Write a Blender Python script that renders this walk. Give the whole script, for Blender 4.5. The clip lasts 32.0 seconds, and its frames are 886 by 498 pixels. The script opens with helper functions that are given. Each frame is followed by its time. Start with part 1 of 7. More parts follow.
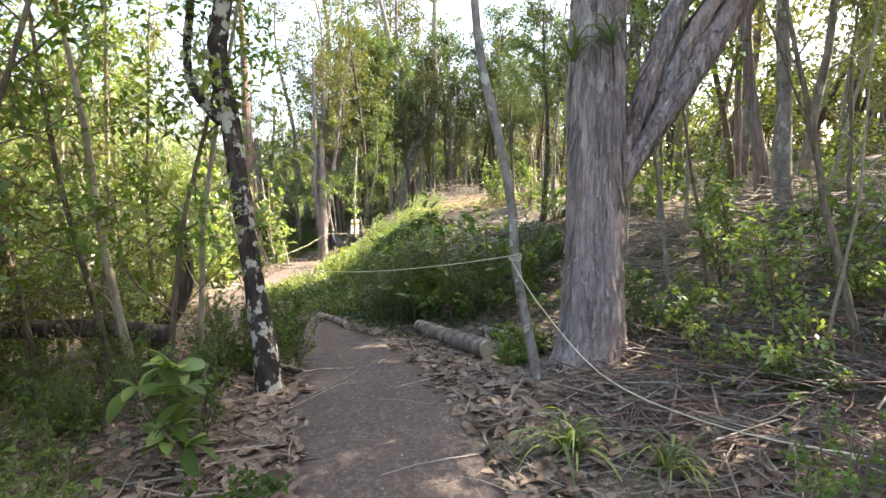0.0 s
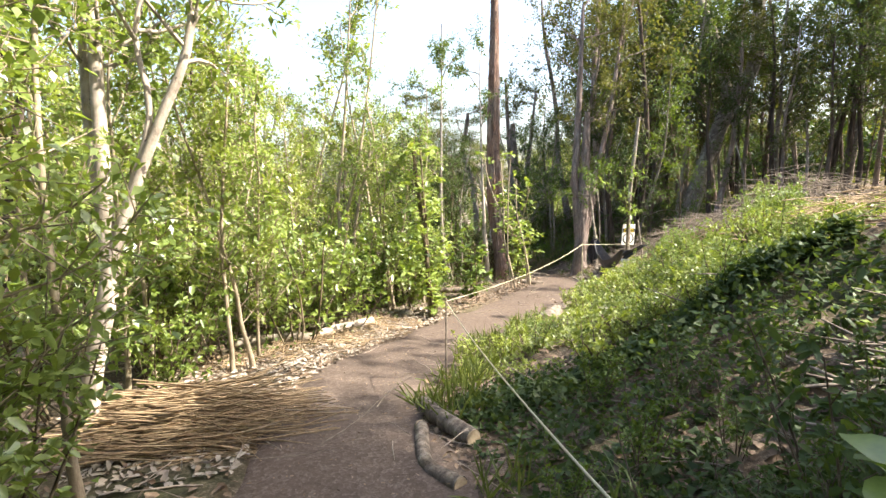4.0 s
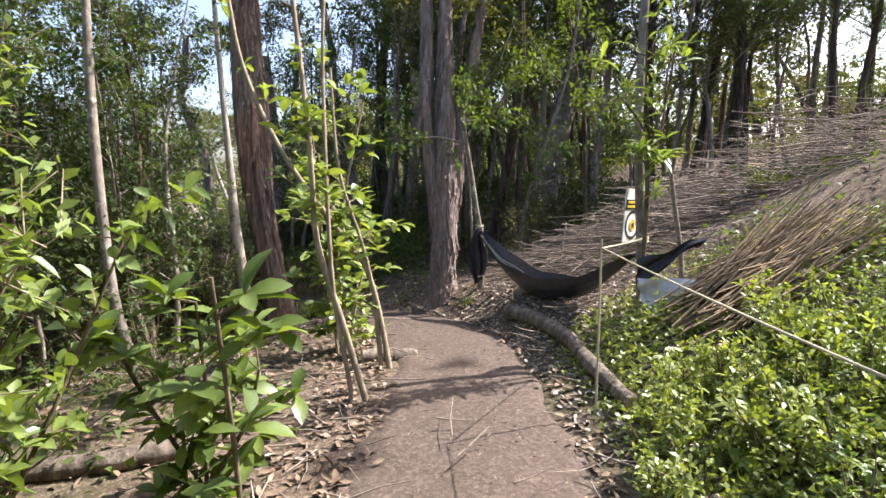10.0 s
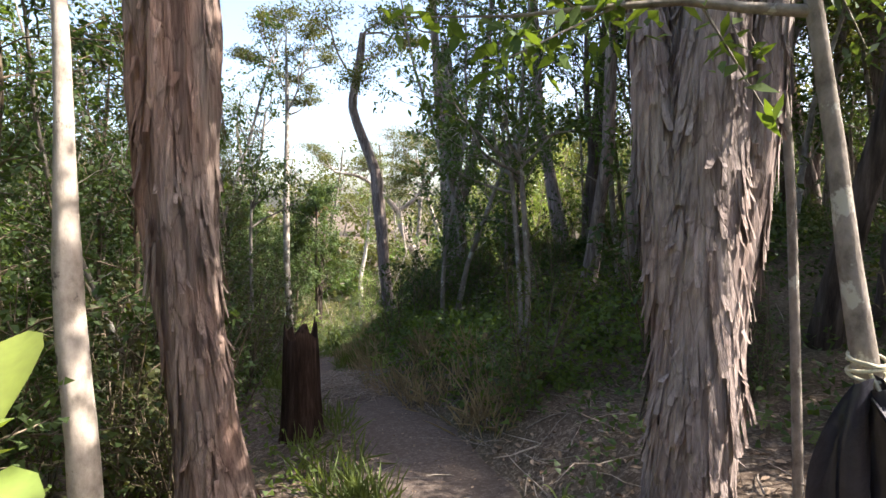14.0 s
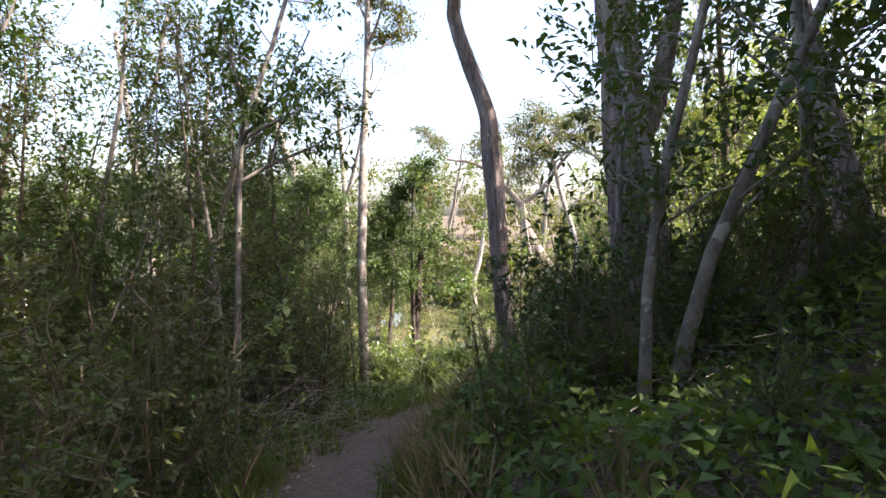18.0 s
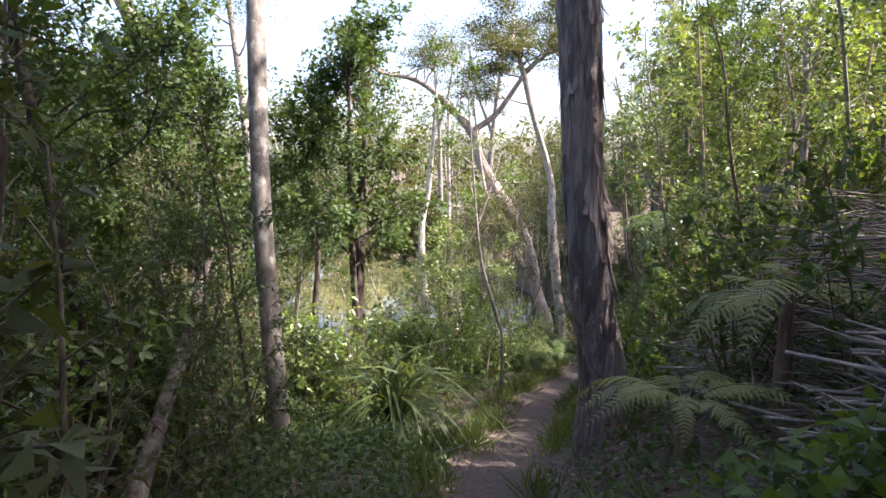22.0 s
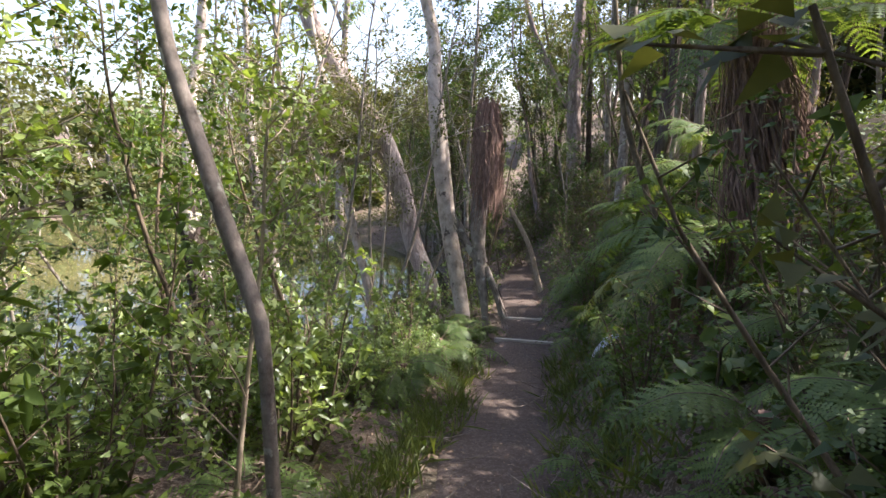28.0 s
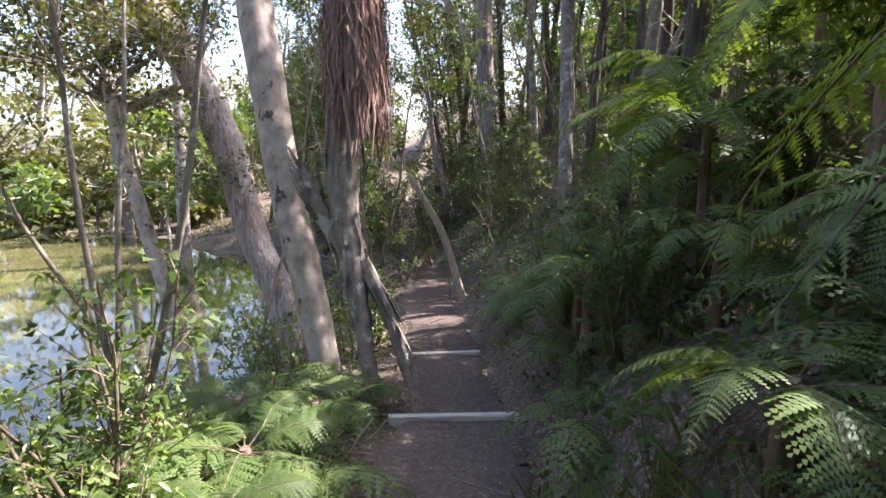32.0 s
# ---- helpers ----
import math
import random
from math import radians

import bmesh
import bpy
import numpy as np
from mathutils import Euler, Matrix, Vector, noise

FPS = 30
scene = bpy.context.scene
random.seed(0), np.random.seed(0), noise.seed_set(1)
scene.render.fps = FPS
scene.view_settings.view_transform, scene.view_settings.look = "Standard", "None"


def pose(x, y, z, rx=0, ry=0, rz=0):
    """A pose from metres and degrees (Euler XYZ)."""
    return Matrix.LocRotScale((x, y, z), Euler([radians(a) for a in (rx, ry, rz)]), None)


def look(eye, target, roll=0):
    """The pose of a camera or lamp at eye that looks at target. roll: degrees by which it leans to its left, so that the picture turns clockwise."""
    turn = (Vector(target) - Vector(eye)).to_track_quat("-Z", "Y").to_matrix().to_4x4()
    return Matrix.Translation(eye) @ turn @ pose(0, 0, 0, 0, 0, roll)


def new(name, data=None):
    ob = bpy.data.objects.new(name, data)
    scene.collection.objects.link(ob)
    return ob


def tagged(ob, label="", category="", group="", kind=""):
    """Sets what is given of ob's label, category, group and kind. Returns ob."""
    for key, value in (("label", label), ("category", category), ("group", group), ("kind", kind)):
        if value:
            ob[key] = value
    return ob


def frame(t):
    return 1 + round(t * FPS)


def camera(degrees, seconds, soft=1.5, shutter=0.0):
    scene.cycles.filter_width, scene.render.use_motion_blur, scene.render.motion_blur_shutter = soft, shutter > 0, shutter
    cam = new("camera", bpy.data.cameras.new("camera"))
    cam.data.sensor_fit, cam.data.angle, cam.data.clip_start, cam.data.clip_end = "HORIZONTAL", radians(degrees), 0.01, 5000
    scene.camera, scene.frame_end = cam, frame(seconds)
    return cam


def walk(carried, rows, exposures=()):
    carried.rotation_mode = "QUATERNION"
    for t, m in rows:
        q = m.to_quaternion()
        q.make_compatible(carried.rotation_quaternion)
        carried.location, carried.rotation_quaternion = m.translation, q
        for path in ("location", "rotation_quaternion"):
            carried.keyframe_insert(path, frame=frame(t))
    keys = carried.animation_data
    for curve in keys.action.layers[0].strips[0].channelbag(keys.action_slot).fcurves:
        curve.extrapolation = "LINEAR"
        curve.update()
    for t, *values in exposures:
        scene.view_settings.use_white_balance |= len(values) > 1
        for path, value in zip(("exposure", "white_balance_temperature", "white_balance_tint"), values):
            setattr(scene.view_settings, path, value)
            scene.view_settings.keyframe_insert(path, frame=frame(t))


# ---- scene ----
cam = camera(80.0, 32.0)
EXPO = [(0.0, 2.6, 6750, 10), (1.2, 2.5, 6750, 10), (2.5, 2.15, 6700, 8), (4.5, 1.85, 6800, 10), (7.0, 1.45, 6500, 13), (9.0, 1.4, 6250, 15), (11.0, 1.45, 6200, 15), (13.0, 1.7, 6400, 13), (15.5, 2.0, 6500, 15), (19.0, 2.05, 6450, 19), (23.0, 1.85, 6100, 21), (26.0, 1.8, 6200, 20), (28.0, 1.9, 6250, 19), (29.5, 2.25, 6150, 21), (32.0, 2.3, 6050, 21)]
PATH = [
    (0.0, -0.000, -0.000, 1.500, -0.13, -7.14, 0.18),
    (0.5, -0.061, 0.586, 1.486, -1.43, -7.28, 0.24),
    (1.0, -0.133, 1.254, 1.465, -1.85, -7.21, 0.13),
    (1.5, -0.149, 1.890, 1.455, -0.71, -7.17, 0.21),
    (2.0, -0.202, 2.548, 1.446, 2.58, -7.14, 0.11),
    (2.5, -0.378, 3.206, 1.454, 11.76, -7.04, 0.15),
    (3.0, -0.589, 3.885, 1.394, 17.02, -7.11, -0.01),
    (3.5, -0.798, 4.516, 1.334, 23.91, -7.20, 0.01),
    (4.0, -1.012, 5.173, 1.230, 28.07, -7.19, 0.06),
    (4.5, -1.329, 5.748, 1.110, 31.87, -7.12, 0.06),
    (6.5, -3.337, 7.995, 0.961, 34.82, -8.45, 0.57),
    (7.0, -3.675, 8.601, 0.874, 30.52, -8.45, 0.44),
    (7.5, -3.976, 9.307, 0.754, 19.41, -8.00, -0.42),
    (8.0, -4.232, 10.057, 0.645, 11.96, -8.26, -0.57),
    (8.5, -4.351, 10.801, 0.527, 6.14, -7.88, -0.44),
    (9.0, -4.449, 11.579, 0.456, 3.13, -7.77, -0.41),
    (9.5, -4.504, 12.233, 0.416, 1.38, -7.68, -0.32),
    (10.0, -4.532, 12.834, 0.363, 0.74, -7.41, -0.24),
    (10.5, -4.533, 13.477, 0.324, 0.32, -6.98, 0.02),
    (11.0, -4.435, 14.126, 0.331, 0.44, -6.84, 0.03),
    (11.5, -4.372, 14.774, 0.326, 1.54, -6.70, 0.20),
    (12.0, -4.366, 15.356, 0.336, 2.91, -6.61, 0.67),
    (12.5, -4.379, 15.999, 0.298, 7.90, -6.18, 0.47),
    (13.0, -4.391, 16.634, 0.279, 13.26, -5.11, 0.16),
    (13.5, -4.461, 17.244, 0.243, 17.80, -4.84, -0.53),
    (14.0, -4.602, 17.912, 0.221, 26.27, -4.23, -0.31),
    (14.5, -4.748, 18.573, 0.156, 29.99, -3.03, -0.44),
    (16.5, -6.012, 20.873, -0.267, 34.97, -2.05, 0.09),
    (17.0, -6.373, 21.389, -0.310, 35.40, -2.83, 0.25),
    (17.5, -6.782, 21.824, -0.351, 36.21, -3.27, 0.06),
    (18.0, -7.271, 22.234, -0.423, 39.37, -3.65, -0.18),
    (18.5, -7.820, 22.596, -0.494, 46.16, -3.75, -0.28),
    (19.0, -8.330, 23.012, -0.586, 47.99, -4.29, -0.54),
    (19.5, -8.777, 23.384, -0.747, 49.07, -4.63, -0.69),
    (20.0, -9.281, 23.825, -0.814, 48.65, -5.62, -0.42),
    (20.5, -9.712, 24.207, -0.875, 44.76, -6.85, -0.24),
    (21.0, -10.181, 24.654, -0.955, 38.99, -7.54, 0.09),
    (21.5, -10.585, 25.145, -1.048, 35.28, -7.78, 0.18),
    (22.0, -10.952, 25.704, -1.200, 30.55, -9.07, 0.07),
    (22.5, -11.323, 26.252, -1.337, 27.25, -8.88, 0.21),
    (23.0, -11.628, 26.794, -1.487, 24.25, -8.86, 0.37),
    (23.5, -11.929, 27.460, -1.676, 22.74, -8.92, 0.08),
    (24.0, -12.173, 28.117, -1.870, 21.23, -9.00, -0.07),
    (24.5, -12.354, 28.755, -2.130, 20.62, -8.87, -0.05),
    (25.0, -12.505, 29.406, -2.309, 20.64, -9.61, 0.19),
    (25.5, -12.742, 30.028, -2.502, 20.86, -10.32, 0.02),
    (27.5, -13.430, 32.499, -3.454, 20.14, -11.22, -0.33),
    (28.0, -13.638, 33.052, -3.624, 17.10, -11.83, -0.55),
    (28.5, -13.826, 33.627, -3.789, 15.17, -14.02, -0.36),
    (29.0, -13.936, 34.207, -3.957, 14.70, -13.47, -0.21),
    (29.5, -14.066, 34.690, -4.072, 14.27, -12.45, -0.04),
    (30.0, -14.162, 35.163, -4.194, 14.47, -12.12, 0.18),
    (30.5, -14.205, 35.726, -4.350, 14.62, -11.76, 0.38),
    (31.0, -14.246, 36.338, -4.547, 12.81, -12.03, 0.44),
    (31.5, -14.308, 36.924, -4.718, 9.07, -11.51, 0.36),
    (32.0, -14.371, 37.478, -4.874, 6.32, -10.63, 0.83),
]
walk(cam, [(t, pose(x, y, z, 90 + pitch, roll, yaw)) for t, x, y, z, yaw, pitch, roll in PATH], EXPO)

# ---------------------------------------------------------------- light
SUN_AZ, SUN_EL = radians(66), radians(46)          # azimuth from +y towards +x
world = bpy.data.worlds.new("sky")
world.use_nodes = True
scene.world = world
wn = world.node_tree
sky = wn.nodes.new("ShaderNodeTexSky")
sky.sky_type = "NISHITA"
sky.sun_disc = False
sky.sun_elevation, sky.sun_rotation = SUN_EL, SUN_AZ
sky.air_density, sky.dust_density, sky.ozone_density = 1.0, 3.5, 0.5
bg = wn.nodes["Background"]
bg.inputs[1].default_value = 0.15
wn.links.new(sky.outputs[0], bg.inputs[0])
sun_dir = Vector((math.sin(SUN_AZ) * math.cos(SUN_EL), math.cos(SUN_AZ) * math.cos(SUN_EL), math.sin(SUN_EL)))
sun = new("sun", bpy.data.lights.new("sun", "SUN"))
sun.data.energy, sun.data.angle, sun.data.color = 5.0, radians(0.53), (1.0, 0.93, 0.82)
sun.matrix_world = look(sun_dir * 60, (0, 0, 0))


# ---------------------------------------------------------------- materials
def node_mat(name):
    m = bpy.data.materials.new(name)
    m.use_nodes = True
    nt = m.node_tree
    nt.nodes.clear()
    out = nt.nodes.new("ShaderNodeOutputMaterial")
    return m, nt, out


def nd(nt, kind, **inputs):
    n = nt.nodes.new("ShaderNode" + kind)
    for k, v in inputs.items():
        n.inputs[k.replace("_", " ")].default_value = v
    return n


def coords(nt, scale=(1, 1, 1)):
    c = nd(nt, "TexCoord")
    mp = nd(nt, "Mapping")
    mp.inputs["Scale"].default_value = scale
    nt.links.new(c.outputs["Object"], mp.inputs[0])
    return mp.outputs[0]


def noise_tex(nt, vec, scale, detail=4, rough=0.6):
    n = nd(nt, "TexNoise", Scale=scale, Detail=detail, Roughness=rough)
    nt.links.new(vec, n.inputs["Vector"])
    return n.outputs["Fac"]


def ramp(nt, fac, stops):
    r = nd(nt, "ValToRGB")
    el = r.color_ramp.elements
    while len(el) < len(stops):
        el.new(0.5)
    for e, (p, c) in zip(el, stops):
        e.position, e.color = p, (*c, 1)
    nt.links.new(fac, r.inputs[0])
    return r.outputs[0]


def mix(nt, fac, a, b, mode="MIX"):
    m = nd(nt, "MixRGB")
    m.blend_type = mode
    for sock, v in ((0, fac), (1, a), (2, b)):
        if isinstance(v, (int, float)):
            m.inputs[sock].default_value = v
        elif isinstance(v, tuple):
            m.inputs[sock].default_value = (*v, 1)
        else:
            nt.links.new(v, m.inputs[sock])
    return m.outputs[0]


def bump(nt, height, strength=0.5, dist=0.02):
    b = nd(nt, "Bump", Strength=strength, Distance=dist)
    nt.links.new(height, b.inputs["Height"])
    return b.outputs[0]


def surface(nt, out, col, rough=0.85, normal=None, spec=0.3, metal=0.0):
    p = nd(nt, "BsdfPrincipled", Roughness=rough, Metallic=metal)
    p.inputs["Specular IOR Level"].default_value = spec
    if isinstance(col, tuple):
        p.inputs["Base Color"].default_value = (*col, 1)
    else:
        nt.links.new(col, p.inputs["Base Color"])
    if normal is not None:
        nt.links.new(normal, p.inputs["Normal"])
    nt.links.new(p.outputs[0], out.inputs[0])
    return p


def leaf_mat(name, dark, light, trans=0.45, gloss=0.02, rough=0.45, back=(1.5, 1.4, 0.5)):
    """Foliage: diffuse, light passing through the blade, and a waxy gloss; every leaf has a tone of its own."""
    m, nt, out = node_mat(name)
    geo, info = nd(nt, "NewGeometry"), nd(nt, "ObjectInfo")
    vec = coords(nt)
    big = noise_tex(nt, vec, 1.1, 2)
    a = mix(nt, 0.5, geo.outputs["Random Per Island"], info.outputs["Random"])
    a = mix(nt, 0.45, a, big)
    col = ramp(nt, a, [(0.2, dark), (0.75, light)])
    vein = noise_tex(nt, vec, 60, 2)
    col = mix(nt, 0.35, col, mix(nt, vein, (0.35, 0.35, 0.35), (1.5, 1.5, 1.5)), "MULTIPLY")
    d, tr, g = nd(nt, "BsdfDiffuse"), nd(nt, "BsdfTranslucent"), nd(nt, "BsdfGlossy", Roughness=rough)
    nt.links.new(col, d.inputs[0])
    nt.links.new(mix(nt, 1.0, col, back, "MULTIPLY"), tr.inputs[0])
    g.inputs[0].default_value = (0.9, 0.95, 1.0, 1)
    s1, s2 = nd(nt, "MixShader", Fac=trans), nd(nt, "MixShader", Fac=gloss)
    lw = nd(nt, "LayerWeight", Blend=0.25)
    mu = nd(nt, "Math")
    mu.operation = "MULTIPLY_ADD"
    mu.inputs[1].default_value, mu.inputs[2].default_value = 0.05, gloss
    nt.links.new(lw.outputs["Facing"], mu.inputs[0])
    nt.links.new(mu.outputs[0], s2.inputs[0])
    for i, s in ((1, d), (2, tr)):
        nt.links.new(s.outputs[0], s1.inputs[i])
    for i, s in ((1, s1), (2, g)):
        nt.links.new(s.outputs[0], s2.inputs[i])
    nt.links.new(s2.outputs[0], out.inputs[0])
    return m


def bark_mat(name, dark, mid, light, stretch=0.12, scale=18, patch=None, patch_at=0.58, patch_scale=5.0, relief=0.03):
    """Bark: long fibres up the stem, stains, and (patch) blotches of lichen."""
    m, nt, out = node_mat(name)
    v = coords(nt, (1, 1, stretch))
    f = noise_tex(nt, v, scale, 8, 0.7)
    f2 = noise_tex(nt, coords(nt, (1, 1, 0.35)), 2.2, 3)
    col = ramp(nt, f, [(0.32, dark), (0.5, mid), (0.7, light)])
    col = mix(nt, 0.6, col, mix(nt, f2, (0.45, 0.42, 0.4), (1.5, 1.5, 1.5)), "MULTIPLY")
    h = f
    if patch:
        pn = noise_tex(nt, coords(nt, (1, 1, 0.8)), patch_scale, 6, 0.62)
        mask = ramp(nt, pn, [(patch_at, (0, 0, 0)), (patch_at + 0.035, (1, 1, 1))])
        col = mix(nt, mask, col, mix(nt, f2, tuple(c * 0.7 for c in patch), patch))
    surface(nt, out, col, 0.92, bump(nt, h, 0.9, relief), 0.15)
    return m


def flaky_bark_mat(name, dark, light, red=(1.0, 0.86, 0.8), plates=15.0, relief=0.02):
    """Old bark in long flaking plates with thin cracks between them, each plate with its own tone, over fine fibres."""
    m, nt, out = node_mat(name)
    base = coords(nt, (1, 1, 0.2))
    warp = nd(nt, "TexNoise", Scale=7.0, Detail=4.0)
    nt.links.new(base, warp.inputs["Vector"])
    v = mix(nt, 0.07, base, warp.outputs["Color"])
    cell, edge = nd(nt, "TexVoronoi", Scale=plates), nd(nt, "TexVoronoi", Scale=plates)
    edge.feature = "DISTANCE_TO_EDGE"
    for n in (cell, edge):
        nt.links.new(v, n.inputs["Vector"])
    fibre = noise_tex(nt, coords(nt, (1, 1, 0.07)), 42, 7, 0.65)
    big = noise_tex(nt, coords(nt, (1, 1, 0.4)), 2.0, 4)
    tone = mix(nt, 0.55, cell.outputs["Color"], big)
    tone = mix(nt, 0.35, tone, fibre)
    col = ramp(nt, tone, [(0.3, dark), (0.68, light)])
    col = mix(nt, ramp(nt, big, [(0.42, (0, 0, 0)), (0.62, (0.8, 0.8, 0.8))]), col, mix(nt, 1.0, col, red, "MULTIPLY"))
    col = mix(nt, 0.7, col, ramp(nt, fibre, [(0.3, (0.45, 0.43, 0.42)), (0.62, (1.25, 1.25, 1.25))]), "MULTIPLY")
    crack = ramp(nt, edge.outputs["Distance"], [(0.0, (0.62, 0.6, 0.59)), (0.04, (1, 1, 1))])
    col = mix(nt, 0.8, col, crack, "MULTIPLY")
    h = mix(nt, 0.7, crack, fibre)
    surface(nt, out, col, 0.93, bump(nt, h, 0.9, relief), 0.15)
    return m


def plain_mat(name, dark, light, scale=20, rough=0.8, stretch=(1, 1, 1), relief=0.006, spec=0.3, per_piece=0.35):
    m, nt, out = node_mat(name)
    v = coords(nt, stretch)
    f = noise_tex(nt, v, scale, 6, 0.65)
    col = ramp(nt, f, [(0.3, dark), (0.7, light)])
    geo, info = nd(nt, "NewGeometry"), nd(nt, "ObjectInfo")
    r = mix(nt, 0.5, geo.outputs["Random Per Island"], info.outputs["Random"])
    col = mix(nt, per_piece, col, mix(nt, r, (0.3, 0.28, 0.26), (1.75, 1.75, 1.75)), "MULTIPLY")
    surface(nt, out, col, rough, bump(nt, f, 0.6, relief), spec)
    return m


def ground_mat(name, soil, soil2, litter, litter2, moss=None):
    m, nt, out = node_mat(name)
    v = coords(nt)
    big, mid, fine = noise_tex(nt, v, 0.5, 4), noise_tex(nt, v, 6, 6, 0.7), noise_tex(nt, v, 55, 5, 0.7)
    vor = nd(nt, "TexVoronoi", Scale=38.0)
    nt.links.new(v, vor.inputs["Vector"])
    bits = ramp(nt, vor.outputs["Color"], [(0.2, litter), (0.8, litter2)])
    a = mix(nt, mid, soil, soil2)
    col = mix(nt, ramp(nt, fine, [(0.42, (0, 0, 0)), (0.6, (1, 1, 1))]), a, bits)
    if moss:
        col = mix(nt, ramp(nt, big, [(0.5, (0, 0, 0)), (0.68, (0.75, 0.75, 0.75))]), col, moss)
    col = mix(nt, 0.5, col, mix(nt, big, (0.5, 0.5, 0.5), (1.45, 1.45, 1.45)), "MULTIPLY")
    hh = mix(nt, 0.25, fine, vor.outputs["Distance"])
    surface(nt, out, col, 0.95, bump(nt, hh, 0.45, 0.02), 0.12)
    return m


M_PATH = ground_mat("trodden_earth", (0.076, 0.057, 0.047), (0.116, 0.088, 0.072), (0.084, 0.063, 0.052), (0.175, 0.14, 0.115))
M_GROUND = ground_mat("forest_floor", (0.0595, 0.0425, 0.0323), (0.111, 0.0808, 0.0595), (0.085, 0.0595, 0.0425), (0.272, 0.221, 0.17), (0.0425, 0.051, 0.0213))
M_STRINGY = flaky_bark_mat("flaking_grey_brown_bark", (0.13, 0.1, 0.09), (0.4, 0.342, 0.315))
M_STRINGY_RED = flaky_bark_mat("peeling_red_brown_bark", (0.1, 0.066, 0.054), (0.36, 0.29, 0.25), (1.0, 0.7, 0.58), 11.0, 0.03)
M_STRINGY_PALE = flaky_bark_mat("flaking_pale_bark", (0.2, 0.165, 0.148), (0.52, 0.46, 0.42), (1.0, 0.9, 0.84))
M_DARKBARK = bark_mat("dark_bark", (0.026, 0.0208, 0.0169), (0.0845, 0.065, 0.0546), (0.182, 0.15, 0.13))
M_LICHEN = bark_mat("dark_bark_with_lichen", (0.018, 0.014, 0.012), (0.05, 0.038, 0.032), (0.1, 0.08, 0.07), 0.5, 14, (0.5, 0.46, 0.38), 0.53, 9.0, 0.012)
M_GREYBARK = bark_mat("grey_mottled_bark", (0.103, 0.0862, 0.0713), (0.23, 0.201, 0.172), (0.345, 0.305, 0.265), 0.6, 12, (0.483, 0.46, 0.391), 0.57, 7.0, 0.01)
M_PALE = bark_mat("pale_bark", (0.221, 0.189, 0.155), (0.42, 0.365, 0.309), (0.575, 0.508, 0.442), 0.7, 9, (0.133, 0.111, 0.094), 0.62, 6.0, 0.01)
M_STEM = bark_mat("twig_bark", (0.05, 0.038, 0.026), (0.14, 0.11, 0.075), (0.27, 0.22, 0.16), 0.3, 25, relief=0.006)
M_PALESTEM = bark_mat("pale_stem_bark", (0.176, 0.141, 0.0968), (0.317, 0.264, 0.194), (0.44, 0.378, 0.29), 0.3, 25, relief=0.006)
# M_LEAF and M_LEAF_YEL: colour raised so that foliage looks sunlit
M_LEAF = leaf_mat("bright_broad_leaf", (0.1, 0.155, 0.03), (0.28, 0.36, 0.085), 0.38, 0.05, 0.4, (1.35, 1.35, 0.6))
M_LEAF_MID = leaf_mat("mid_green_leaf", (0.045, 0.085, 0.016), (0.13, 0.19, 0.04), 0.45, 0.01, 0.55)
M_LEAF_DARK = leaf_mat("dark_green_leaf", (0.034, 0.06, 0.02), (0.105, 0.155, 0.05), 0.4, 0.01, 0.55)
M_LEAF_OLIVE = leaf_mat("olive_small_leaf", (0.05, 0.058, 0.02), (0.13, 0.14, 0.05), 0.42, 0.01, 0.55)
# brownish leaf, made lighter to stand in for sunlight on it
M_LEAF_BROWN = leaf_mat("brownish_sun_lightened_leaf", (0.11, 0.105, 0.035), (0.27, 0.25, 0.085), 0.48, 0.01, 0.55, (1.3, 1.25, 0.6))
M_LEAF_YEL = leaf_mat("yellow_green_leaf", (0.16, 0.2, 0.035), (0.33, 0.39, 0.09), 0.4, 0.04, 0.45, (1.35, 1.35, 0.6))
M_LEAF_RUST = leaf_mat("rusty_leaf", (0.12, 0.06, 0.025), (0.28, 0.16, 0.06), 0.35, 0.02)
M_FERN = leaf_mat("fern_green", (0.06, 0.105, 0.022), (0.15, 0.21, 0.06), 0.42, 0.015, 0.5)
M_FERN_GOLD = leaf_mat("pale_fern_green", (0.17, 0.19, 0.06), (0.3, 0.31, 0.12), 0.4, 0.015, 0.5)
M_GRASS = leaf_mat("grass_green", (0.06, 0.085, 0.02), (0.15, 0.19, 0.055), 0.4, 0.02)
M_STRAW = leaf_mat("dry_straw", (0.2, 0.14, 0.07), (0.42, 0.33, 0.19), 0.25, 0.01, 0.6, (1.1, 1.0, 0.8))
M_DEADLEAF = plain_mat("dead_leaf", (0.1, 0.06, 0.035), (0.34, 0.26, 0.19), 8, 0.85, per_piece=0.6)
# pale dry litter, its colour lifted further to stand in for sunlight
M_PALELEAF = plain_mat("pale_sun_bright_leaf", (0.26, 0.22, 0.18), (0.58, 0.52, 0.44), 8, 0.85, per_piece=0.6)
M_STICK = plain_mat("weathered_stick", (0.13, 0.1, 0.08), (0.36, 0.31, 0.26), 30, 0.9, (1, 1, 1), 0.004, 0.15, 0.6)
M_REED = plain_mat("cut_reed", (0.18, 0.126, 0.072), (0.405, 0.306, 0.198), 30, 0.75, (1, 1, 1), 0.004, 0.2, 0.55)
M_LOG = bark_mat("weathered_log", (0.048, 0.0384, 0.0304), (0.16, 0.132, 0.108), (0.336, 0.296, 0.248), 0.25, 14)
M_CUT = plain_mat("sawn_end_grain", (0.3, 0.23, 0.15), (0.55, 0.45, 0.32), 25, 0.85)
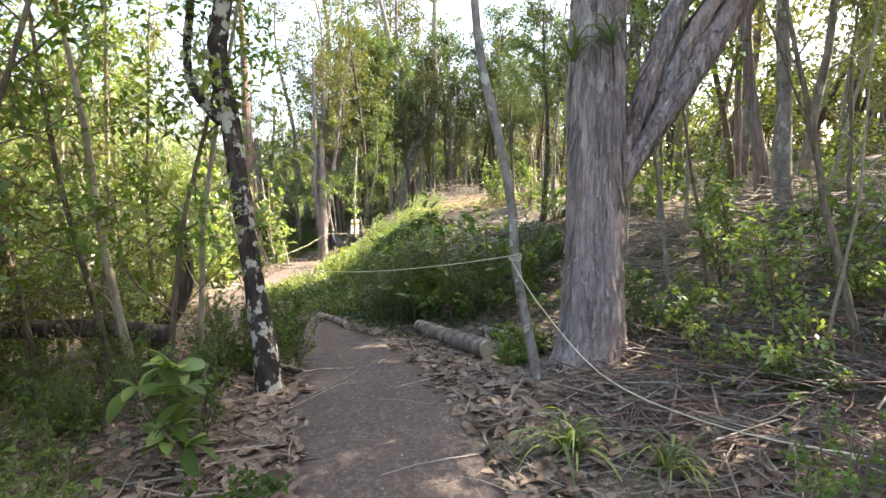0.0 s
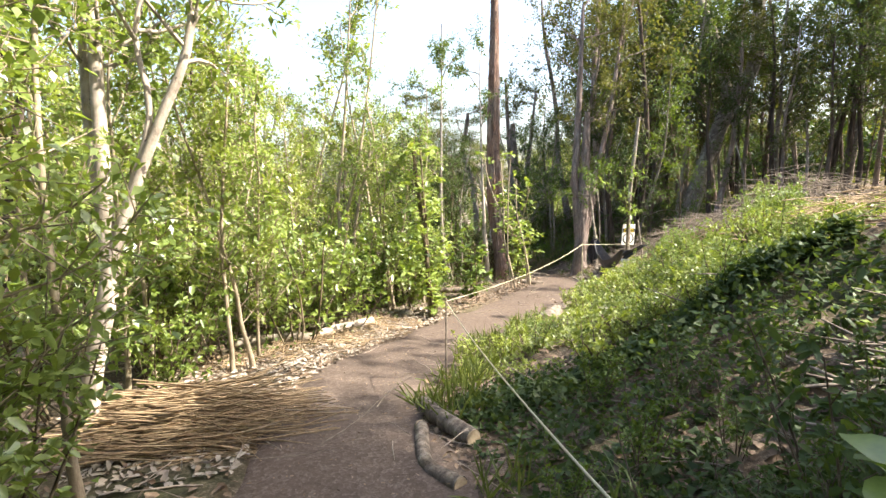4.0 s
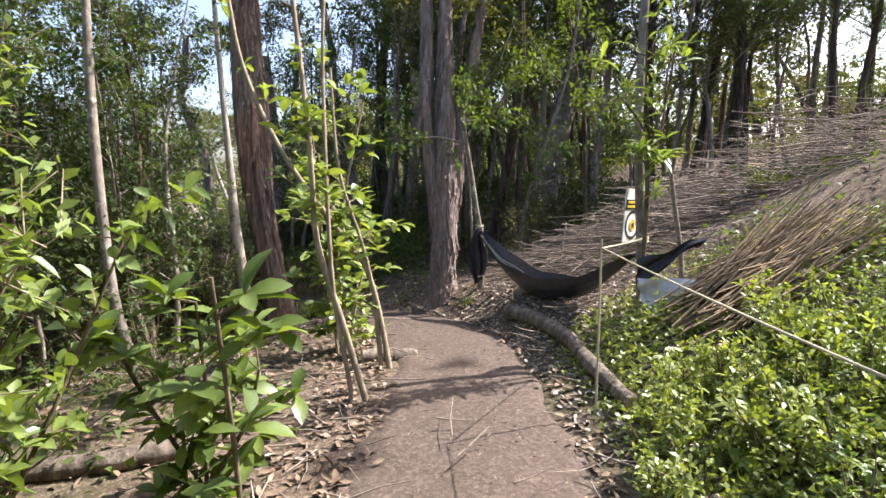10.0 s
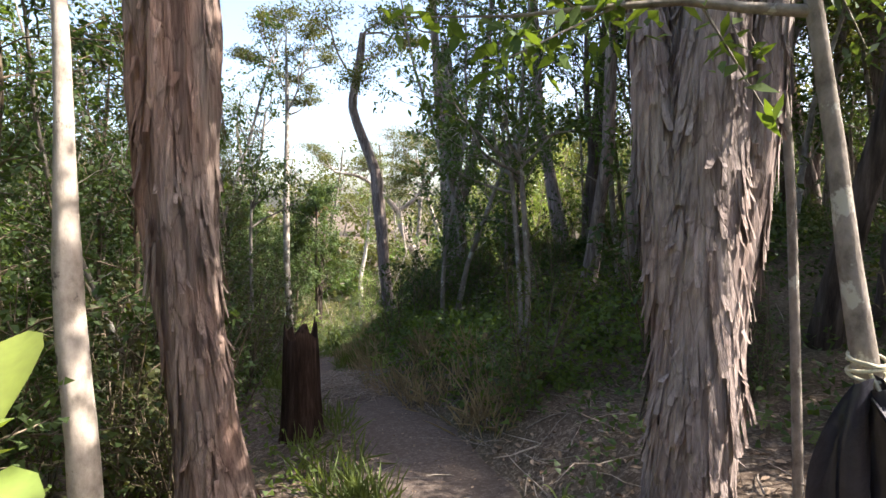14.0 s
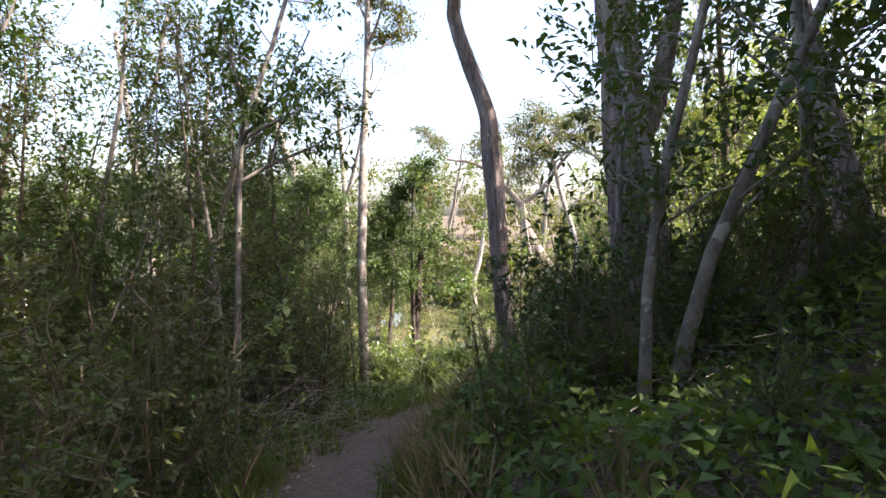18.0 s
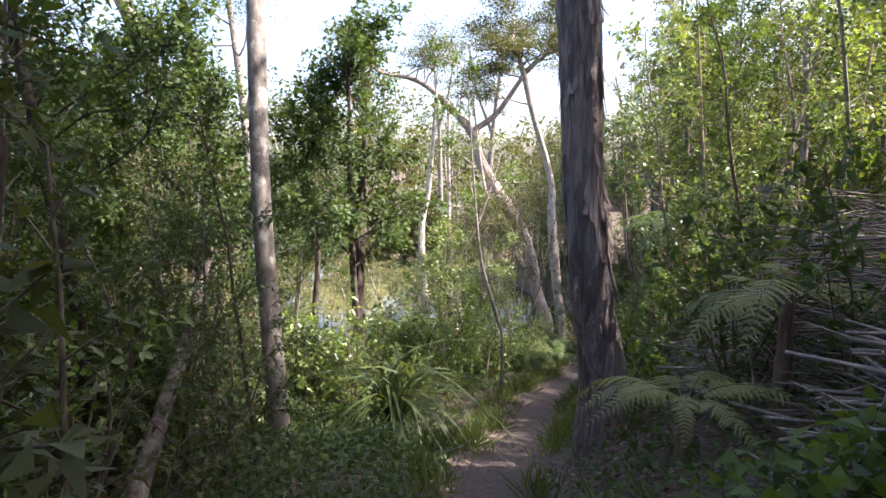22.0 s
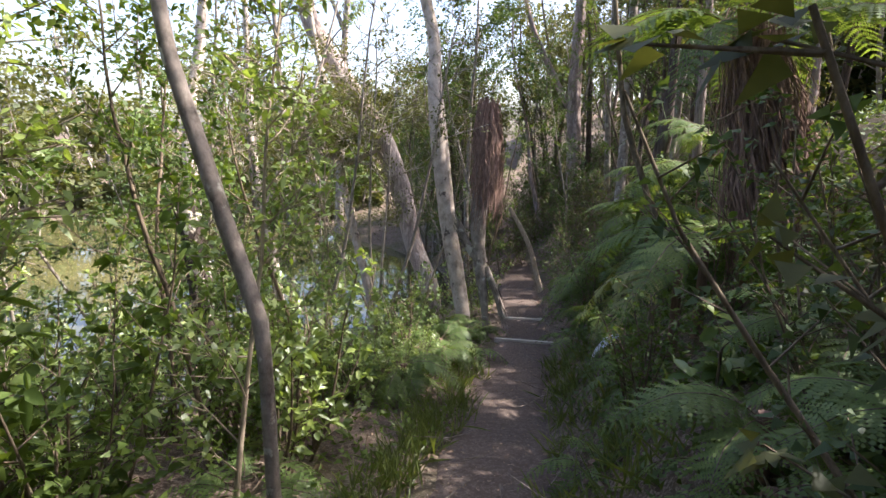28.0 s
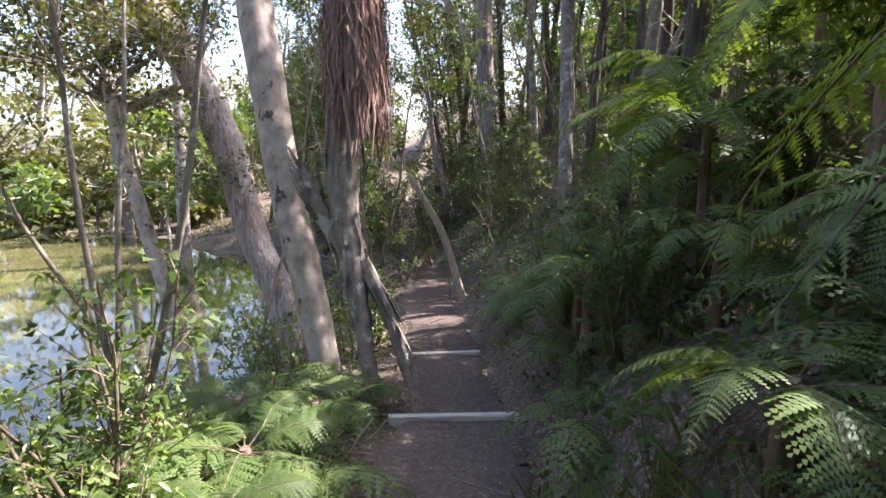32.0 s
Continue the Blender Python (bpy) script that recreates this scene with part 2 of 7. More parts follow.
M_SKIRT = plain_mat("dead_fern_skirt", (0.08, 0.05, 0.04), (0.32, 0.21, 0.165), 25, 0.9, (1, 1, 0.15), 0.004, 0.15, 0.7)
M_ROPE = plain_mat("pale_rope", (0.4, 0.36, 0.24), (0.6, 0.56, 0.4), 140, 0.8, (1, 1, 1), 0.003, 0.2, 0.1)
M_TARP = plain_mat("black_sheet", (0.012, 0.012, 0.017), (0.03, 0.03, 0.04), 14, 0.42, (1, 1, 1), 0.012, 0.5, 0.05)
M_SILVER = plain_mat("pale_grey_sheet", (0.42, 0.42, 0.45), (0.62, 0.62, 0.65), 14, 0.5, (1, 1, 1), 0.012, 0.5, 0.05)
M_SIGN = plain_mat("white_sign_plastic", (0.68, 0.68, 0.66), (0.8, 0.8, 0.78), 9, 0.45, (1, 1, 1), 0.001, 0.5, 0.05)
M_SIGN_BLACK = plain_mat("black_print", (0.012, 0.012, 0.012), (0.03, 0.03, 0.03), 9, 0.5, relief=0.001)
M_SIGN_YELLOW = plain_mat("yellow_print", (0.55, 0.4, 0.03), (0.7, 0.52, 0.05), 9, 0.5, relief=0.001)
M_BOARD = plain_mat("weathered_timber", (0.34, 0.31, 0.26), (0.58, 0.53, 0.45), 22, 0.85, (0.25, 1, 1), 0.005, 0.2)


def water_mat():
    m, nt, out = node_mat("pond_water")
    v = coords(nt, (1, 1, 1))
    f = noise_tex(nt, v, 1.6, 3)
    g = noise_tex(nt, v, 0.12, 3)
    col = ramp(nt, g, [(0.35, (0.06, 0.06, 0.025)), (0.7, (0.13, 0.12, 0.05))])
    surface(nt, out, col, 0.04, bump(nt, f, 0.05, 0.02), 0.6)
    return m


M_WATER = water_mat()

# ---------------------------------------------------------------- plan: the track and the lie of the land
TRACK = np.array([(0, -30, 0.7), (0, -8, 0.25), (0, -3, 0.15), (0, 0, 0.05), (-0.15, 1.9, 0), (-0.4, 3.2, -0.02), (-1.0, 5.2, -0.2), (-2.3, 6.9, -0.4),
                  (-3.35, 8, -0.5), (-4.0, 9.3, -0.7), (-4.4, 11, -0.92), (-4.5, 12.8, -1.08), (-4.4, 14.8, -1.13), (-4.4, 16.6, -1.18),
                  (-4.75, 18.6, -1.3), (-6.0, 20.9, -1.68), (-7.3, 22.2, -1.87), (-8.8, 23.4, -2.15), (-10.2, 24.65, -2.42),
                  (-11.3, 26.25, -2.8), (-12.2, 28.1, -3.35), (-12.75, 30, -3.95), (-13.45, 32.5, -4.9), (-13.95, 34.2, -5.4),
                  (-14.37, 37.5, -6.3), (-14.6, 39.2, -6.6), (-14.7, 40.9, -6.75), (-15.2, 44, -7.0), (-16.0, 48, -7.1),
                  (-17.0, 52, -7.0), (-18.5, 60, -6.8), (-22.0, 90, -6.5)])
POND, POND_R, WATER_Z = (-31.5, 45.0), (14.0, 11.0), -8.2


def spline(pts, step=0.12):
    """Points a short step apart on a smooth curve through pts."""
    p = np.vstack([2 * pts[0] - pts[1], pts, 2 * pts[-1] - pts[-2]])
    res = []
    for i in range(1, len(p) - 2):
        n = max(2, int(np.linalg.norm(p[i + 1] - p[i]) / step))
        t = np.linspace(0, 1, n, endpoint=False)[:, None]
        a, b, c, d = p[i - 1], p[i], p[i + 1], p[i + 2]
        res.append(0.5 * (2 * b + (c - a) * t + (2 * a - 5 * b + 4 * c - d) * t ** 2 + (3 * b - a - 3 * c + d) * t ** 3))
    return np.vstack(res + [pts[-1:]])


LINE = spline(TRACK)
LINE[:, 2] -= 0.13 * (LINE[:, 1] > 41.0) + 0.12 * (LINE[:, 1] > 42.9)          # two timber steps
TAN = np.gradient(LINE[:, :2], axis=0)
TAN /= np.linalg.norm(TAN, axis=1)[:, None]
RIGHT = np.stack([TAN[:, 1], -TAN[:, 0]], 1)


def step01(t):
    t = np.clip(t, 0, 1)
    return t * t * (3 - 2 * t)


def half_width(y):
    return np.interp(y, [0, 5, 8, 14, 18, 20, 22, 25, 27, 31, 35, 38], [0.5, 0.5, 0.62, 0.62, 0.58, 0.48, 0.42, 0.36, 0.3, 0.28, 0.38, 0.42])


def lumps(x, y):
    return (0.5 * np.sin(1.3 * x + 0.7 * y) + 0.5 * np.sin(-0.6 * x + 1.7 * y + 1) + 0.4 * np.sin(2.9 * x - 1.1 * y + 2) + 0.3 * np.sin(3.7 * y + 1.9 * x)) / 1.7


def land(x, y, bare=False):
    """Height of the ground at (x, y); arrays."""
    x, y = np.atleast_1d(np.asarray(x, float)), np.atleast_1d(np.asarray(y, float))
    z = np.empty_like(x)
    for i in range(0, len(x), 4000):
        xs, ys = x[i:i + 4000], y[i:i + 4000]
        d2 = (xs[:, None] - LINE[None, :, 0]) ** 2 + (ys[:, None] - LINE[None, :, 1]) ** 2
        k = d2.argmin(1)
        px, py, pz = LINE[k, 0], LINE[k, 1], LINE[k, 2]
        side = (xs - px) * RIGHT[k, 0] + (ys - py) * RIGHT[k, 1]
        dist = np.sqrt(d2[np.arange(len(k)), k])
        e = np.maximum(dist - half_width(py), 0)
        a = np.interp(py, [-8, 4, 7, 10, 14, 17.5, 20, 25, 30, 36, 46], [1.8, 1.75, 1.45, 1.6, 1.9, 1.7, 1.2, 1.8, 2.4, 3.2, 3.2])
        ln = np.interp(py, [-8, 4, 7.5, 14, 17.5, 20, 25, 30, 36, 46], [10, 8, 4.4, 4.0, 4.6, 7, 6, 5, 4.5, 5])
        b = np.interp(py, [15, 18, 21, 23, 30, 36, 46], [0.0, 0.3, 0.3, 0.4, 0.45, 0.5, 0.4])
        up = b * step01(e / 0.7) + a * step01(e / ln) + 0.12 * np.clip(e - ln, 0, 40)
        q = np.sqrt(((xs - POND[0]) / POND_R[0]) ** 2 + ((ys - POND[1]) / POND_R[1]) ** 2)
        low = pz - 0.07 * np.minimum(e, 12) - 0.1 * np.clip(e - 3, 0, 12)
        far = step01((e - 14) / 25)
        low = low * (1 - far) - 6.5 * far
        cap = -8.25 + 9 * (q - 1)
        h = np.clip(0.5 + 0.5 * (cap - low) / 0.5, 0, 1)
        left = np.maximum(cap * (1 - h) + low * h - 0.5 * 0.5 * h * (1 - h), -9.3)
        zz = np.where(side > 0, pz + up, left)
        zz += lumps(xs, ys) * 0.09 * step01(e / 1.2)
        r = np.hypot(xs + 12, ys - 25)
        zz += np.clip(r - 62, 0, 140) * 0.03
        z[i:i + 4000] = zz - (0.0 if bare else 0.055 * (1 - step01((dist - half_width(py) + 0.2) / 0.3)))
    return z


def ground(x, y):
    return float(land(x, y)[0])


def beside(y, d):
    """The place on the ground d metres to the right of the track where it passes y."""
    k = int(np.abs(LINE[:, 1] - y).argmin())
    px, py = LINE[k, :2] + RIGHT[k] * d
    return px, py, ground(px, py)


# ---------------------------------------------------------------- mesh building
class Build:
    """Collects points and faces; mesh() turns them into one mesh."""

    def __init__(self):
        self.v, self.f, self.m, self.n = [], [], [], 0

    def add(self, verts, faces, mat=0):
        verts, faces = np.asarray(verts, float).reshape(-1, 3), np.asarray(faces, int)
        self.v.append(verts)
        self.f.append(faces + self.n)
        self.m.append(np.full(len(faces), mat))
        self.n += len(verts)

    def mesh(self, name, mats, smooth=False):
        me = bpy.data.meshes.new(name)
        v = np.vstack(self.v)
        sizes = np.concatenate([np.full(len(f), f.shape[1]) for f in self.f])
        loops = np.concatenate([f.ravel() for f in self.f])
        me.vertices.add(len(v))
        me.vertices.foreach_set("co", v.ravel())
        me.loops.add(len(loops))
        me.loops.foreach_set("vertex_index", loops.astype(np.int32))
        me.polygons.add(len(sizes))
        me.polygons.foreach_set("loop_start", np.concatenate([[0], np.cumsum(sizes)[:-1]]).astype(np.int32))
        me.polygons.foreach_set("material_index", np.concatenate(self.m).astype(np.int32))
        for m in mats if isinstance(mats, (list, tuple)) else [mats]:
            me.materials.append(m)
        me.update(calc_edges=True)
        me.validate()
        if smooth:
            me.shade_smooth()
        return me


def tube(b, pts, radii, sides=8, mat=0, rough=0.0, rng=None, cap=True, ridges=0.0):
    """A round stem through pts, uneven by rough (of its radius), fluted lengthwise by ridges."""
    pts = np.asarray(pts, float)
    radii = np.broadcast_to(np.asarray(radii, float), (len(pts),))
    t = np.gradient(pts, axis=0)
    t /= np.linalg.norm(t, axis=1)[:, None] + 1e-9
    ref = np.array([1.0, 0, 0]) if abs(t[0][0]) < 0.8 else np.array([0, 1.0, 0])
    u = np.cross(t, ref)
    u /= np.linalg.norm(u, axis=1)[:, None] + 1e-9
    w = np.cross(t, u)
    a = np.linspace(0, 2 * math.pi, sides, endpoint=False)
    r = np.repeat(radii[:, None], sides, 1)
    if rng is not None and rough:
        r = r * (1 + rough * rng.standard_normal((len(pts), sides)))
    if ridges and rng is not None:
        k = rng.uniform(-1, 1, sides)
        drift = np.cumsum(rng.normal(0, 0.25, (len(pts), sides)), 0)
        r = r * (1 + ridges * np.clip(k[None, :] + 0.35 * drift, -1.4, 1.4))
    v = pts[:, None] + r[:, :, None] * (np.cos(a)[None, :, None] * u[:, None] + np.sin(a)[None, :, None] * w[:, None])
    n, s = len(pts), sides
    i, j = np.meshgrid(np.arange(n - 1), np.arange(s), indexing="ij")
    f = np.stack([i * s + j, i * s + (j + 1) % s, (i + 1) * s + (j + 1) % s, (i + 1) * s + j], -1).reshape(-1, 4)
    b.add(v.reshape(-1, 3), f, mat)
    if cap:
        for ring, c in ((0, pts[0]), (n - 1, pts[-1])):
            vv = np.vstack([v[ring], c])
            k = np.arange(s)
            tri = np.stack([k, (k + 1) % s, np.full(s, s)], 1)
            b.add(vv, tri if ring else tri[:, ::-1], mat)


def leaves(b, at, way, length, width, rng, mat=0, fold=0.25, droop=0.2, full=True, tri=False):
    """Leaf blades: at (n,3) stalk ends, way (n,3) pointing directions; six-point folded blades, or plain lozenges."""
    n = len(at)
    if n == 0:
        return
    way = way / (np.linalg.norm(way, axis=1)[:, None] + 1e-9)
    up = rng.normal(0, 0.45, (n, 3)) + np.array([0, 0, 1.0])
    side = np.cross(way, up)
    side /= np.linalg.norm(side, axis=1)[:, None] + 1e-9
    nrm = np.cross(side, way)
    L = (length * rng.uniform(0.6, 1.25, n))[:, None]
    W = (width * rng.uniform(0.7, 1.2, n))[:, None] * 0.5
    tip = at + way * L - np.array([0, 0, 1.0]) * L * droop
    k = np.arange(n)[:, None]
    if tri:
        mid = at + way * L * 0.3
        b.add(np.stack([mid - side * W * 1.2, tip, mid + side * W * 1.2], 1).reshape(-1, 3), k * 3 + np.array([[0, 1, 2]]), mat)
        return
    if full:
        m1, m2 = at + way * L * 0.33, at + way * L * 0.7 - np.array([0, 0, 1.0]) * L * droop * 0.45
        l1, r1 = m1 + side * W * 0.95 + nrm * W * fold, m1 - side * W * 0.95 + nrm * W * fold
        l2, r2 = m2 + side * W * 0.8 + nrm * W * fold, m2 - side * W * 0.8 + nrm * W * fold
        v = np.stack([at, r1, r2, tip, l2, l1], 1).reshape(-1, 3)
        f = np.concatenate([k * 6 + np.array([[0, 1, 2, 3]]), k * 6 + np.array([[0, 3, 4, 5]])])
    else:
        mid = at + way * L * 0.5
        v = np.stack([at, mid - side * W, tip, mid + side * W], 1).reshape(-1, 3)
        f = k * 4 + np.array([[0, 1, 2, 3]])
    b.add(v, f, mat)


def curve_pts(start, way, length, n, rng, wobble=0.12, lift=0.0):
    """A wandering line from start."""
    d = np.asarray(way, float)
    d = d / np.linalg.norm(d)
    p = [np.asarray(start, float)]
    for i in range(n):
        d = d + rng.normal(0, wobble, 3) + np.array([0, 0, lift])
        d /= np.linalg.norm(d)
        p.append(p[-1] + d * length / n)
    return np.array(p)


def around(d, rng, spread):
    v = np.asarray(d, float) / np.linalg.norm(d) + rng.normal(0, spread, 3)
    return v / np.linalg.norm(v)


def part(name, me, parent, label="", m=None):
    ob = new(name, me)
    ob.parent = parent
    if m is not None:
        ob.matrix_basis = m
    return tagged(ob, label)


def thing(name, label, category, m, group="", kind=""):
    ob = new(name)
    ob.matrix_basis = m
    return tagged(ob, label, category, group, kind)


def solid(name, me, label, category, m=None, group="", kind=""):
    ob = new(name, me)
    if m is not None:
        ob.matrix_basis = m
    return tagged(ob, label, category, group, kind)


# ---------------------------------------------------------------- plants
def make_tree(seed, height, r0, bark, leaf, clear=0.4, limbs=14, limb_len=1.6, rise=0.5, twigs=6, per_twig=16, leaf_l=0.05, leaf_w=0.02,
              bend=0.05, full=False, tri=False, sides=8, sub_len=0.5, tuft=0.5, top=0.25, twiggy=True):
    """Meshes of a tree: (trunk with limbs, crown)."""
    rng = np.random.default_rng(seed)
    b, c = Build(), Build()
    n = 12
    trunk = curve_pts((0, 0, -0.15), (rng.normal(0, 0.04), rng.normal(0, 0.04), 1), height + 0.15, n, rng, bend, 0.06)
    rad = r0 * (1 - (1 - top) * np.linspace(0, 1, n + 1)) * (1 + 0.35 * np.exp(-np.linspace(0, 1, n + 1) * 16))
    tube(b, trunk, rad, sides, 0, 0.05, rng)
    for i in range(limbs):
        t = clear + (1 - clear) * (i + rng.uniform(0, 1)) / limbs
        k = min(int(t * n), n - 1)
        p = trunk[k] + (trunk[k + 1] - trunk[k]) * (t * n - k)
        a = rng.uniform(0, 2 * math.pi)
        ln = limb_len * rng.uniform(0.6, 1.25) * (1.15 - 0.75 * (t - clear) / (1 - clear))
        lp = curve_pts(p, (math.cos(a), math.sin(a), rise + rng.normal(0, 0.15)), ln, 5, rng, 0.16, 0.04)
        lr = max(r0 * 0.32 * (1.1 - t), 0.008)
        tube(b, lp[[0, 2, 3, 5]], np.linspace(lr, lr * 0.3, 4), 4, 0, 0, rng, cap=False)
        for j in range(twigs):
            s = rng.uniform(0.3, 1.0) * 5
            q = min(int(s), 4)
            tp = lp[q] + (lp[q + 1] - lp[q]) * (s - q)
            tw = curve_pts(tp, around(lp[5] - lp[0], rng, 0.6), sub_len * rng.uniform(0.6, 1.3), 3, rng, 0.25, 0.05)
            if twiggy or j < 2:
                tube(b, tw[[0, 3]], [0.006, 0.003], 3, 0, 0, rng, cap=False)
            s2 = rng.uniform(0.15, 3, per_twig)
            q2 = np.minimum(s2.astype(int), 2)
            at = tw[q2] + (tw[q2 + 1] - tw[q2]) * (s2 - q2)[:, None] + rng.normal(0, tuft * leaf_l, (per_twig, 3))
            leaves(c, at, rng.normal(0, 1, (per_twig, 3)) + (tw[3] - tw[0]) / sub_len * 0.9 + np.array([0, 0, 0.2]), leaf_l, leaf_w, rng, 0, full=full, tri=tri)
    return b.mesh("trunk", bark, True), c.mesh("crown", leaf)


def make_shrub(seed, height, spread, bark, leaf, stems=5, twigs=9, per_twig=10, leaf_l=0.07, leaf_w=0.03, sub_len=0.35, low=0.15, full=True, stem_r=0.012, out=0.35, tuft=0.2, tri=False):
    """Meshes of a many-stemmed shrub: (stems, leaves)."""
    rng = np.random.default_rng(seed)
    b, c = Build(), Build()
    for i in range(stems):
        a = rng.uniform(0, 2 * math.pi)
        base = np.array([math.cos(a), math.sin(a), 0]) * spread * 0.12 * rng.uniform(0, 1) + np.array([0, 0, -0.08])
        hh = height * rng.uniform(0.65, 1.05)
        sp = curve_pts(base, (math.cos(a) * out, math.sin(a) * out, 1), hh, 8, rng, 0.09, 0.05)
        tube(b, sp[::2], np.linspace(stem_r, stem_r * 0.35, 5) * rng.uniform(0.8, 1.3), 4, 0, 0, rng, cap=False)
        for j in range(twigs):
            s = (low + (1 - low) * (j + rng.uniform(0, 1)) / twigs) * 8
            q = min(int(s), 7)
            p = sp[q] + (sp[q + 1] - sp[q]) * (s - q)
            aa = rng.uniform(0, 2 * math.pi)
            tw = curve_pts(p, (math.cos(aa), math.sin(aa), 0.55), sub_len * rng.uniform(0.5, 1.3) * (1.15 - 0.5 * s / 8), 3, rng, 0.2, 0.08)
            tube(b, tw[[0, 3]], [0.005, 0.002], 3, 0, 0, rng, cap=False)
            s2 = np.concatenate([rng.uniform(0.4, 3, per_twig - per_twig // 3), np.full(per_twig // 3, 2.97)])
            q2 = np.minimum(s2.astype(int), 2)
            at = tw[q2] + (tw[q2 + 1] - tw[q2]) * (s2 - q2)[:, None] + rng.normal(0, tuft * leaf_l * 0.3, (len(s2), 3))
            leaves(c, at, rng.normal(0, 0.8, (len(s2), 3)) + (tw[3] - tw[0]) / sub_len * 0.9 + np.array([0, 0, 0.25]), leaf_l, leaf_w, rng, 0, full=full, droop=0.25, tri=tri)
    return b.mesh("stem", bark, True), c.mesh("foliage", leaf)


def frond_mesh(seed, length, leaf, pinnae=22, width=0.5, droop=0.5, lobes=7, stalk=0.15):
    """One fern frond along +x, arching down, its pinnae cut into lobes."""
    rng = np.random.default_rng(seed)
    b = Build()
    t = np.linspace(0, 1, 13)
    rise = 0.62 - 0.1 * droop
    spine = np.stack([length * (t - 0.12 * droop * t ** 3), rng.normal(0, 0.008, 13) * length, length * (rise * t - (rise + 0.55 * droop) * t ** 2.2)], 1)
    tube(b, spine, np.linspace(0.006, 0.0015, 13) * max(length, 0.7), 4, 1, 0, rng, cap=False)
    for i in range(pinnae):
        s = stalk + (1 - stalk) * (i + 0.5) / pinnae
        k = s * 12
        q = min(int(k), 11)
        p, tg = spine[q] + (spine[q + 1] - spine[q]) * (k - q), spine[q + 1] - spine[q]
        tg = tg / np.linalg.norm(tg)
        shape = min(1, 2.6 * (s - stalk) / (1 - stalk) + 0.35) * (1 - (s - stalk) / (1 - stalk)) ** 0.75 + 0.05
        pl = 0.5 * width * length * shape * rng.uniform(0.9, 1.1)
        for sg in (-1, 1):
            sd = np.array([-tg[1], tg[0], 0]) * sg
            sd /= np.linalg.norm(sd) + 1e-9
            d = sd * 0.93 + tg * 0.35 + np.array([0, 0, rng.normal(-0.1, 0.08)])
            d /= np.linalg.norm(d)
            nrm = np.cross(d, tg)
            cross = np.cross(nrm, d)
            cross /= np.linalg.norm(cross) + 1e-9
            lw = pl * 0.17 + 0.004
            u = np.linspace(0, 1, lobes + 1)
            sag = np.array([0, 0, -1.0]) * pl * 0.22
            mid = p + d * pl * u[:, None] + sag * (u ** 2)[:, None]
            f = []
            v = [*mid]
            for j in range(lobes):
                wj = lw * (1 - u[j]) ** 0.6
                v += [mid[j] * 0.35 + mid[j + 1] * 0.65 + cross * wj + d * wj * 0.25, mid[j] * 0.35 + mid[j + 1] * 0.65 - cross * wj + d * wj * 0.25]
                n0 = lobes + 1 + 2 * j
                f += [[j, j + 1, n0], [j + 1, j, n0 + 1]]
            b.add(v, f, 0)
    return b.mesh("frond", [leaf, M_STEM])


def blade_mesh(seed, length, width, leaf, arch=0.6, rise=1.1):
    """One strap leaf along +x that arches over, folded along its middle."""
    rng = np.random.default_rng(seed)
    t = np.linspace(0, 1, 8)
    x = length * (0.75 * t - 0.1 * t ** 3)
    z = length * (rise * t - (rise - 0.25 + arch) * t ** 2.3) * 0.75
    w = width * 0.5 * np.minimum(1, 3 * t + 0.5) * (1 - t ** 2.5)
    b = Build()
    v = np.stack([np.stack([x, w, z + w * 0.45], 1), np.stack([x, 0 * w, z], 1), np.stack([x, -w, z + w * 0.45], 1)], 1).reshape(-1, 3)
    f = [[i * 3 + j, i * 3 + j + 3, i * 3 + j + 4, i * 3 + j + 1] for i in range(7) for j in range(2)]
    b.add(v, f, 0)
    return b.mesh("blade", leaf)


rnd = random.Random(7)
KEEP = []          # (x, y, r) places to keep clear of scattered plants


def free(x, y, r=0.0):
    return all((x - a) ** 2 + (y - c) ** 2 > (q + r) ** 2 for a, c, q in KEEP)


def off_track(x, y):
    d2 = (LINE[:, 0] - x) ** 2 + (LINE[:, 1] - y) ** 2
    k = int(d2.argmin())
    return math.sqrt(d2[k]) - float(half_width(LINE[k, 1]))


def plant(name, meshes, names, label, category, x, y, size=1.0, turn=None, lean=(0, 0), group="", sink=0.0, stretch=1.0):
    turn = rnd.uniform(0, 360) if turn is None else turn
    m = pose(x, y, ground(x, y) - sink, lean[0], lean[1], turn) @ Matrix.Diagonal((size, size, size * stretch, 1))
    ob = thing(name, label, category, m, group)
    for nm, me in zip(names, meshes):
        part(nm, me, ob)
    return ob


# ---------------------------------------------------------------- ground, track, pond
def axis_steps(lo, hi, step, reach):
    inner = list(np.arange(lo, hi + 1e-6, step))
    grow, s, out = step, 0.0, []
    while s < reach:
        grow *= 1.22
        s += grow
        out.append(s)
    return np.array([lo - o for o in reversed(out)] + inner + [hi + o for o in out])


def build_ground():
    gx, gy = axis_steps(-27, 9, 0.2, 900), axis_steps(-5, 56, 0.2, 900)
    X, Y = np.meshgrid(gx, gy, indexing="ij")
    Z = land(X.ravel(), Y.ravel())
    b = Build()
    n, m = len(gx), len(gy)
    i, j = np.meshgrid(np.arange(n - 1), np.arange(m - 1), indexing="ij")
    f = np.stack([i * m + j, (i + 1) * m + j, (i + 1) * m + j + 1, i * m + j + 1], -1).reshape(-1, 4)
    b.add(np.stack([X.ravel(), Y.ravel(), Z], 1), f)
    solid("ground", b.mesh("ground", M_GROUND, True), "brown forest floor under leaf litter and dead twigs", "ground", kind="structure")


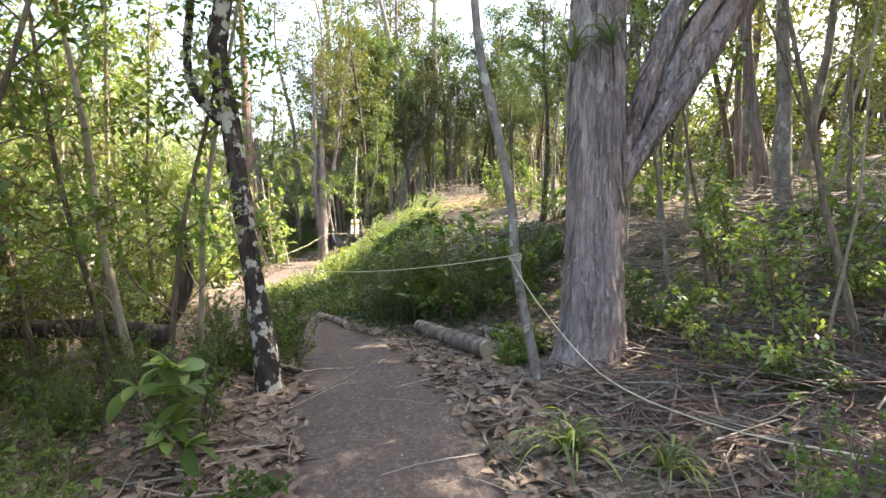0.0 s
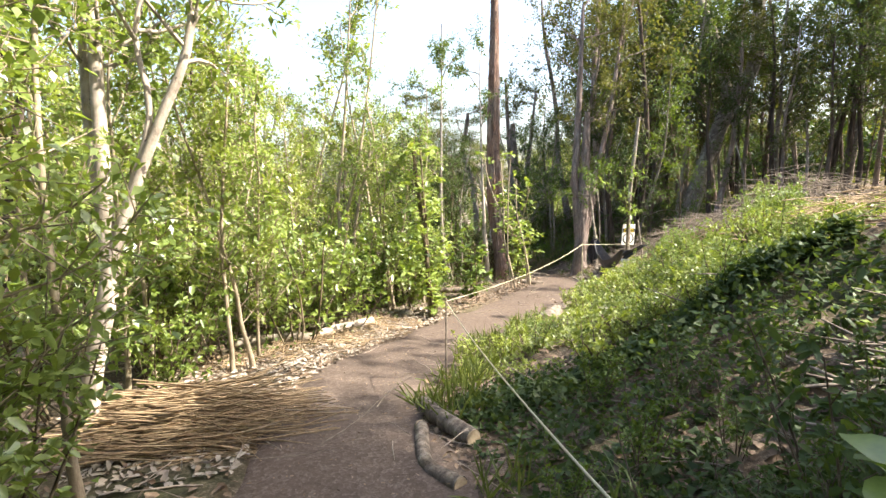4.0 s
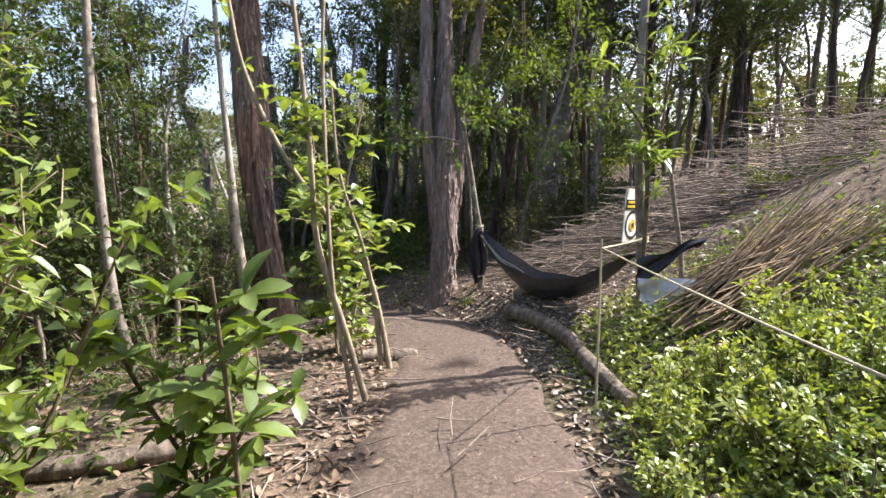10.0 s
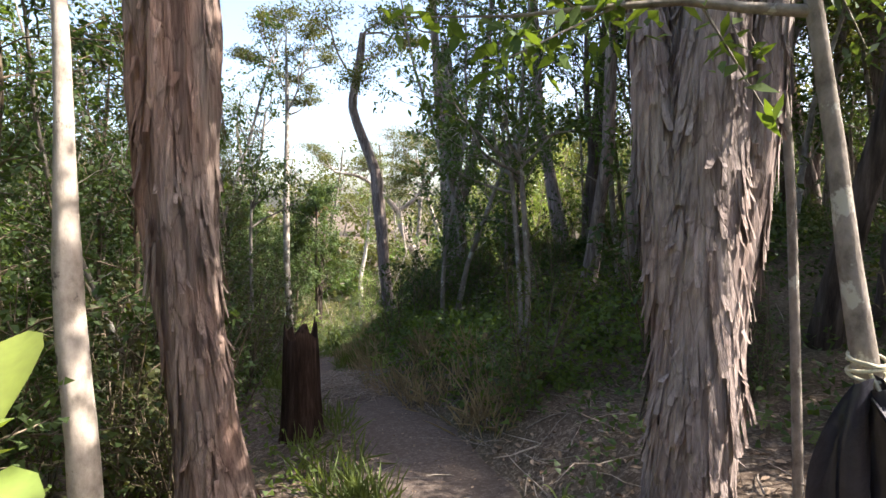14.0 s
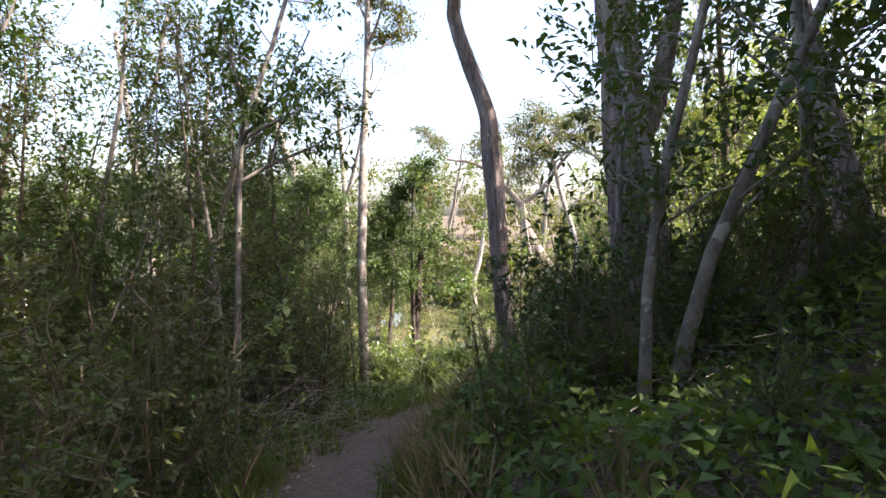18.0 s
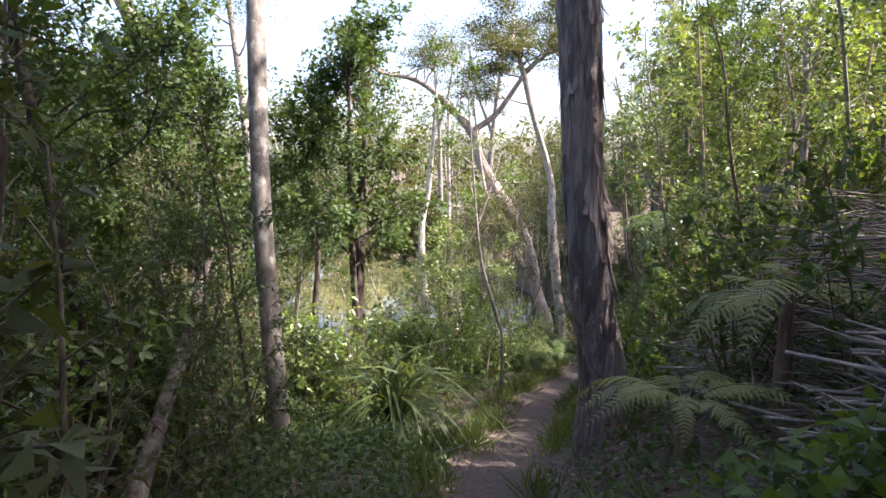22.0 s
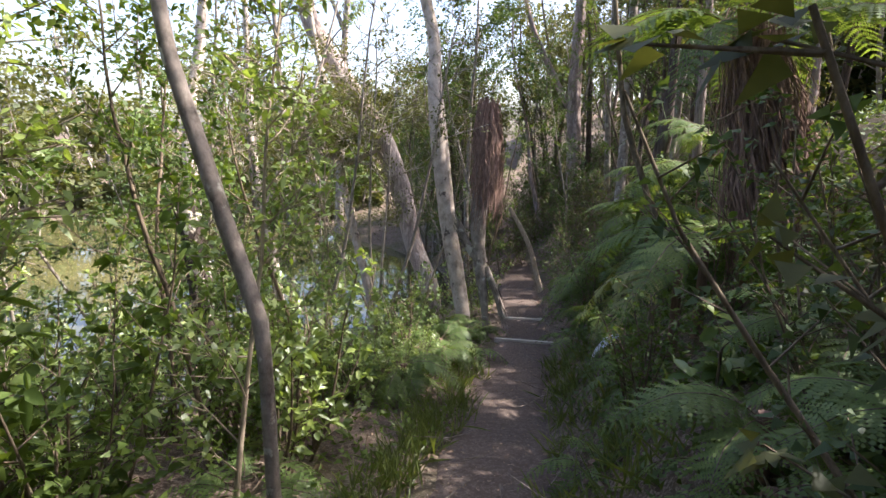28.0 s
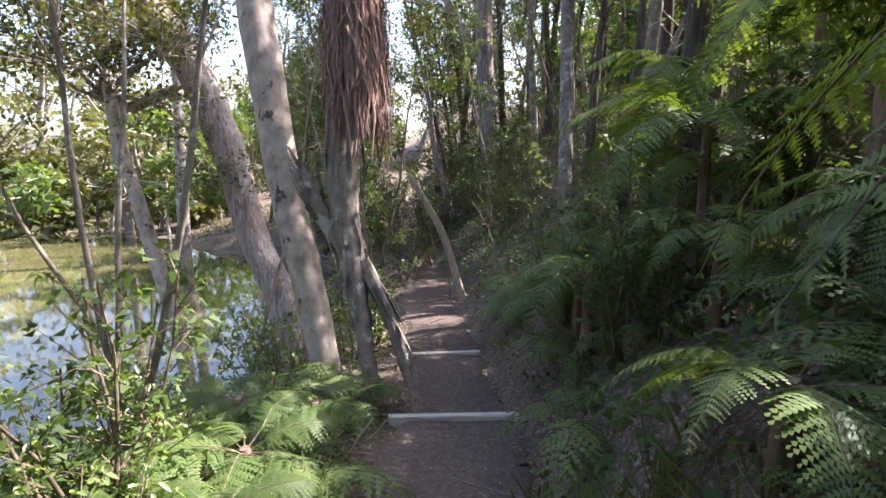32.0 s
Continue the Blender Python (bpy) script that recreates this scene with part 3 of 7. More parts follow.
def build_track():
    rng = np.random.default_rng(3)
    b = Build()
    keep = (LINE[:, 1] > -8) & (LINE[:, 1] < 58)
    ln, rt = LINE[keep], RIGHT[keep]
    cols = np.linspace(-1, 1, 15)
    hw = half_width(ln[:, 1]) + 0.06
    wl = 1 + 0.1 * np.sin(ln[:, 1] * 2.1) + 0.08 * np.sin(ln[:, 1] * 5.3 + 1)
    wr = 1 + 0.1 * np.sin(ln[:, 1] * 1.7 + 2) + 0.08 * np.sin(ln[:, 1] * 6.1)
    off = np.where(cols < 0, cols * (hw * wl)[:, None], cols * (hw * wr)[:, None])
    x = ln[:, 0, None] + rt[:, 0, None] * off
    y = ln[:, 1, None] + rt[:, 1, None] * off
    z = ln[:, 2][:, None] + 0.012 * (1 - cols ** 2)[None, :] - 0.05 * (np.abs(cols) > 0.97)[None, :] + rng.normal(0, 0.003, x.shape) + 0.012 * lumps(x * 3, y * 3)
    n, m = x.shape
    i, j = np.meshgrid(np.arange(n - 1), np.arange(m - 1), indexing="ij")
    f = np.stack([i * m + j, i * m + j + 1, (i + 1) * m + j + 1, (i + 1) * m + j], -1).reshape(-1, 4)
    b.add(np.stack([x.ravel(), y.ravel(), z.ravel()], 1), f)
    solid("path", b.mesh("path", M_PATH, True), "narrow brown trodden-earth walking track", "path", kind="structure")


def build_pond():
    b = Build()
    a = np.linspace(0, 2 * math.pi, 64, endpoint=False)
    v = np.stack([POND[0] + 1.12 * POND_R[0] * np.cos(a), POND[1] + 1.12 * POND_R[1] * np.sin(a), np.full(64, WATER_Z)], 1)
    b.add(np.vstack([v, [[POND[0], POND[1], WATER_Z]]]), [[k, (k + 1) % 64, 64] for k in range(64)])
    solid("water", b.mesh("water", M_WATER), "still murky olive pond reflecting the sky", "pond", kind="structure")


build_ground()
build_track()
build_pond()

# ---------------------------------------------------------------- plant stock
TREE = ("trunk", "crown")
SHRUB = ("stem", "foliage")
KANUKA = [make_tree(20 + i, 6.5 + i * 0.8, 0.075 + 0.012 * i, (M_STRINGY, M_DARKBARK)[i % 2], M_LEAF_OLIVE, 0.36, 18, 1.7, 0.7, 8, 19, 0.12, 0.058, 0.06, tri=True, sub_len=0.6, twiggy=False) for i in range(4)]
SLIM = [make_tree(30 + i, 4.2 + 0.6 * i, 0.03 + 0.006 * i, (M_STEM, M_GREYBARK)[i % 2], (M_LEAF_MID, M_LEAF_DARK)[i % 2], 0.16, 17, 0.85, 0.6, 7, 12, 0.09, 0.042, 0.07, sub_len=0.4, twiggy=False) for i in range(4)]
CANOPY = [make_tree(35 + i, 8.5 + i, 0.1, (M_STRINGY, M_GREYBARK)[i], M_LEAF_DARK, 0.6, 26, 2.4, 0.35, 8, 26, 0.15, 0.075, 0.05, tri=True, sub_len=0.7, twiggy=False) for i in range(2)]
# young trees of the sunny thicket, sunlight partly put into their leaf colour
LIT = [make_tree(40 + i, 4.0 + 0.7 * i, 0.025 + 0.006 * i, M_PALESTEM, (M_LEAF, M_LEAF_YEL, M_LEAF)[i], 0.12, 18, 0.75, 0.7, 7, 13, 0.09, 0.042, 0.07, full=False, sub_len=0.38) for i in range(3)]
BROAD = [make_shrub(50 + i, 1.5 + 0.25 * i, 1.0, M_STEM, (M_LEAF, M_LEAF_MID, M_LEAF, M_LEAF_DARK)[i], 6, 12, 9, 0.095, 0.048) for i in range(4)]
FINE = [make_shrub(60 + i, 1.3 + 0.3 * i, 0.9, M_STEM, (M_LEAF_MID, M_LEAF_OLIVE, M_LEAF_DARK)[i], 8, 11, 13, 0.066, 0.032, 0.32, tri=True) for i in range(3)]
LOW = [make_shrub(70 + i, 0.45 + 0.1 * i, 0.6, M_STEM, (M_LEAF_MID, M_LEAF_DARK, M_LEAF_YEL)[i], 9, 7, 9, 0.075, 0.035, 0.2, low=0.05, out=0.9, full=i == 0) for i in range(3)]
BARE = [make_tree(80 + i, 4.5 + 0.7 * i, 0.026 + 0.005 * i, (M_PALESTEM, M_GREYBARK, M_STEM)[i], M_LEAF_OLIVE, 0.55, 9, 0.7, 0.9, 4, 12, 0.07, 0.03, 0.05) for i in range(3)]


# places that the sun reaches: no tree may stand where its crown would shade them (x0, x1, y0, y1)
SUNNY = [(-3.3, -0.4, 10.0, 16.6), (-4.2, -1.2, 16.8, 21.8), (-6.4, -5.0, 12.4, 18.2), (-2.2, 1.2, 9.0, 13.0)]


def shades(x, y):
    for z in (2.5, 3.5, 4.5, 5.5, 6.5, 7.5, 8.5, 9.5):
        px, py = x - 0.88 * z, y - 0.39 * z
        if any(a < px < b and c < py < d for a, b, c, d in SUNNY):
            return True
    return False


# gaps between the trees through which the sky over the pond shows: (x, y, heading from, heading to, near, far)
OPEN = [(-6.4, 21.4, 63, 77, 2.0, 8.0), (-9.3, 23.8, 31, 58, 2.5, 15), (-10.95, 25.7, 14, 42, 3.5, 15), (-7.3, 22.2, 31, 57, 3.0, 19), (-6.2, 21.2, 32, 52, 3.0, 12)]


def in_gap(x, y):
    for cx, cy, h0, h1, d0, d1 in OPEN:
        if d0 < math.hypot(x - cx, y - cy) < d1 and h0 < math.degrees(math.atan2(cx - x, y - cy)) < h1:
            return True
    return False


def scatter(count, y0, y1, d0, d1, stock, name, names, label, category, size=(0.8, 1.2), clear=0.25, lean=5, group="", gap=0.0, seed=0):
    r = random.Random(seed)
    done, tries = 0, 0
    while done < count and tries < count * 12:
        tries += 1
        x, y, _ = beside(r.uniform(y0, y1), r.uniform(d0, d1))
        if off_track(x, y) < clear or not free(x, y, gap) or (names is TREE and (shades(x, y) or in_gap(x, y))):
            continue
        if math.hypot((x - POND[0]) / POND_R[0], (y - POND[1]) / POND_R[1]) < 1.02:
            continue
        plant(name, stock[r.randrange(len(stock))], names, label, category, x, y, r.uniform(*size), r.uniform(0, 360), (r.gauss(0, lean), r.gauss(0, lean)), group)
        done += 1


# ---------------------------------------------------------------- single trees
def bark_strips(b, pts, radii, count, rng, mat=0):
    """Loose fibres and strips of bark standing off a trunk."""
    for _ in range(count):
        s = rng.uniform(0.02, 1) ** 1.25 * (len(pts) - 1.3)
        k = int(s)
        p, q = pts[k] + (pts[k + 1] - pts[k]) * (s - k), pts[k + 1] - pts[k]
        up = q / np.linalg.norm(q)
        a = rng.uniform(0, 2 * math.pi)
        side = np.array([math.cos(a), math.sin(a), 0.0])
        tang = np.cross(up, side)
        r = radii[k] + (radii[k + 1] - radii[k]) * (s - k)
        ln, w = rng.uniform(0.05, 0.4), rng.uniform(0.006, 0.03)
        curl = rng.uniform(0.006, 0.05) * min(1, r * 8)
        u = np.array([0, 0.5, 1.0])
        mid = p + side * (r * 0.98 + curl * u[:, None] ** 2 + 0.006) - up * ln * u[:, None] + tang * rng.normal(0, 0.02) * u[:, None]
        v = np.concatenate([mid - tang * w * (1 - 0.5 * u[:, None]), mid + tang * w * (1 - 0.5 * u[:, None])])
        b.add(v, [[0, 1, 4, 3], [1, 2, 5, 4]], mat)


def refine(pts, step=0.12):
    arr = np.array(pts, float)
    return spline(arr, step)


def old_tree(label, bark, stems, ridges=0.06, strips=0, sides=22, crown=None, name="tree", category="tree", flare=1.0, seed=1, group="", pads=None):
    """A tree given by its stems: lists of (x, y, z, radius), the first one rising from the ground.
    crown: (leaf material, branches per stem top, reach, leaf length, leaf width, leaves per twig).
    pads: (leaf material, boughs per stem, reach, pad radius, leaves per pad): flat-topped clumps of foliage at the ends of bare boughs."""
    rng = np.random.default_rng(seed)
    x0, y0 = stems[0][0][:2]
    gz = ground(x0, y0)
    first = list(stems[0])
    if first[0][2] > gz - 0.1:
        first = [(x0, y0, gz - 0.2, first[0][3] * 1.15 * flare)] + first
    ob = thing(name, label, category, pose(x0, y0, gz), group)
    base = np.array([x0, y0, gz])
    grown = []
    for st in [first] + list(stems[1:]):
        if crown and st[-1][3] > 0.025:
            u, w = np.array(st[-2][:3]), np.array(st[-1][:3])
            d = (w - u) / np.linalg.norm(w - u) + np.array([0, 0, 0.5])
            st = list(st) + [(*(w + d * 1.0), st[-1][3] * 0.75), (*(w + d * 2.0 + np.array([0, 0, 0.3])), st[-1][3] * 0.4)]
        grown.append(st)
    for k, st in enumerate(grown):
        p = refine(st, 0.1 if st[0][3] > 0.06 else 0.16)
        b = Build()
        n = sides if st[0][3] > 0.06 else 8
        tube(b, p[:, :3] - base, p[:, 3], n, 0, 0.02, rng, ridges=ridges if st[0][3] > 0.06 else 0.03)
        if strips:
            bark_strips(b, p[:, :3] - base, p[:, 3], int(strips * (3 if k == 0 else 2)), rng)
        part("trunk" if k == 0 else "limb", b.mesh("trunk" if k == 0 else "limb", bark, True), ob)
    if crown:
        leaf, nb, reach, ll, lw, per = crown
        c = Build()
        tops = [s for s in grown if len(s) > 2]
        for st in tops:
            p = np.array(st)[:, :3] - base
            for i in range(nb):
                b = Build()
                s = rng.uniform(len(p) - 2.2, len(p) - 1.01)
                s = max(s, 0.5)
                q = int(s)
                start = p[q] + (p[q + 1] - p[q]) * (s - q)
                a = rng.uniform(0, 2 * math.pi)
                br = curve_pts(start, (math.cos(a), math.sin(a), rng.uniform(0.1, 1.0)), reach * rng.uniform(0.6, 1.2), 5, rng, 0.2, 0.05)
                tube(b, br, np.linspace(0.022, 0.006, 6) * (0.6 + reach * 0.3), 5, 0, 0, rng, cap=False)
                for j in range(7):
                    s3 = rng.uniform(1.2, 5)
                    q3 = min(int(s3), 4)
                    tw = curve_pts(br[q3] + (br[q3 + 1] - br[q3]) * (s3 - q3), around(br[5] - br[0], rng, 0.7), reach * 0.35, 3, rng, 0.25)
                    tube(b, tw[[0, 3]], [0.006, 0.003], 3, 0, 0, rng, cap=False)
                    s2 = rng.uniform(0.2, 3, per)
                    q2 = np.minimum(s2.astype(int), 2)
                    at = tw[q2] + (tw[q2 + 1] - tw[q2]) * (s2 - q2)[:, None] + rng.normal(0, ll * 0.5, (per, 3))
                    leaves(c, at, rng.normal(0, 1, (per, 3)) + np.array([0, 0, 0.2]), ll, lw, rng, 0, full=False)
                part("branch", b.mesh("branch", bark, True), ob)
        part("crown", c.mesh("crown", leaf), ob)
    if pads:
        leaf, nb, reach, pr, per = pads
        c = Build()
        for st in [g for g in grown if len(g) > 2]:
            p = np.array(st)[:, :3] - base
            for i in range(nb):
                b = Build()
                s = len(p) - 1.02 - rng.uniform(0, min(2.0, len(p) - 2.2)) * (i > 0)
                q = int(s)
                a = rng.uniform(0, 2 * math.pi)
                br = curve_pts(p[q] + (p[q + 1] - p[q]) * (s - q), (math.cos(a), math.sin(a), rng.uniform(0.2, 0.9)), reach * rng.uniform(0.55, 1.15), 7, rng, 0.24, 0.04)
                tube(b, br, np.linspace(0.03, 0.009, 8) * (0.5 + reach * 0.3), 6, 0, 0, rng, cap=False)
                for q3 in (4, 5, 6, 7):
                    ctr = br[q3] + rng.normal(0, 0.3, 3) * pr * np.array([1.6, 1.6, 0.5]) + np.array([0, 0, 0.12])
                    at = ctr + rng.normal(0, 0.5, (per, 3)) * np.array([pr, pr, pr * 0.34])
                    for k in rng.integers(0, per, 5):
                        tube(b, np.array([br[q3], at[k]]), [0.008, 0.003], 3, 0, 0, rng, cap=False)
                    leaves(c, at, rng.normal(0, 0.7, (per, 3)) + np.array([0, 0, 0.5]), 0.11, 0.045, rng, 0, tri=True)
                part("branch", b.mesh("branch", bark, True), ob)
        part("crown", c.mesh("crown", leaf), ob)
    KEEP.append((x0, y0, 0.35))
    return ob, base


OLIVE = (M_LEAF_OLIVE, 5, 1.6, 0.1, 0.045, 40)
MIDG = (M_LEAF_MID, 4, 1.2, 0.09, 0.04, 34)
DARKG = (M_LEAF_DARK, 5, 1.3, 0.09, 0.04, 36)
old_tree("slender dark trunk blotched with pale lichen", M_LICHEN, [[(-1.34, 3.94, -0.05, 0.11), (-1.46, 4.04, 0.74, 0.079), (-1.57, 4.13, 1.48, 0.075), (-1.65, 4.2, 2.05, 0.075), (-1.74, 4.26, 2.52, 0.075), (-1.67, 4.33, 3.09, 0.066), (-1.6, 4.48, 4.22, 0.053)], [(-1.71, 4.2, 1.98, 0.048), (-1.91, 4.22, 2.2, 0.039), (-1.98, 4.26, 2.48, 0.035), (-1.94, 4.32, 3, 0.031), (-1.98, 4.4, 3.61, 0.022)]], ridges=0.04, crown=MIDG, seed=1)
old_tree("thin grey leaning tree with a rope tied round it", M_GREYBARK, [[(0.73, 3.95, 0.03, 0.042), (0.58, 4.05, 0.82, 0.037), (0.54, 4.11, 1.34, 0.037), (0.43, 4.18, 1.91, 0.037), (0.32, 4.24, 2.39, 0.035), (0.26, 4.31, 2.91, 0.033), (0.24, 4.42, 3.78, 0.03)]], ridges=0.03, crown=MIDG, seed=2)
old_tree("big old tree with shaggy stringy bark and leaning limbs", M_STRINGY, [[(1.23, 4.23, -0.07, 0.339), (1.25, 4.28, 0.25, 0.264), (1.26, 4.34, 0.77, 0.231), (1.27, 4.42, 1.37, 0.221), (1.29, 4.5, 2.08, 0.231), (1.31, 4.59, 2.73, 0.221), (1.34, 4.66, 3.29, 0.207), (1.41, 4.77, 4.18, 0.179), (1.46, 4.9, 5.25, 0.141)], [(1.43, 4.43, 1.47, 0.104), (1.74, 4.48, 1.9, 0.094), (2.04, 4.53, 2.33, 0.099), (2.4, 4.6, 2.87, 0.104), (2.78, 4.67, 3.43, 0.085)], [(1.52, 4.46, 1.75, 0.066), (1.78, 4.55, 2.47, 0.08), (2, 4.62, 3.01, 0.08), (2.26, 4.69, 3.61, 0.066)], [(1.78, 4.49, 1.96, 0.057), (2, 4.56, 2.56, 0.066), (2.28, 4.62, 3.01, 0.066), (2.64, 4.69, 3.57, 0.052)]], ridges=0.09, strips=420, sides=40, crown=OLIVE, flare=1.2, seed=3)
old_tree("short curved dark dead trunk", M_DARKBARK, [[(-2.64, 4.76, 0.07, 0.084), (-2.53, 4.79, 0.25, 0.073), (-2.4, 4.82, 0.49, 0.068), (-2.38, 4.86, 0.8, 0.063), (-2.43, 4.89, 1.11, 0.047)]], seed=4)
old_tree("grey forked leaning tree", M_GREYBARK, [[(-2.35, 25.88, -0.73, 0.305), (-1.78, 26.53, 1.69, 0.285), (-1.1, 27.21, 3.9, 0.264), (-0.39, 27.82, 5.52, 0.224), (-0.36, 28.21, 8.14, 0.183)], [(-1.09, 27.2, 3.8, 0.203), (-1.54, 27.27, 5.92, 0.183), (-2.42, 27.11, 8.14, 0.142)]], crown=OLIVE, seed=6)
old_tree("young tree with pale sunlit forked stems", M_PALE, [[(-5.08, 7.16, -0.87, 0.071), (-5.06, 7.27, -0.16, 0.071), (-4.99, 7.4, 0.5, 0.067), (-5.03, 7.43, 0.83, 0.058)], [(-5, 7.41, 0.62, 0.05), (-4.88, 7.56, 1.16, 0.042), (-4.74, 7.7, 1.66, 0.038), (-4.59, 7.86, 2.2, 0.033), (-4.57, 7.96, 2.82, 0.025)], [(-5.02, 7.43, 0.79, 0.046), (-5.15, 7.44, 1.33, 0.038), (-5.24, 7.48, 1.95, 0.033), (-5.32, 7.54, 2.7, 0.025)], [(-4.9, 7.54, 1.12, 0.029), (-4.8, 7.68, 1.74, 0.025), (-4.93, 7.69, 2.32, 0.021), (-4.85, 7.81, 2.82, 0.017)]], ridges=0.03, crown=(M_LEAF, 4, 0.9, 0.1, 0.045, 12), seed=7)
old_tree("several slender pale stems from one root", M_PALESTEM, [[(-7.26, 12.96, -0.9, 0.047), (-7.37, 13.07, -0.02, 0.039), (-7.49, 13.12, 0.52, 0.035), (-7.55, 13.18, 1.03, 0.031), (-7.53, 13.32, 1.88, 0.027)], [(-7.37, 13.06, -0.05, 0.035), (-7.36, 13.15, 0.53, 0.035), (-7.27, 13.26, 1.11, 0.031), (-7.16, 13.39, 1.88, 0.027)], [(-7.14, 13.01, -0.71, 0.031), (-7.16, 13.15, 0.26, 0.031), (-7.11, 13.26, 0.92, 0.031), (-7.01, 13.36, 1.42, 0.027), (-6.96, 13.45, 1.96, 0.023)]], ridges=0.02, crown=(M_LEAF, 3, 0.8, 0.09, 0.04, 12), seed=8)
old_tree("slender grey stem in the thicket", M_GREYBARK, [[(-7.28, 17.23, -1.26, 0.044), (-7.46, 17.31, -0.63, 0.044), (-7.59, 17.43, 0.3, 0.044), (-7.67, 17.54, 1.18, 0.039), (-7.72, 17.65, 2.06, 0.034)]], crown=DARKG, seed=11)
old_tree("straight grey young tree carrying a sign", M_GREYBARK, [[(-2.86, 17.34, -0.6, 0.049), (-2.87, 17.37, -0.36, 0.044), (-2.89, 17.48, 0.46, 0.044), (-2.9, 17.54, 0.95, 0.039), (-2.85, 17.67, 1.92, 0.039), (-2.81, 17.76, 2.65, 0.034)]], ridges=0.03, seed=12)
old_tree("thin grey leaning tree with a hammock tied to it", M_GREYBARK, [[(-4.1, 19.96, -0.46, 0.041), (-4.13, 19.96, -0.25, 0.039), (-4.19, 19.96, 0.09, 0.034), (-4.24, 19.97, 0.44, 0.028), (-4.32, 19.96, 0.89, 0.025), (-4.37, 19.97, 1.24, 0.021)]], ridges=0.03, crown=MIDG, seed=13)
old_tree("thick forked tree with shaggy grey-brown bark", M_STRINGY, [[(-4.62, 20.31, -1.17, 0.192), (-4.62, 20.34, -0.85, 0.164), (-4.61, 20.38, -0.45, 0.168), (-4.61, 20.42, -0.09, 0.175)], [(-4.72, 20.38, -0.17, 0.097), (-4.8, 20.43, 0.51, 0.087), (-4.88, 20.48, 1.31, 0.084), (-4.87, 20.53, 1.79, 0.094), (-4.87, 20.63, 2.91, 0.077)], [(-4.53, 20.43, -0.17, 0.094), (-4.45, 20.48, 0.19, 0.084), (-4.4, 20.54, 0.71, 0.077), (-4.36, 20.6, 1.23, 0.073), (-4.27, 20.67, 1.75, 0.063), (-4.12, 20.78, 2.58, 0.059)]], ridges=0.09, strips=420, sides=36, crown=OLIVE, flare=1.1, seed=14)
old_tree("very thin upright grey stem", M_GREYBARK, [[(-4.15, 20.81, -1.18, 0.024), (-4.21, 20.87, -0.11, 0.021), (-4.26, 20.9, 0.56, 0.021), (-4.34, 20.91, 1.09, 0.019), (-4.4, 20.91, 1.54, 0.016)]], crown=DARKG, seed=15)
old_tree("thick old tree with peeling red-brown bark", M_STRINGY_RED, [[(-6.82, 19.77, -1.33, 0.188), (-6.89, 19.77, -0.92, 0.155), (-6.96, 19.77, -0.45, 0.146), (-7.02, 19.77, -0.02, 0.165), (-7.07, 19.79, 0.43, 0.188), (-7.1, 19.82, 1.01, 0.207), (-7.13, 19.84, 1.48, 0.202), (-7.17, 19.88, 2.19, 0.184), (-7.2, 19.95, 3.6, 0.17), (-7.22, 20.0, 5.2, 0.13)]], ridges=0.12, strips=420, sides=40, crown=OLIVE, flare=1.1, seed=16)
old_tree("slim pale mottled trunk with small creepers", M_PALE, [[(-7.07, 19.27, -1.11, 0.069), (-7.12, 19.28, -0.63, 0.062), (-7.17, 19.29, -0.24, 0.062), (-7.21, 19.32, 0.4, 0.044), (-7.25, 19.35, 0.91, 0.036), (-7.29, 19.37, 1.42, 0.031)]], crown=DARKG, seed=17)
old_tree("slim pale-grey mottled stem", M_GREYBARK, [[(-6.33, 23.57, -1.29, 0.039), (-6.34, 23.6, -0.71, 0.035), (-6.37, 23.61, -0.23, 0.035), (-6.41, 23.61, 0.25, 0.031), (-6.44, 23.61, 0.56, 0.027), (-6.5, 23.59, 1.02, 0.023)]], crown=DARKG, seed=18)
old_tree("slim pale-grey mottled stem", M_GREYBARK, [[(-6.4, 23.58, -1.31, 0.028), (-6.43, 23.59, -0.72, 0.028), (-6.48, 23.6, -0.13, 0.028), (-6.54, 23.59, 0.51, 0.026), (-6.6, 23.58, 0.96, 0.022)]], crown=DARKG, seed=19)
old_tree("thick dark forked tree above a tangle of dead roots", M_STRINGY, [[(-9.5, 28.8, -2.42, 0.313), (-9.55, 28.81, -1.85, 0.261), (-9.6, 28.82, -1.22, 0.235), (-9.69, 28.84, -0.19, 0.24), (-9.77, 28.84, 0.65, 0.25)], [(-9.79, 28.81, 0.49, 0.156), (-9.85, 28.81, 1.16, 0.156), (-9.96, 28.77, 1.79, 0.136), (-10.06, 28.75, 2.67, 0.104)], [(-9.68, 28.92, 0.39, 0.156), (-9.55, 29.11, 0.8, 0.141), (-9.46, 29.27, 1.38, 0.125), (-9.39, 29.44, 2.16, 0.094)]], ridges=0.08, strips=260, sides=32, crown=OLIVE, flare=1.15, seed=20)
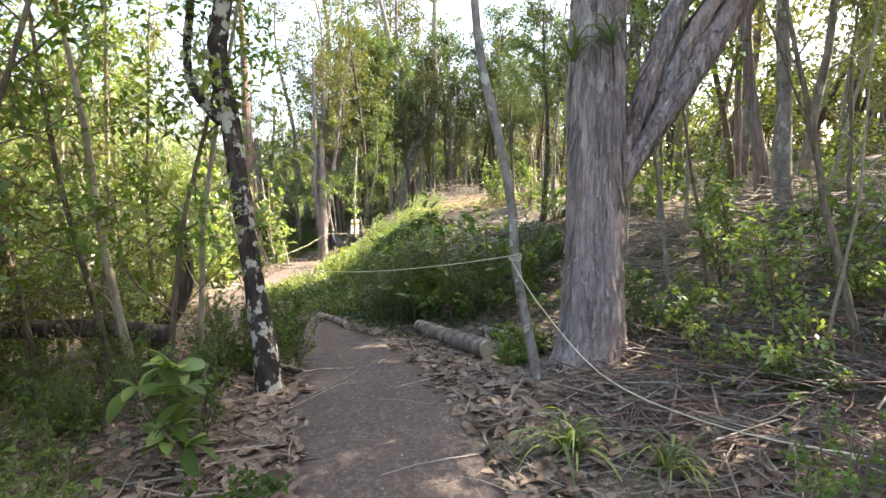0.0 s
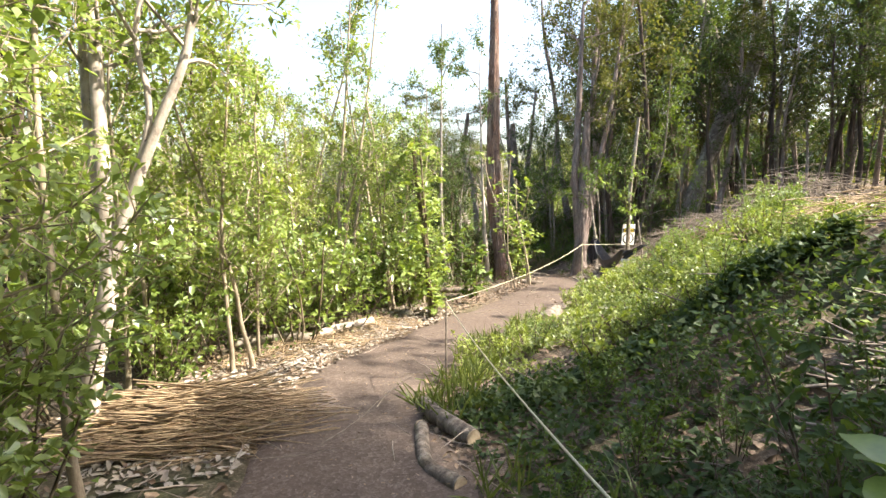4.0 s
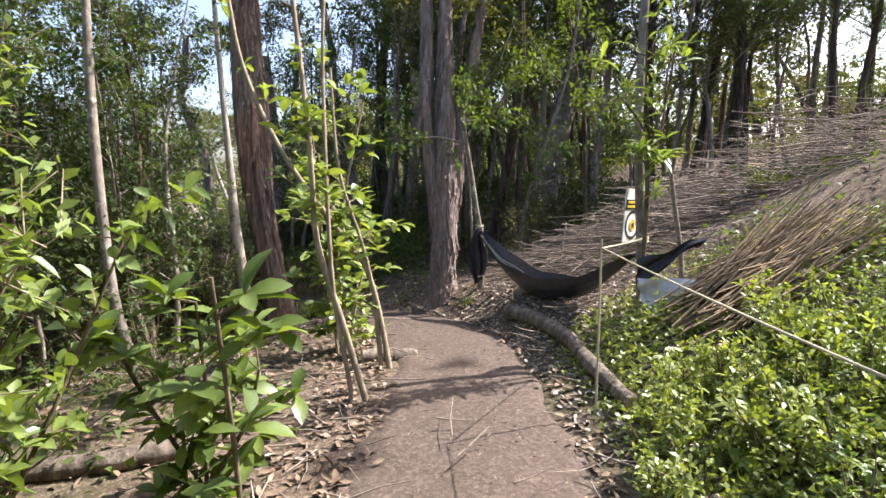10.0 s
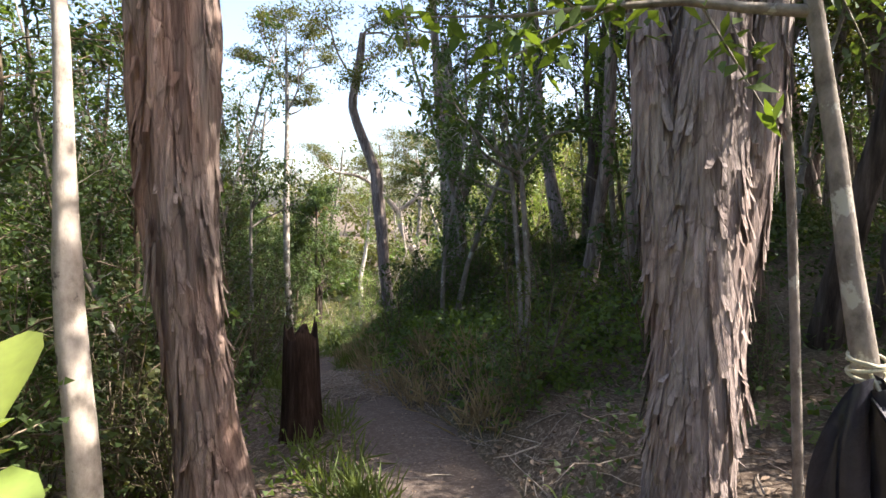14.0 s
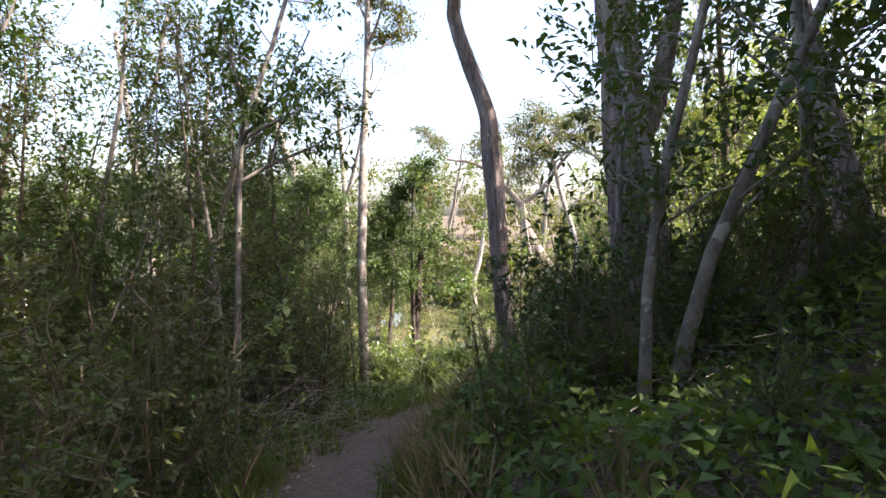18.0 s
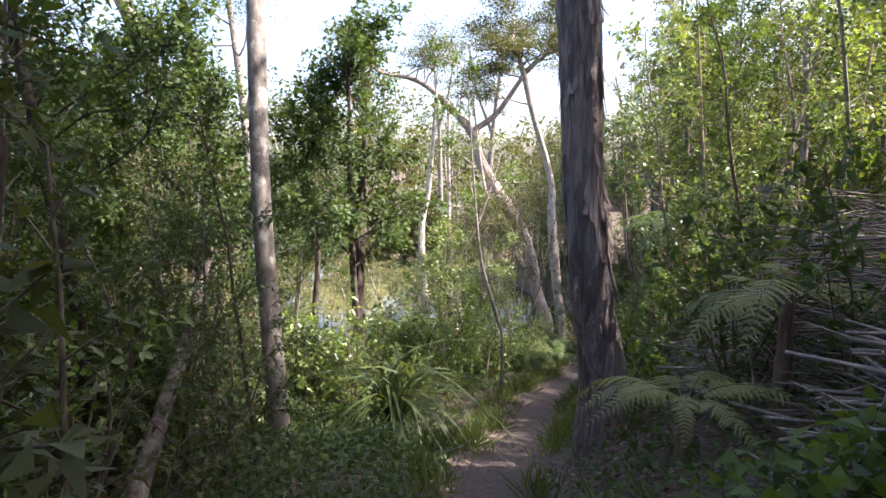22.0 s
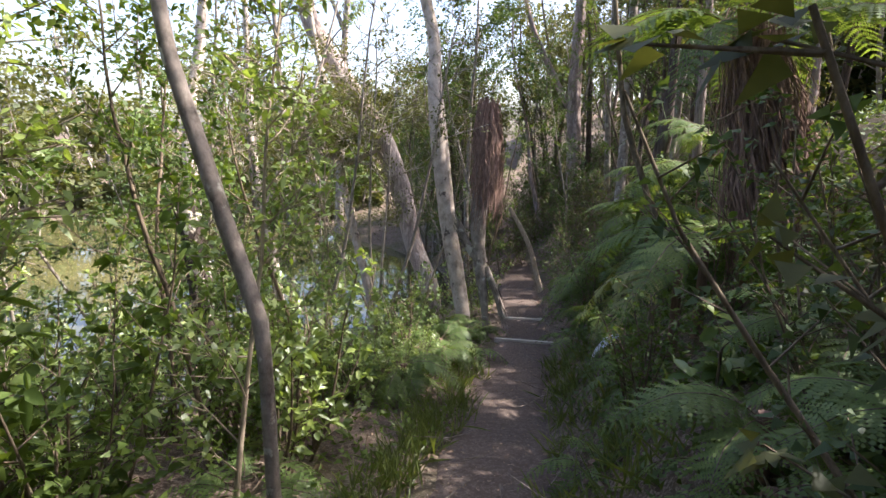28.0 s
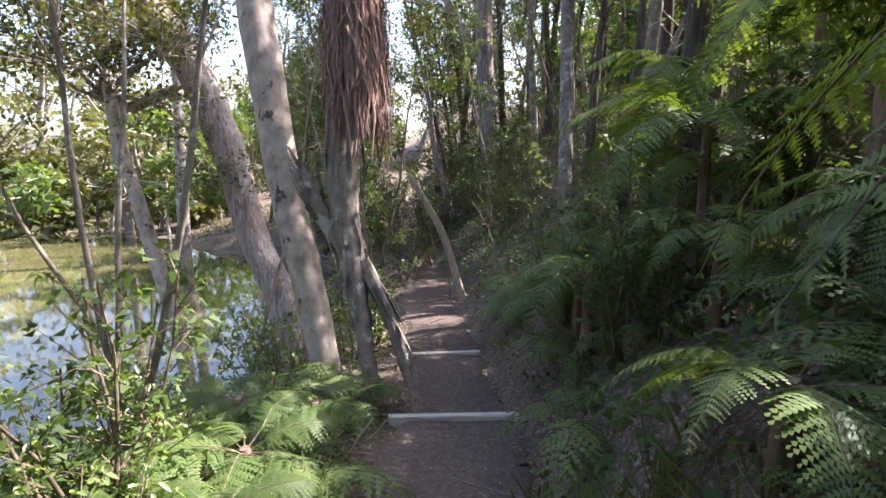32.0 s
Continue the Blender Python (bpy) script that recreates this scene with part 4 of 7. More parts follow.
old_tree("tall dark tree with flaking bark and a bent top", M_STRINGY, [[(-11.87, 29.78, -3.0, 0.2), (-11.91, 29.7, -2.55, 0.165), (-11.96, 29.6, -2.15, 0.15), (-12.03, 29.52, -1.3, 0.143), (-12.08, 29.48, -0.36, 0.147), (-12.15, 29.42, 0.5, 0.155), (-12.2, 29.36, 1.2, 0.135), (-12.4, 29.18, 1.92, 0.12), (-12.58, 29.02, 2.6, 0.11), (-12.6, 29.0, 3.0, 0.105), (-12.49, 29.07, 3.74, 0.095), (-12.4, 29.15, 4.6, 0.08)]], ridges=0.05, strips=170, sides=36, pads=(M_LEAF_OLIVE, 5, 1.9, 0.5, 240), seed=21)
old_tree("straight mottled grey pole-like trunk", M_GREYBARK, [[(-14.77, 29.02, -3.51, 0.098), (-14.9, 29.1, -2.64, 0.093), (-15.07, 29.22, -1.51, 0.087), (-15.21, 29.38, -0.16, 0.087), (-15.34, 29.55, 1.18, 0.076), (-15.45, 29.74, 2.53, 0.068), (-15.5, 29.8, 3.6, 0.055), (-15.55, 29.85, 4.8, 0.035)], [(-15.5, 29.8, 3.5, 0.03), (-15.9, 29.9, 4.1, 0.024), (-16.3, 29.95, 4.9, 0.016)], [(-15.47, 29.77, 3.0, 0.03), (-15.05, 29.75, 3.6, 0.022), (-14.75, 29.7, 4.5, 0.015)]], pads=(M_LEAF_OLIVE, 4, 1.3, 0.34, 170), seed=22)
old_tree("slim mottled grey stem", M_GREYBARK, [[(-11.69, 24.67, -2.29, 0.032), (-11.73, 24.72, -1.62, 0.032), (-11.78, 24.77, -0.96, 0.029), (-11.83, 24.83, -0.16, 0.024), (-11.85, 24.88, 0.38, 0.021)]], crown=DARKG, seed=23)
old_tree("leaning broken dead trunk, bleached grey", M_LOG, [[(-14.0, 27.2, -3.3, 0.07), (-14.25, 27.5, -3.05, 0.062), (-14.75, 28.08, -2.68, 0.055), (-15.15, 28.52, -2.38, 0.045), (-15.5, 28.9, -2.12, 0.035)]], name="dead_branch", category="dead wood", seed=24)
old_tree("bare pale trunk curving over", M_GREYBARK, [[(-20.7, 32.55, -5.2, 0.19), (-20.81, 32.46, -2.35, 0.16), (-20.93, 32.29, -0.72, 0.155), (-21.18, 31.93, 0.83, 0.15), (-21.42, 31.56, 2.06, 0.14), (-21.75, 31.1, 2.95, 0.125), (-22.3, 30.4, 3.7, 0.1)]], pads=(M_LEAF_OLIVE, 3, 1.6, 0.4, 170), seed=25)
old_tree("bushy tree with dark leaves and rusty top", M_DARKBARK, [[(-17.03, 32.98, -4.26, 0.094), (-17.13, 33.13, -3.13, 0.094), (-17.21, 33.37, -1.59, 0.083), (-17.23, 33.6, -0.26, 0.062), (-17.38, 33.65, 0.46, 0.042)]], seed=26)
old_tree("big pale trunk leaning out over the pond", M_STRINGY_PALE, [[(-17.44, 44.47, -7.15, 0.231), (-17.9, 44.6, -6.07, 0.212), (-18.28, 44.78, -4.84, 0.241), (-18.8, 44.92, -3.66, 0.241), (-19.49, 44.97, -2.72, 0.26), (-19.98, 45, -2.05, 0.25), (-20.69, 45.08, -0.92, 0.212), (-21.2, 45.21, 0.21, 0.173), (-22.84, 44.33, 2.0, 0.1), (-24.3, 43.3, 2.45, 0.06)], [(-21.15, 45.2, 0.1, 0.13), (-20.24, 45.76, 0.87, 0.11), (-19.2, 46.2, 2.4, 0.08), (-18.1, 46.6, 3.4, 0.05)], [(-19.16, 44.75, -4.04, 0.077), (-19.62, 44.61, -4.22, 0.067), (-20.09, 44.54, -4.03, 0.048)]], ridges=0.05, strips=90, sides=30, pads=(M_LEAF_OLIVE, 9, 2.4, 0.62, 330), seed=27)
old_tree("pale smooth trunk with dark scars leaning beside the track", M_PALE, [[(-15.84, 41.62, -6.9, 0.123), (-16.04, 41.77, -5.99, 0.137), (-16.24, 41.9, -5.16, 0.142), (-16.41, 42.06, -4.2, 0.152), (-16.52, 42.17, -3.57, 0.152), (-16.65, 42.32, -2.7, 0.127), (-16.78, 42.51, -1.64, 0.105), (-17.3, 42.1, 0.45, 0.095), (-17.6, 42.0, 1.65, 0.085), (-17.95, 41.85, 2.85, 0.06)]], ridges=0.03, sides=26, pads=(M_LEAF_OLIVE, 11, 2.3, 0.58, 330), seed=28)
old_tree("straight pale grey trunk among ferns", M_GREYBARK, [[(-13.29, 46.7, -6.19, 0.127), (-13.29, 46.88, -5.23, 0.117), (-13.27, 47.16, -3.79, 0.117), (-13.26, 47.43, -2.35, 0.117), (-13.28, 47.79, -0.43, 0.098)]], ridges=0.03, crown=OLIVE, seed=30)
old_tree("grey branching tree behind the ferns", M_STRINGY, [[(-14.69, 51.68, -5.4, 0.255), (-14.79, 52, -3.63, 0.24), (-14.89, 52.32, -1.86, 0.225), (-14.87, 52.72, 0.2, 0.195)], [(-14.97, 52.18, -2.6, 0.12), (-15.42, 52.27, -1.85, 0.12), (-15.88, 52.38, -0.96, 0.105), (-16.33, 52.5, -0.07, 0.09)]], crown=OLIVE, seed=31)
old_tree("thin leaning dead stem", M_PALESTEM, [[(-14.87, 45.62, -7.64, 0.069), (-15.09, 45.73, -6.91, 0.058), (-15.36, 45.84, -6.12, 0.058), (-15.85, 45.9, -5.27, 0.046)]], name="dead_branch", category="dead wood", seed=32)
old_tree("pale leaning broken trunk beside the track", M_GREYBARK, [[(-12.34, 31.95, -3.57, 0.032), (-12.43, 31.97, -3.25, 0.032), (-12.53, 32, -2.89, 0.032), (-12.63, 32.04, -2.49, 0.032), (-12.72, 32.06, -2.17, 0.029), (-12.82, 32.06, -1.96, 0.024)], [(-12.67, 32.04, -2.38, 0.011), (-12.79, 32.02, -2.25, 0.008), (-12.99, 31.96, -2.17, 0.005)]], ridges=0.06, sides=16, seed=33)
old_tree("dark dead trunk broken off short, blotched with lichen", M_LICHEN, [[(-17.32, 37.12, -5.77, 0.128), (-17.47, 37.26, -5.06, 0.128), (-17.61, 37.36, -4.52, 0.12), (-17.7, 37.4, -4.25, 0.094)]], ridges=0.08, sides=16, name="dead_tree", category="dead wood", seed=61)
old_tree("brown leaning trunk above the pond", M_GREYBARK, [[(-15.06, 34.96, -4.62, 0.033), (-15.13, 35, -4.37, 0.039), (-15.28, 35.03, -4, 0.041), (-15.44, 35.07, -3.6, 0.039), (-15.57, 35.1, -3.27, 0.036), (-15.66, 35.15, -2.94, 0.033), (-15.75, 35.21, -2.52, 0.026)]], crown=(M_LEAF_MID, 5, 1.0, 0.1, 0.045, 18), seed=34)
old_tree("pale mottled trunk at the pond edge", M_PALE, [[(-20.3, 40.36, -6.96, 0.135), (-20.47, 40.59, -5.72, 0.127), (-20.75, 40.84, -4.25, 0.12), (-20.86, 41.06, -3.15, 0.105), (-20.78, 41.24, -2.42, 0.097), (-20.77, 41.49, -1.32, 0.082)]], crown=(M_LEAF, 3, 1.2, 0.1, 0.045, 22), seed=36)
old_tree("slender pale trunk at the pond edge", M_PALE, [[(-19.58, 41.59, -7.03, 0.103), (-19.85, 41.79, -5.77, 0.094), (-20.19, 41.95, -4.68, 0.086), (-20.42, 42.17, -3.42, 0.077), (-20.57, 42.41, -2.17, 0.068)], [(-20, 41.88, -5.18, 0.051), (-19.8, 42.14, -4.26, 0.043), (-19.43, 42.42, -3.43, 0.034)]], crown=(M_LEAF, 3, 1.0, 0.1, 0.045, 18), seed=37)
old_tree("slender pale trunk at the pond edge", M_PALE, [[(-18.66, 43.82, -7.53, 0.096), (-19.16, 44.07, -5.86, 0.096), (-19.54, 44.25, -4.6, 0.086), (-19.81, 44.48, -3.24, 0.075), (-20.24, 44.65, -1.98, 0.064)]], crown=(M_LEAF_MID, 3, 1.0, 0.1, 0.045, 18), seed=38)
old_tree("thin leaning brown stem above the ferns", M_STEM, [[(-13.08, 38.84, -4.58, 0.032), (-13.2, 38.89, -4.23, 0.032), (-13.32, 38.93, -3.89, 0.032), (-13.47, 38.99, -3.47, 0.032), (-13.55, 39.05, -3.09, 0.028)]], crown=DARKG, seed=35)


for k, (px, py, ht, lx, ly) in enumerate(((-27.5, 30.5, 6.2, -1.6, -0.6), (-33.0, 34.5, 6.5, 1.0, 0.4), (-25.0, 37.5, 4.6, -1.2, 0.3), (-29.0, 24.5, 6.8, 0.8, -0.4), (-24.5, 53.0, 5.0, 1.0, 0.5), (-30.0, 58.0, 6.0, -1.0, 0.4))):
    gz = ground(px, py)
    old_tree("tall bare-stemmed tree with flat clumps of foliage", M_GREYBARK, [[(px, py, gz - 0.1, 0.2), (px + 0.25 * lx, py + 0.2 * ly, gz + 0.35 * (ht - gz), 0.17), (px + 0.5 * lx, py + 0.7 * ly, gz + 0.7 * (ht - gz), 0.13), (px + lx, py + ly, ht, 0.08)], [(px + 0.5 * lx, py + 0.7 * ly, gz + 0.68 * (ht - gz), 0.09), (px - 0.4 * lx, py + 0.3 * ly, gz + 0.85 * (ht - gz), 0.07), (px - 0.9 * lx, py, ht + 0.4, 0.05)]], sides=12, pads=(M_LEAF_OLIVE, 6, 2.6, 0.75, 110), seed=140 + k, group="tall trees beyond the pond")


# ---------------------------------------------------------------- broad-leaved shrubs, leaf by leaf
def leaf_mesh(seed, length, width, leaf):
    """One oval leaf along +x, folded along its midrib and curling down."""
    rng = np.random.default_rng(seed)
    t = np.array([0.0, 0.1, 0.35, 0.6, 0.82, 1.0])
    w = width * 0.5 * np.array([0.06, 0.3, 0.8, 1.0, 0.72, 0.0])
    x = length * t
    z = length * (0.12 * t - rng.uniform(0.2, 0.45) * t ** 2)
    b = Build()
    v = np.stack([np.stack([x, w, z + w * 0.3], 1), np.stack([x, 0 * w, z], 1), np.stack([x, -w, z + w * 0.3], 1)], 1).reshape(-1, 3)
    f = [[i * 3 + j, i * 3 + j + 3, i * 3 + j + 4, i * 3 + j + 1] for i in range(5) for j in range(2)]
    b.add(v, f)
    return b.mesh("leaf", leaf, True)


LEAVES_BRIGHT = [leaf_mesh(90 + i, 0.125 + 0.012 * i, 0.066 + 0.005 * i, (M_LEAF, M_LEAF_YEL, M_LEAF, M_LEAF)[i]) for i in range(4)]
LEAVES_DEEP = [leaf_mesh(95 + i, 0.15 + 0.015 * i, 0.07 + 0.005 * i, (M_LEAF_MID, M_LEAF, M_LEAF_MID)[i]) for i in range(3)]
LEAVES_LONG = [leaf_mesh(99 + i, 0.16 + 0.02 * i, 0.04, (M_LEAF, M_LEAF_MID, M_LEAF)[i]) for i in range(3)]


def leafy_shrub(label, bark, stems, stock, count, low=0.15, spread=0.12, rosette=6, seed=1, name="shrub", category="shrub", size=1.0):
    """Stems as lists of (x, y, z, radius); leaves sit in loose rosettes on short side twigs."""
    rng = np.random.default_rng(seed)
    x0, y0 = stems[0][0][:2]
    gz = ground(x0, y0)
    base = np.array([x0, y0, gz])
    ob = thing(name, label, category, pose(x0, y0, gz))
    KEEP.append((x0, y0, 0.3))
    lines = []
    for st in stems:
        p = refine([(st[0][0], st[0][1], min(st[0][2], ground(*st[0][:2])) - 0.08, st[0][3])] + list(st), 0.12)
        b = Build()
        tube(b, p[:, :3] - base, p[:, 3], 8, 0, 0.03, rng)
        lines.append(p[:, :3] - base)
        tips = []
        for i in range(max(1, count // (rosette * len(stems)))):
            k = int(len(p) * rng.uniform(low, 0.97))
            tw = curve_pts(p[k, :3] - base, (rng.normal(), rng.normal(), 0.6), spread * rng.uniform(0.6, 1.8), 3, rng, 0.25, 0.1)
            tube(b, tw, [0.005, 0.004, 0.003, 0.002], 4, 0, 0, rng, cap=False)
            tips.append(tw)
        part("stem", b.mesh("stem", bark, True), ob)
        for tw in tips:
            for j in range(rosette):
                q = tw[3] if j > 1 else tw[2]
                a = rng.uniform(0, 360)
                s = size * rng.uniform(0.65, 1.2)
                m = pose(*q, rng.normal(0, 15), rng.uniform(-55, 25), a) @ Matrix.Diagonal((s, s, s, 1))
                part("leaf", stock[int(rng.integers(len(stock)))], ob, m=m)
    return ob


leafy_shrub("tall sunlit shrub with big yellow-green leaves", M_STEM, [[(-5.33, 13.02, -1.11, 0.0389), (-5.43, 13.04, -0.83, 0.031), (-5.55, 13.1, -0.26, 0.0338), (-5.69, 13.21, 0.66, 0.0338), (-5.87, 13.28, 1.36, 0.031), (-5.98, 13.34, 1.93, 0.0281)], [(-5.42, 13, -1.17, 0.023), (-5.52, 13.09, -0.41, 0.0209), (-5.6, 13.18, 0.3, 0.0209), (-5.74, 13.28, 1.19, 0.018), (-5.84, 13.36, 1.86, 0.0158)], [(-5.46, 13, -1.08, 0.023), (-5.6, 13.12, -0.05, 0.023), (-5.78, 13.22, 0.83, 0.0209), (-5.93, 13.29, 1.51, 0.018)]], LEAVES_BRIGHT, 760, 0.1, 0.3, 8, 121)
leafy_shrub("slender stems with bunches of bright leaves", M_PALESTEM, [[(-5.1, 16.35, -1.21, 0.0248), (-5.28, 16.43, -0.62, 0.02232), (-5.46, 16.5, -0.07, 0.02232), (-5.52, 16.59, 0.63, 0.01984), (-5.65, 16.72, 1.69, 0.01736)], [(-5.22, 16.37, -1.09, 0.01736), (-5.34, 16.45, -0.43, 0.01488), (-5.4, 16.56, 0.44, 0.01488), (-5.43, 16.67, 1.22, 0.0124), (-5.42, 16.75, 1.85, 0.0124)]], LEAVES_BRIGHT, 90, 0.4, 0.2, 6, 122)
leafy_shrub("slender stems with bunches of bright leaves", M_PALESTEM, [[(-5.03, 17.16, -1.27, 0.02666), (-5.21, 17.27, -0.46, 0.02108), (-5.51, 17.32, -0.03, 0.02108), (-5.96, 17.39, 0.59, 0.02108), (-6.3, 17.48, 1.31, 0.01798), (-6.45, 17.57, 1.98, 0.01488)], [(-5.11, 17.17, -1.22, 0.02108), (-5.18, 17.25, -0.6, 0.01798), (-5.28, 17.3, -0.17, 0.01488), (-5.48, 17.38, 0.45, 0.01488), (-5.56, 17.49, 1.31, 0.01178)]], LEAVES_BRIGHT, 190, 0.3, 0.24, 6, 123)
leafy_shrub("rounded shrub of large glossy leaves", M_STEM, [[(-5.75, 15.3, -1.2, 0.012), (-5.7, 15.25, -0.7, 0.01), (-5.7, 15.2, -0.2, 0.007)], [(-5.75, 15.3, -1.2, 0.012), (-5.95, 15.2, -0.7, 0.01), (-6.05, 15.15, -0.4, 0.007)], [(-5.75, 15.3, -1.2, 0.012), (-5.5, 15.2, -0.8, 0.01), (-5.4, 15.15, -0.5, 0.007)]], LEAVES_DEEP, 260, 0.15, 0.18, 8, 124)
leafy_shrub("sunlit shrub with big yellow-green leaves over the track", M_PALESTEM, [[(-5.55, 17.75, -1.2, 0.02), (-5.6, 17.8, -0.4, 0.016), (-5.5, 17.9, 0.4, 0.012), (-5.35, 17.95, 1.1, 0.008)], [(-5.6, 17.7, -1.2, 0.016), (-5.75, 17.85, -0.3, 0.012), (-5.8, 18.0, 0.6, 0.008)], [(-5.5, 17.8, -1.2, 0.014), (-5.4, 17.95, -0.6, 0.01), (-5.3, 18.05, -0.1, 0.007)], [(-5.55, 17.75, -1.2, 0.014), (-5.65, 17.6, -0.7, 0.01), (-5.6, 17.5, -0.2, 0.007)]], LEAVES_BRIGHT, 640, 0.12, 0.24, 8, 125)
leafy_shrub("young tree with dark-green wide leaves", M_STEM, [[(-5.25, 14.55, -1.15, 0.012), (-5.27, 14.55, -0.6, 0.01), (-5.3, 14.5, 0.05, 0.007)]], LEAVES_DEEP, 50, 0.35, 0.14, 6, 126)
# crown of narrow leaves round the stem of the young tree with the sign
leafy_shrub("bunch of long shiny leaves on a side shoot", M_STEM, [[(-2.88, 17.3, 0.55, 0.012), (-2.95, 17.25, 1.1, 0.01), (-2.98, 17.22, 1.6, 0.008)], [(-2.88, 17.3, 0.55, 0.012), (-2.75, 17.3, 1.1, 0.01), (-2.7, 17.3, 1.75, 0.006)],
            [(-2.88, 17.3, 0.55, 0.01), (-3.1, 17.1, 0.9, 0.008), (-3.3, 17.0, 1.05, 0.006)]], LEAVES_LONG, 260, 0.45, 0.16, 7, 131, name="sapling_tree", category="tree", size=0.85)
leafy_shrub("small plant with wide glossy leaves beside the track", M_STEM, [[(-1.35, 2.68, 0.0, 0.01), (-1.3, 2.7, 0.3, 0.008), (-1.25, 2.7, 0.55, 0.006)], [(-1.35, 2.68, 0.0, 0.01), (-1.5, 2.55, 0.35, 0.006)], [(-1.4, 2.7, 0.0, 0.01), (-1.55, 2.8, 0.4, 0.006)]], LEAVES_DEEP, 70, 0.2, 0.1, 6, 132)
leafy_shrub("shrub with wide leaves on the shaded bank", M_STEM, [[(0.55, 6.15, 0.3, 0.012), (0.5, 6.0, 1.0, 0.008)], [(0.1, 6.2, 0.3, 0.012), (0.0, 6.05, 1.0, 0.008)], [(-0.35, 6.4, 0.2, 0.012), (-0.45, 6.3, 0.85, 0.008)], [(0.9, 6.1, 0.3, 0.012), (1.0, 6.0, 1.0, 0.008)]], LEAVES_DEEP, 260, 0.2, 0.26, 6, 133)
leafy_shrub("seedling with bright yellow-green leaves", M_STEM, [[(-12.15, 25.48, -2.7, 0.008), (-12.2, 25.5, -2.0, 0.006), (-12.18, 25.51, -1.5, 0.005)]], LEAVES_BRIGHT, 42, 0.5, 0.08, 7, 134)
leafy_shrub("seedling with wide leaves on the bank", M_STEM, [[(-12.95, 36.2, -5.3, 0.01), (-12.97, 36.1, -4.75, 0.008)], [(-12.8, 36.5, -5.2, 0.01), (-12.7, 36.4, -4.65, 0.008)], [(-12.7, 36.1, -5.2, 0.01), (-12.55, 35.9, -4.7, 0.008)]], LEAVES_DEEP + LEAVES_BRIGHT[:1], 170, 0.3, 0.15, 6, 135)


# ---------------------------------------------------------------- ferns
FROND_L = [frond_mesh(200 + i, 1.35 + 0.1 * i, M_FERN, 28, 0.5, 0.55 + 0.15 * i, 8) for i in range(3)]
FROND_S = [frond_mesh(210 + i, 0.62 + 0.1 * i, M_FERN, 18, 0.46, 0.5 + 0.15 * i, 5) for i in range(3)]
FROND_G = [frond_mesh(220 + i, 0.7 + 0.1 * i, M_FERN_GOLD, 24, 0.42, 0.45 + 0.1 * i, 10) for i in range(2)]
M_SILVERFERN = leaf_mat("silver_frond_underside", (0.42, 0.46, 0.5), (0.62, 0.66, 0.72), 0.1, 0.08, 0.5, (1, 1, 1))
FROND_SILVER = [frond_mesh(230, 0.45, M_SILVERFERN, 16, 0.5, 0.2, 6)]


def fern(x, y, stock, fronds, label, size=1.0, lift=0.0, seed=0, spread=360, face=0, tilt=0, group="ferns beside the track"):
    r = random.Random(seed)
    ob = thing("fern", label, "fern", pose(x, y, ground(x, y) + lift), group)
    b = Build()
    tube(b, np.array([(0, 0, -0.15 - lift), (0.01, 0, -lift * 0.5), (0, 0, 0.04)]), [0.05, 0.045, 0.03], 8, 0, 0.1, np.random.default_rng(seed))
    part("crown_base", b.mesh("crown_base", M_SKIRT), ob)
    for i in range(fronds):
        a = face + spread * (i + r.uniform(-0.3, 0.3)) / fronds
        s = size * r.uniform(0.75, 1.1)
        part("frond", stock[r.randrange(len(stock))], ob, m=pose(0, 0, 0, r.gauss(0, 10), r.uniform(-18, 14) + tilt, a) @ Matrix.Diagonal((s, s, s, 1)))
    return ob


def fern_bed(count, y0, y1, d0, d1, stock, fronds, label, size, lift, seed, clear=0.3):
    r = random.Random(seed)
    n = 0
    while n < count:
        x, y, _ = beside(r.uniform(y0, y1), r.uniform(d0, d1))
        if off_track(x, y) > clear and free(x, y):
            fern(x, y, stock, fronds, label, r.uniform(*size), r.uniform(*lift), seed * 100 + n)
            n += 1


fern_bed(13, 38.6, 44.5, 1.0, 3.4, FROND_L, 11, "large green fern with arching fronds on the bank", (0.55, 0.85), (0.15, 0.7), 1, 0.85)
fern_bed(9, 38.8, 43.8, 0.7, 1.6, FROND_L, 10, "large green fern with arching fronds on the bank", (0.45, 0.68), (0.25, 0.8), 7, 0.5)
fern_bed(24, 34, 44, 0.6, 2.6, FROND_S, 9, "small green fern at the edge of the track", (0.8, 1.2), (0.0, 0.1), 2, 0.22)
fern_bed(14, 37.5, 43, -2.6, -0.75, FROND_S, 9, "small green fern at the edge of the track", (0.8, 1.3), (0.0, 0.15), 3, 0.3)
fern_bed(9, 30, 36, -4.5, -1.0, FROND_S, 9, "green fern in the undergrowth", (0.9, 1.4), (0.0, 0.3), 4, 0.5)
fern_bed(6, 31, 36, 0.8, 2.4, FROND_S, 9, "green fern in the undergrowth", (0.9, 1.3), (0.0, 0.2), 5, 0.4)
fern_bed(5, 19.5, 22.5, 0.8, 2.5, FROND_S, 7, "small fern in the shade", (0.6, 0.9), (0.0, 0.0), 6, 0.4)
fern_bed(12, 38.3, 41.3, -2.4, -0.7, FROND_L, 9, "green fern with arching fronds above the pond", (0.4, 0.6), (0.1, 0.35), 8, 0.4)
for fx, fy, fs, fl in ((-13.0, 41.3, 0.85, 1.1), (-12.7, 42.6, 0.9, 1.3), (-12.5, 40.4, 0.9, 1.2), (-12.2, 41.6, 0.9, 1.5)):
    fern(fx, fy, FROND_L, 11, "tall green fern with wide fronds high on the bank", fs, fl, int(fy * 10))
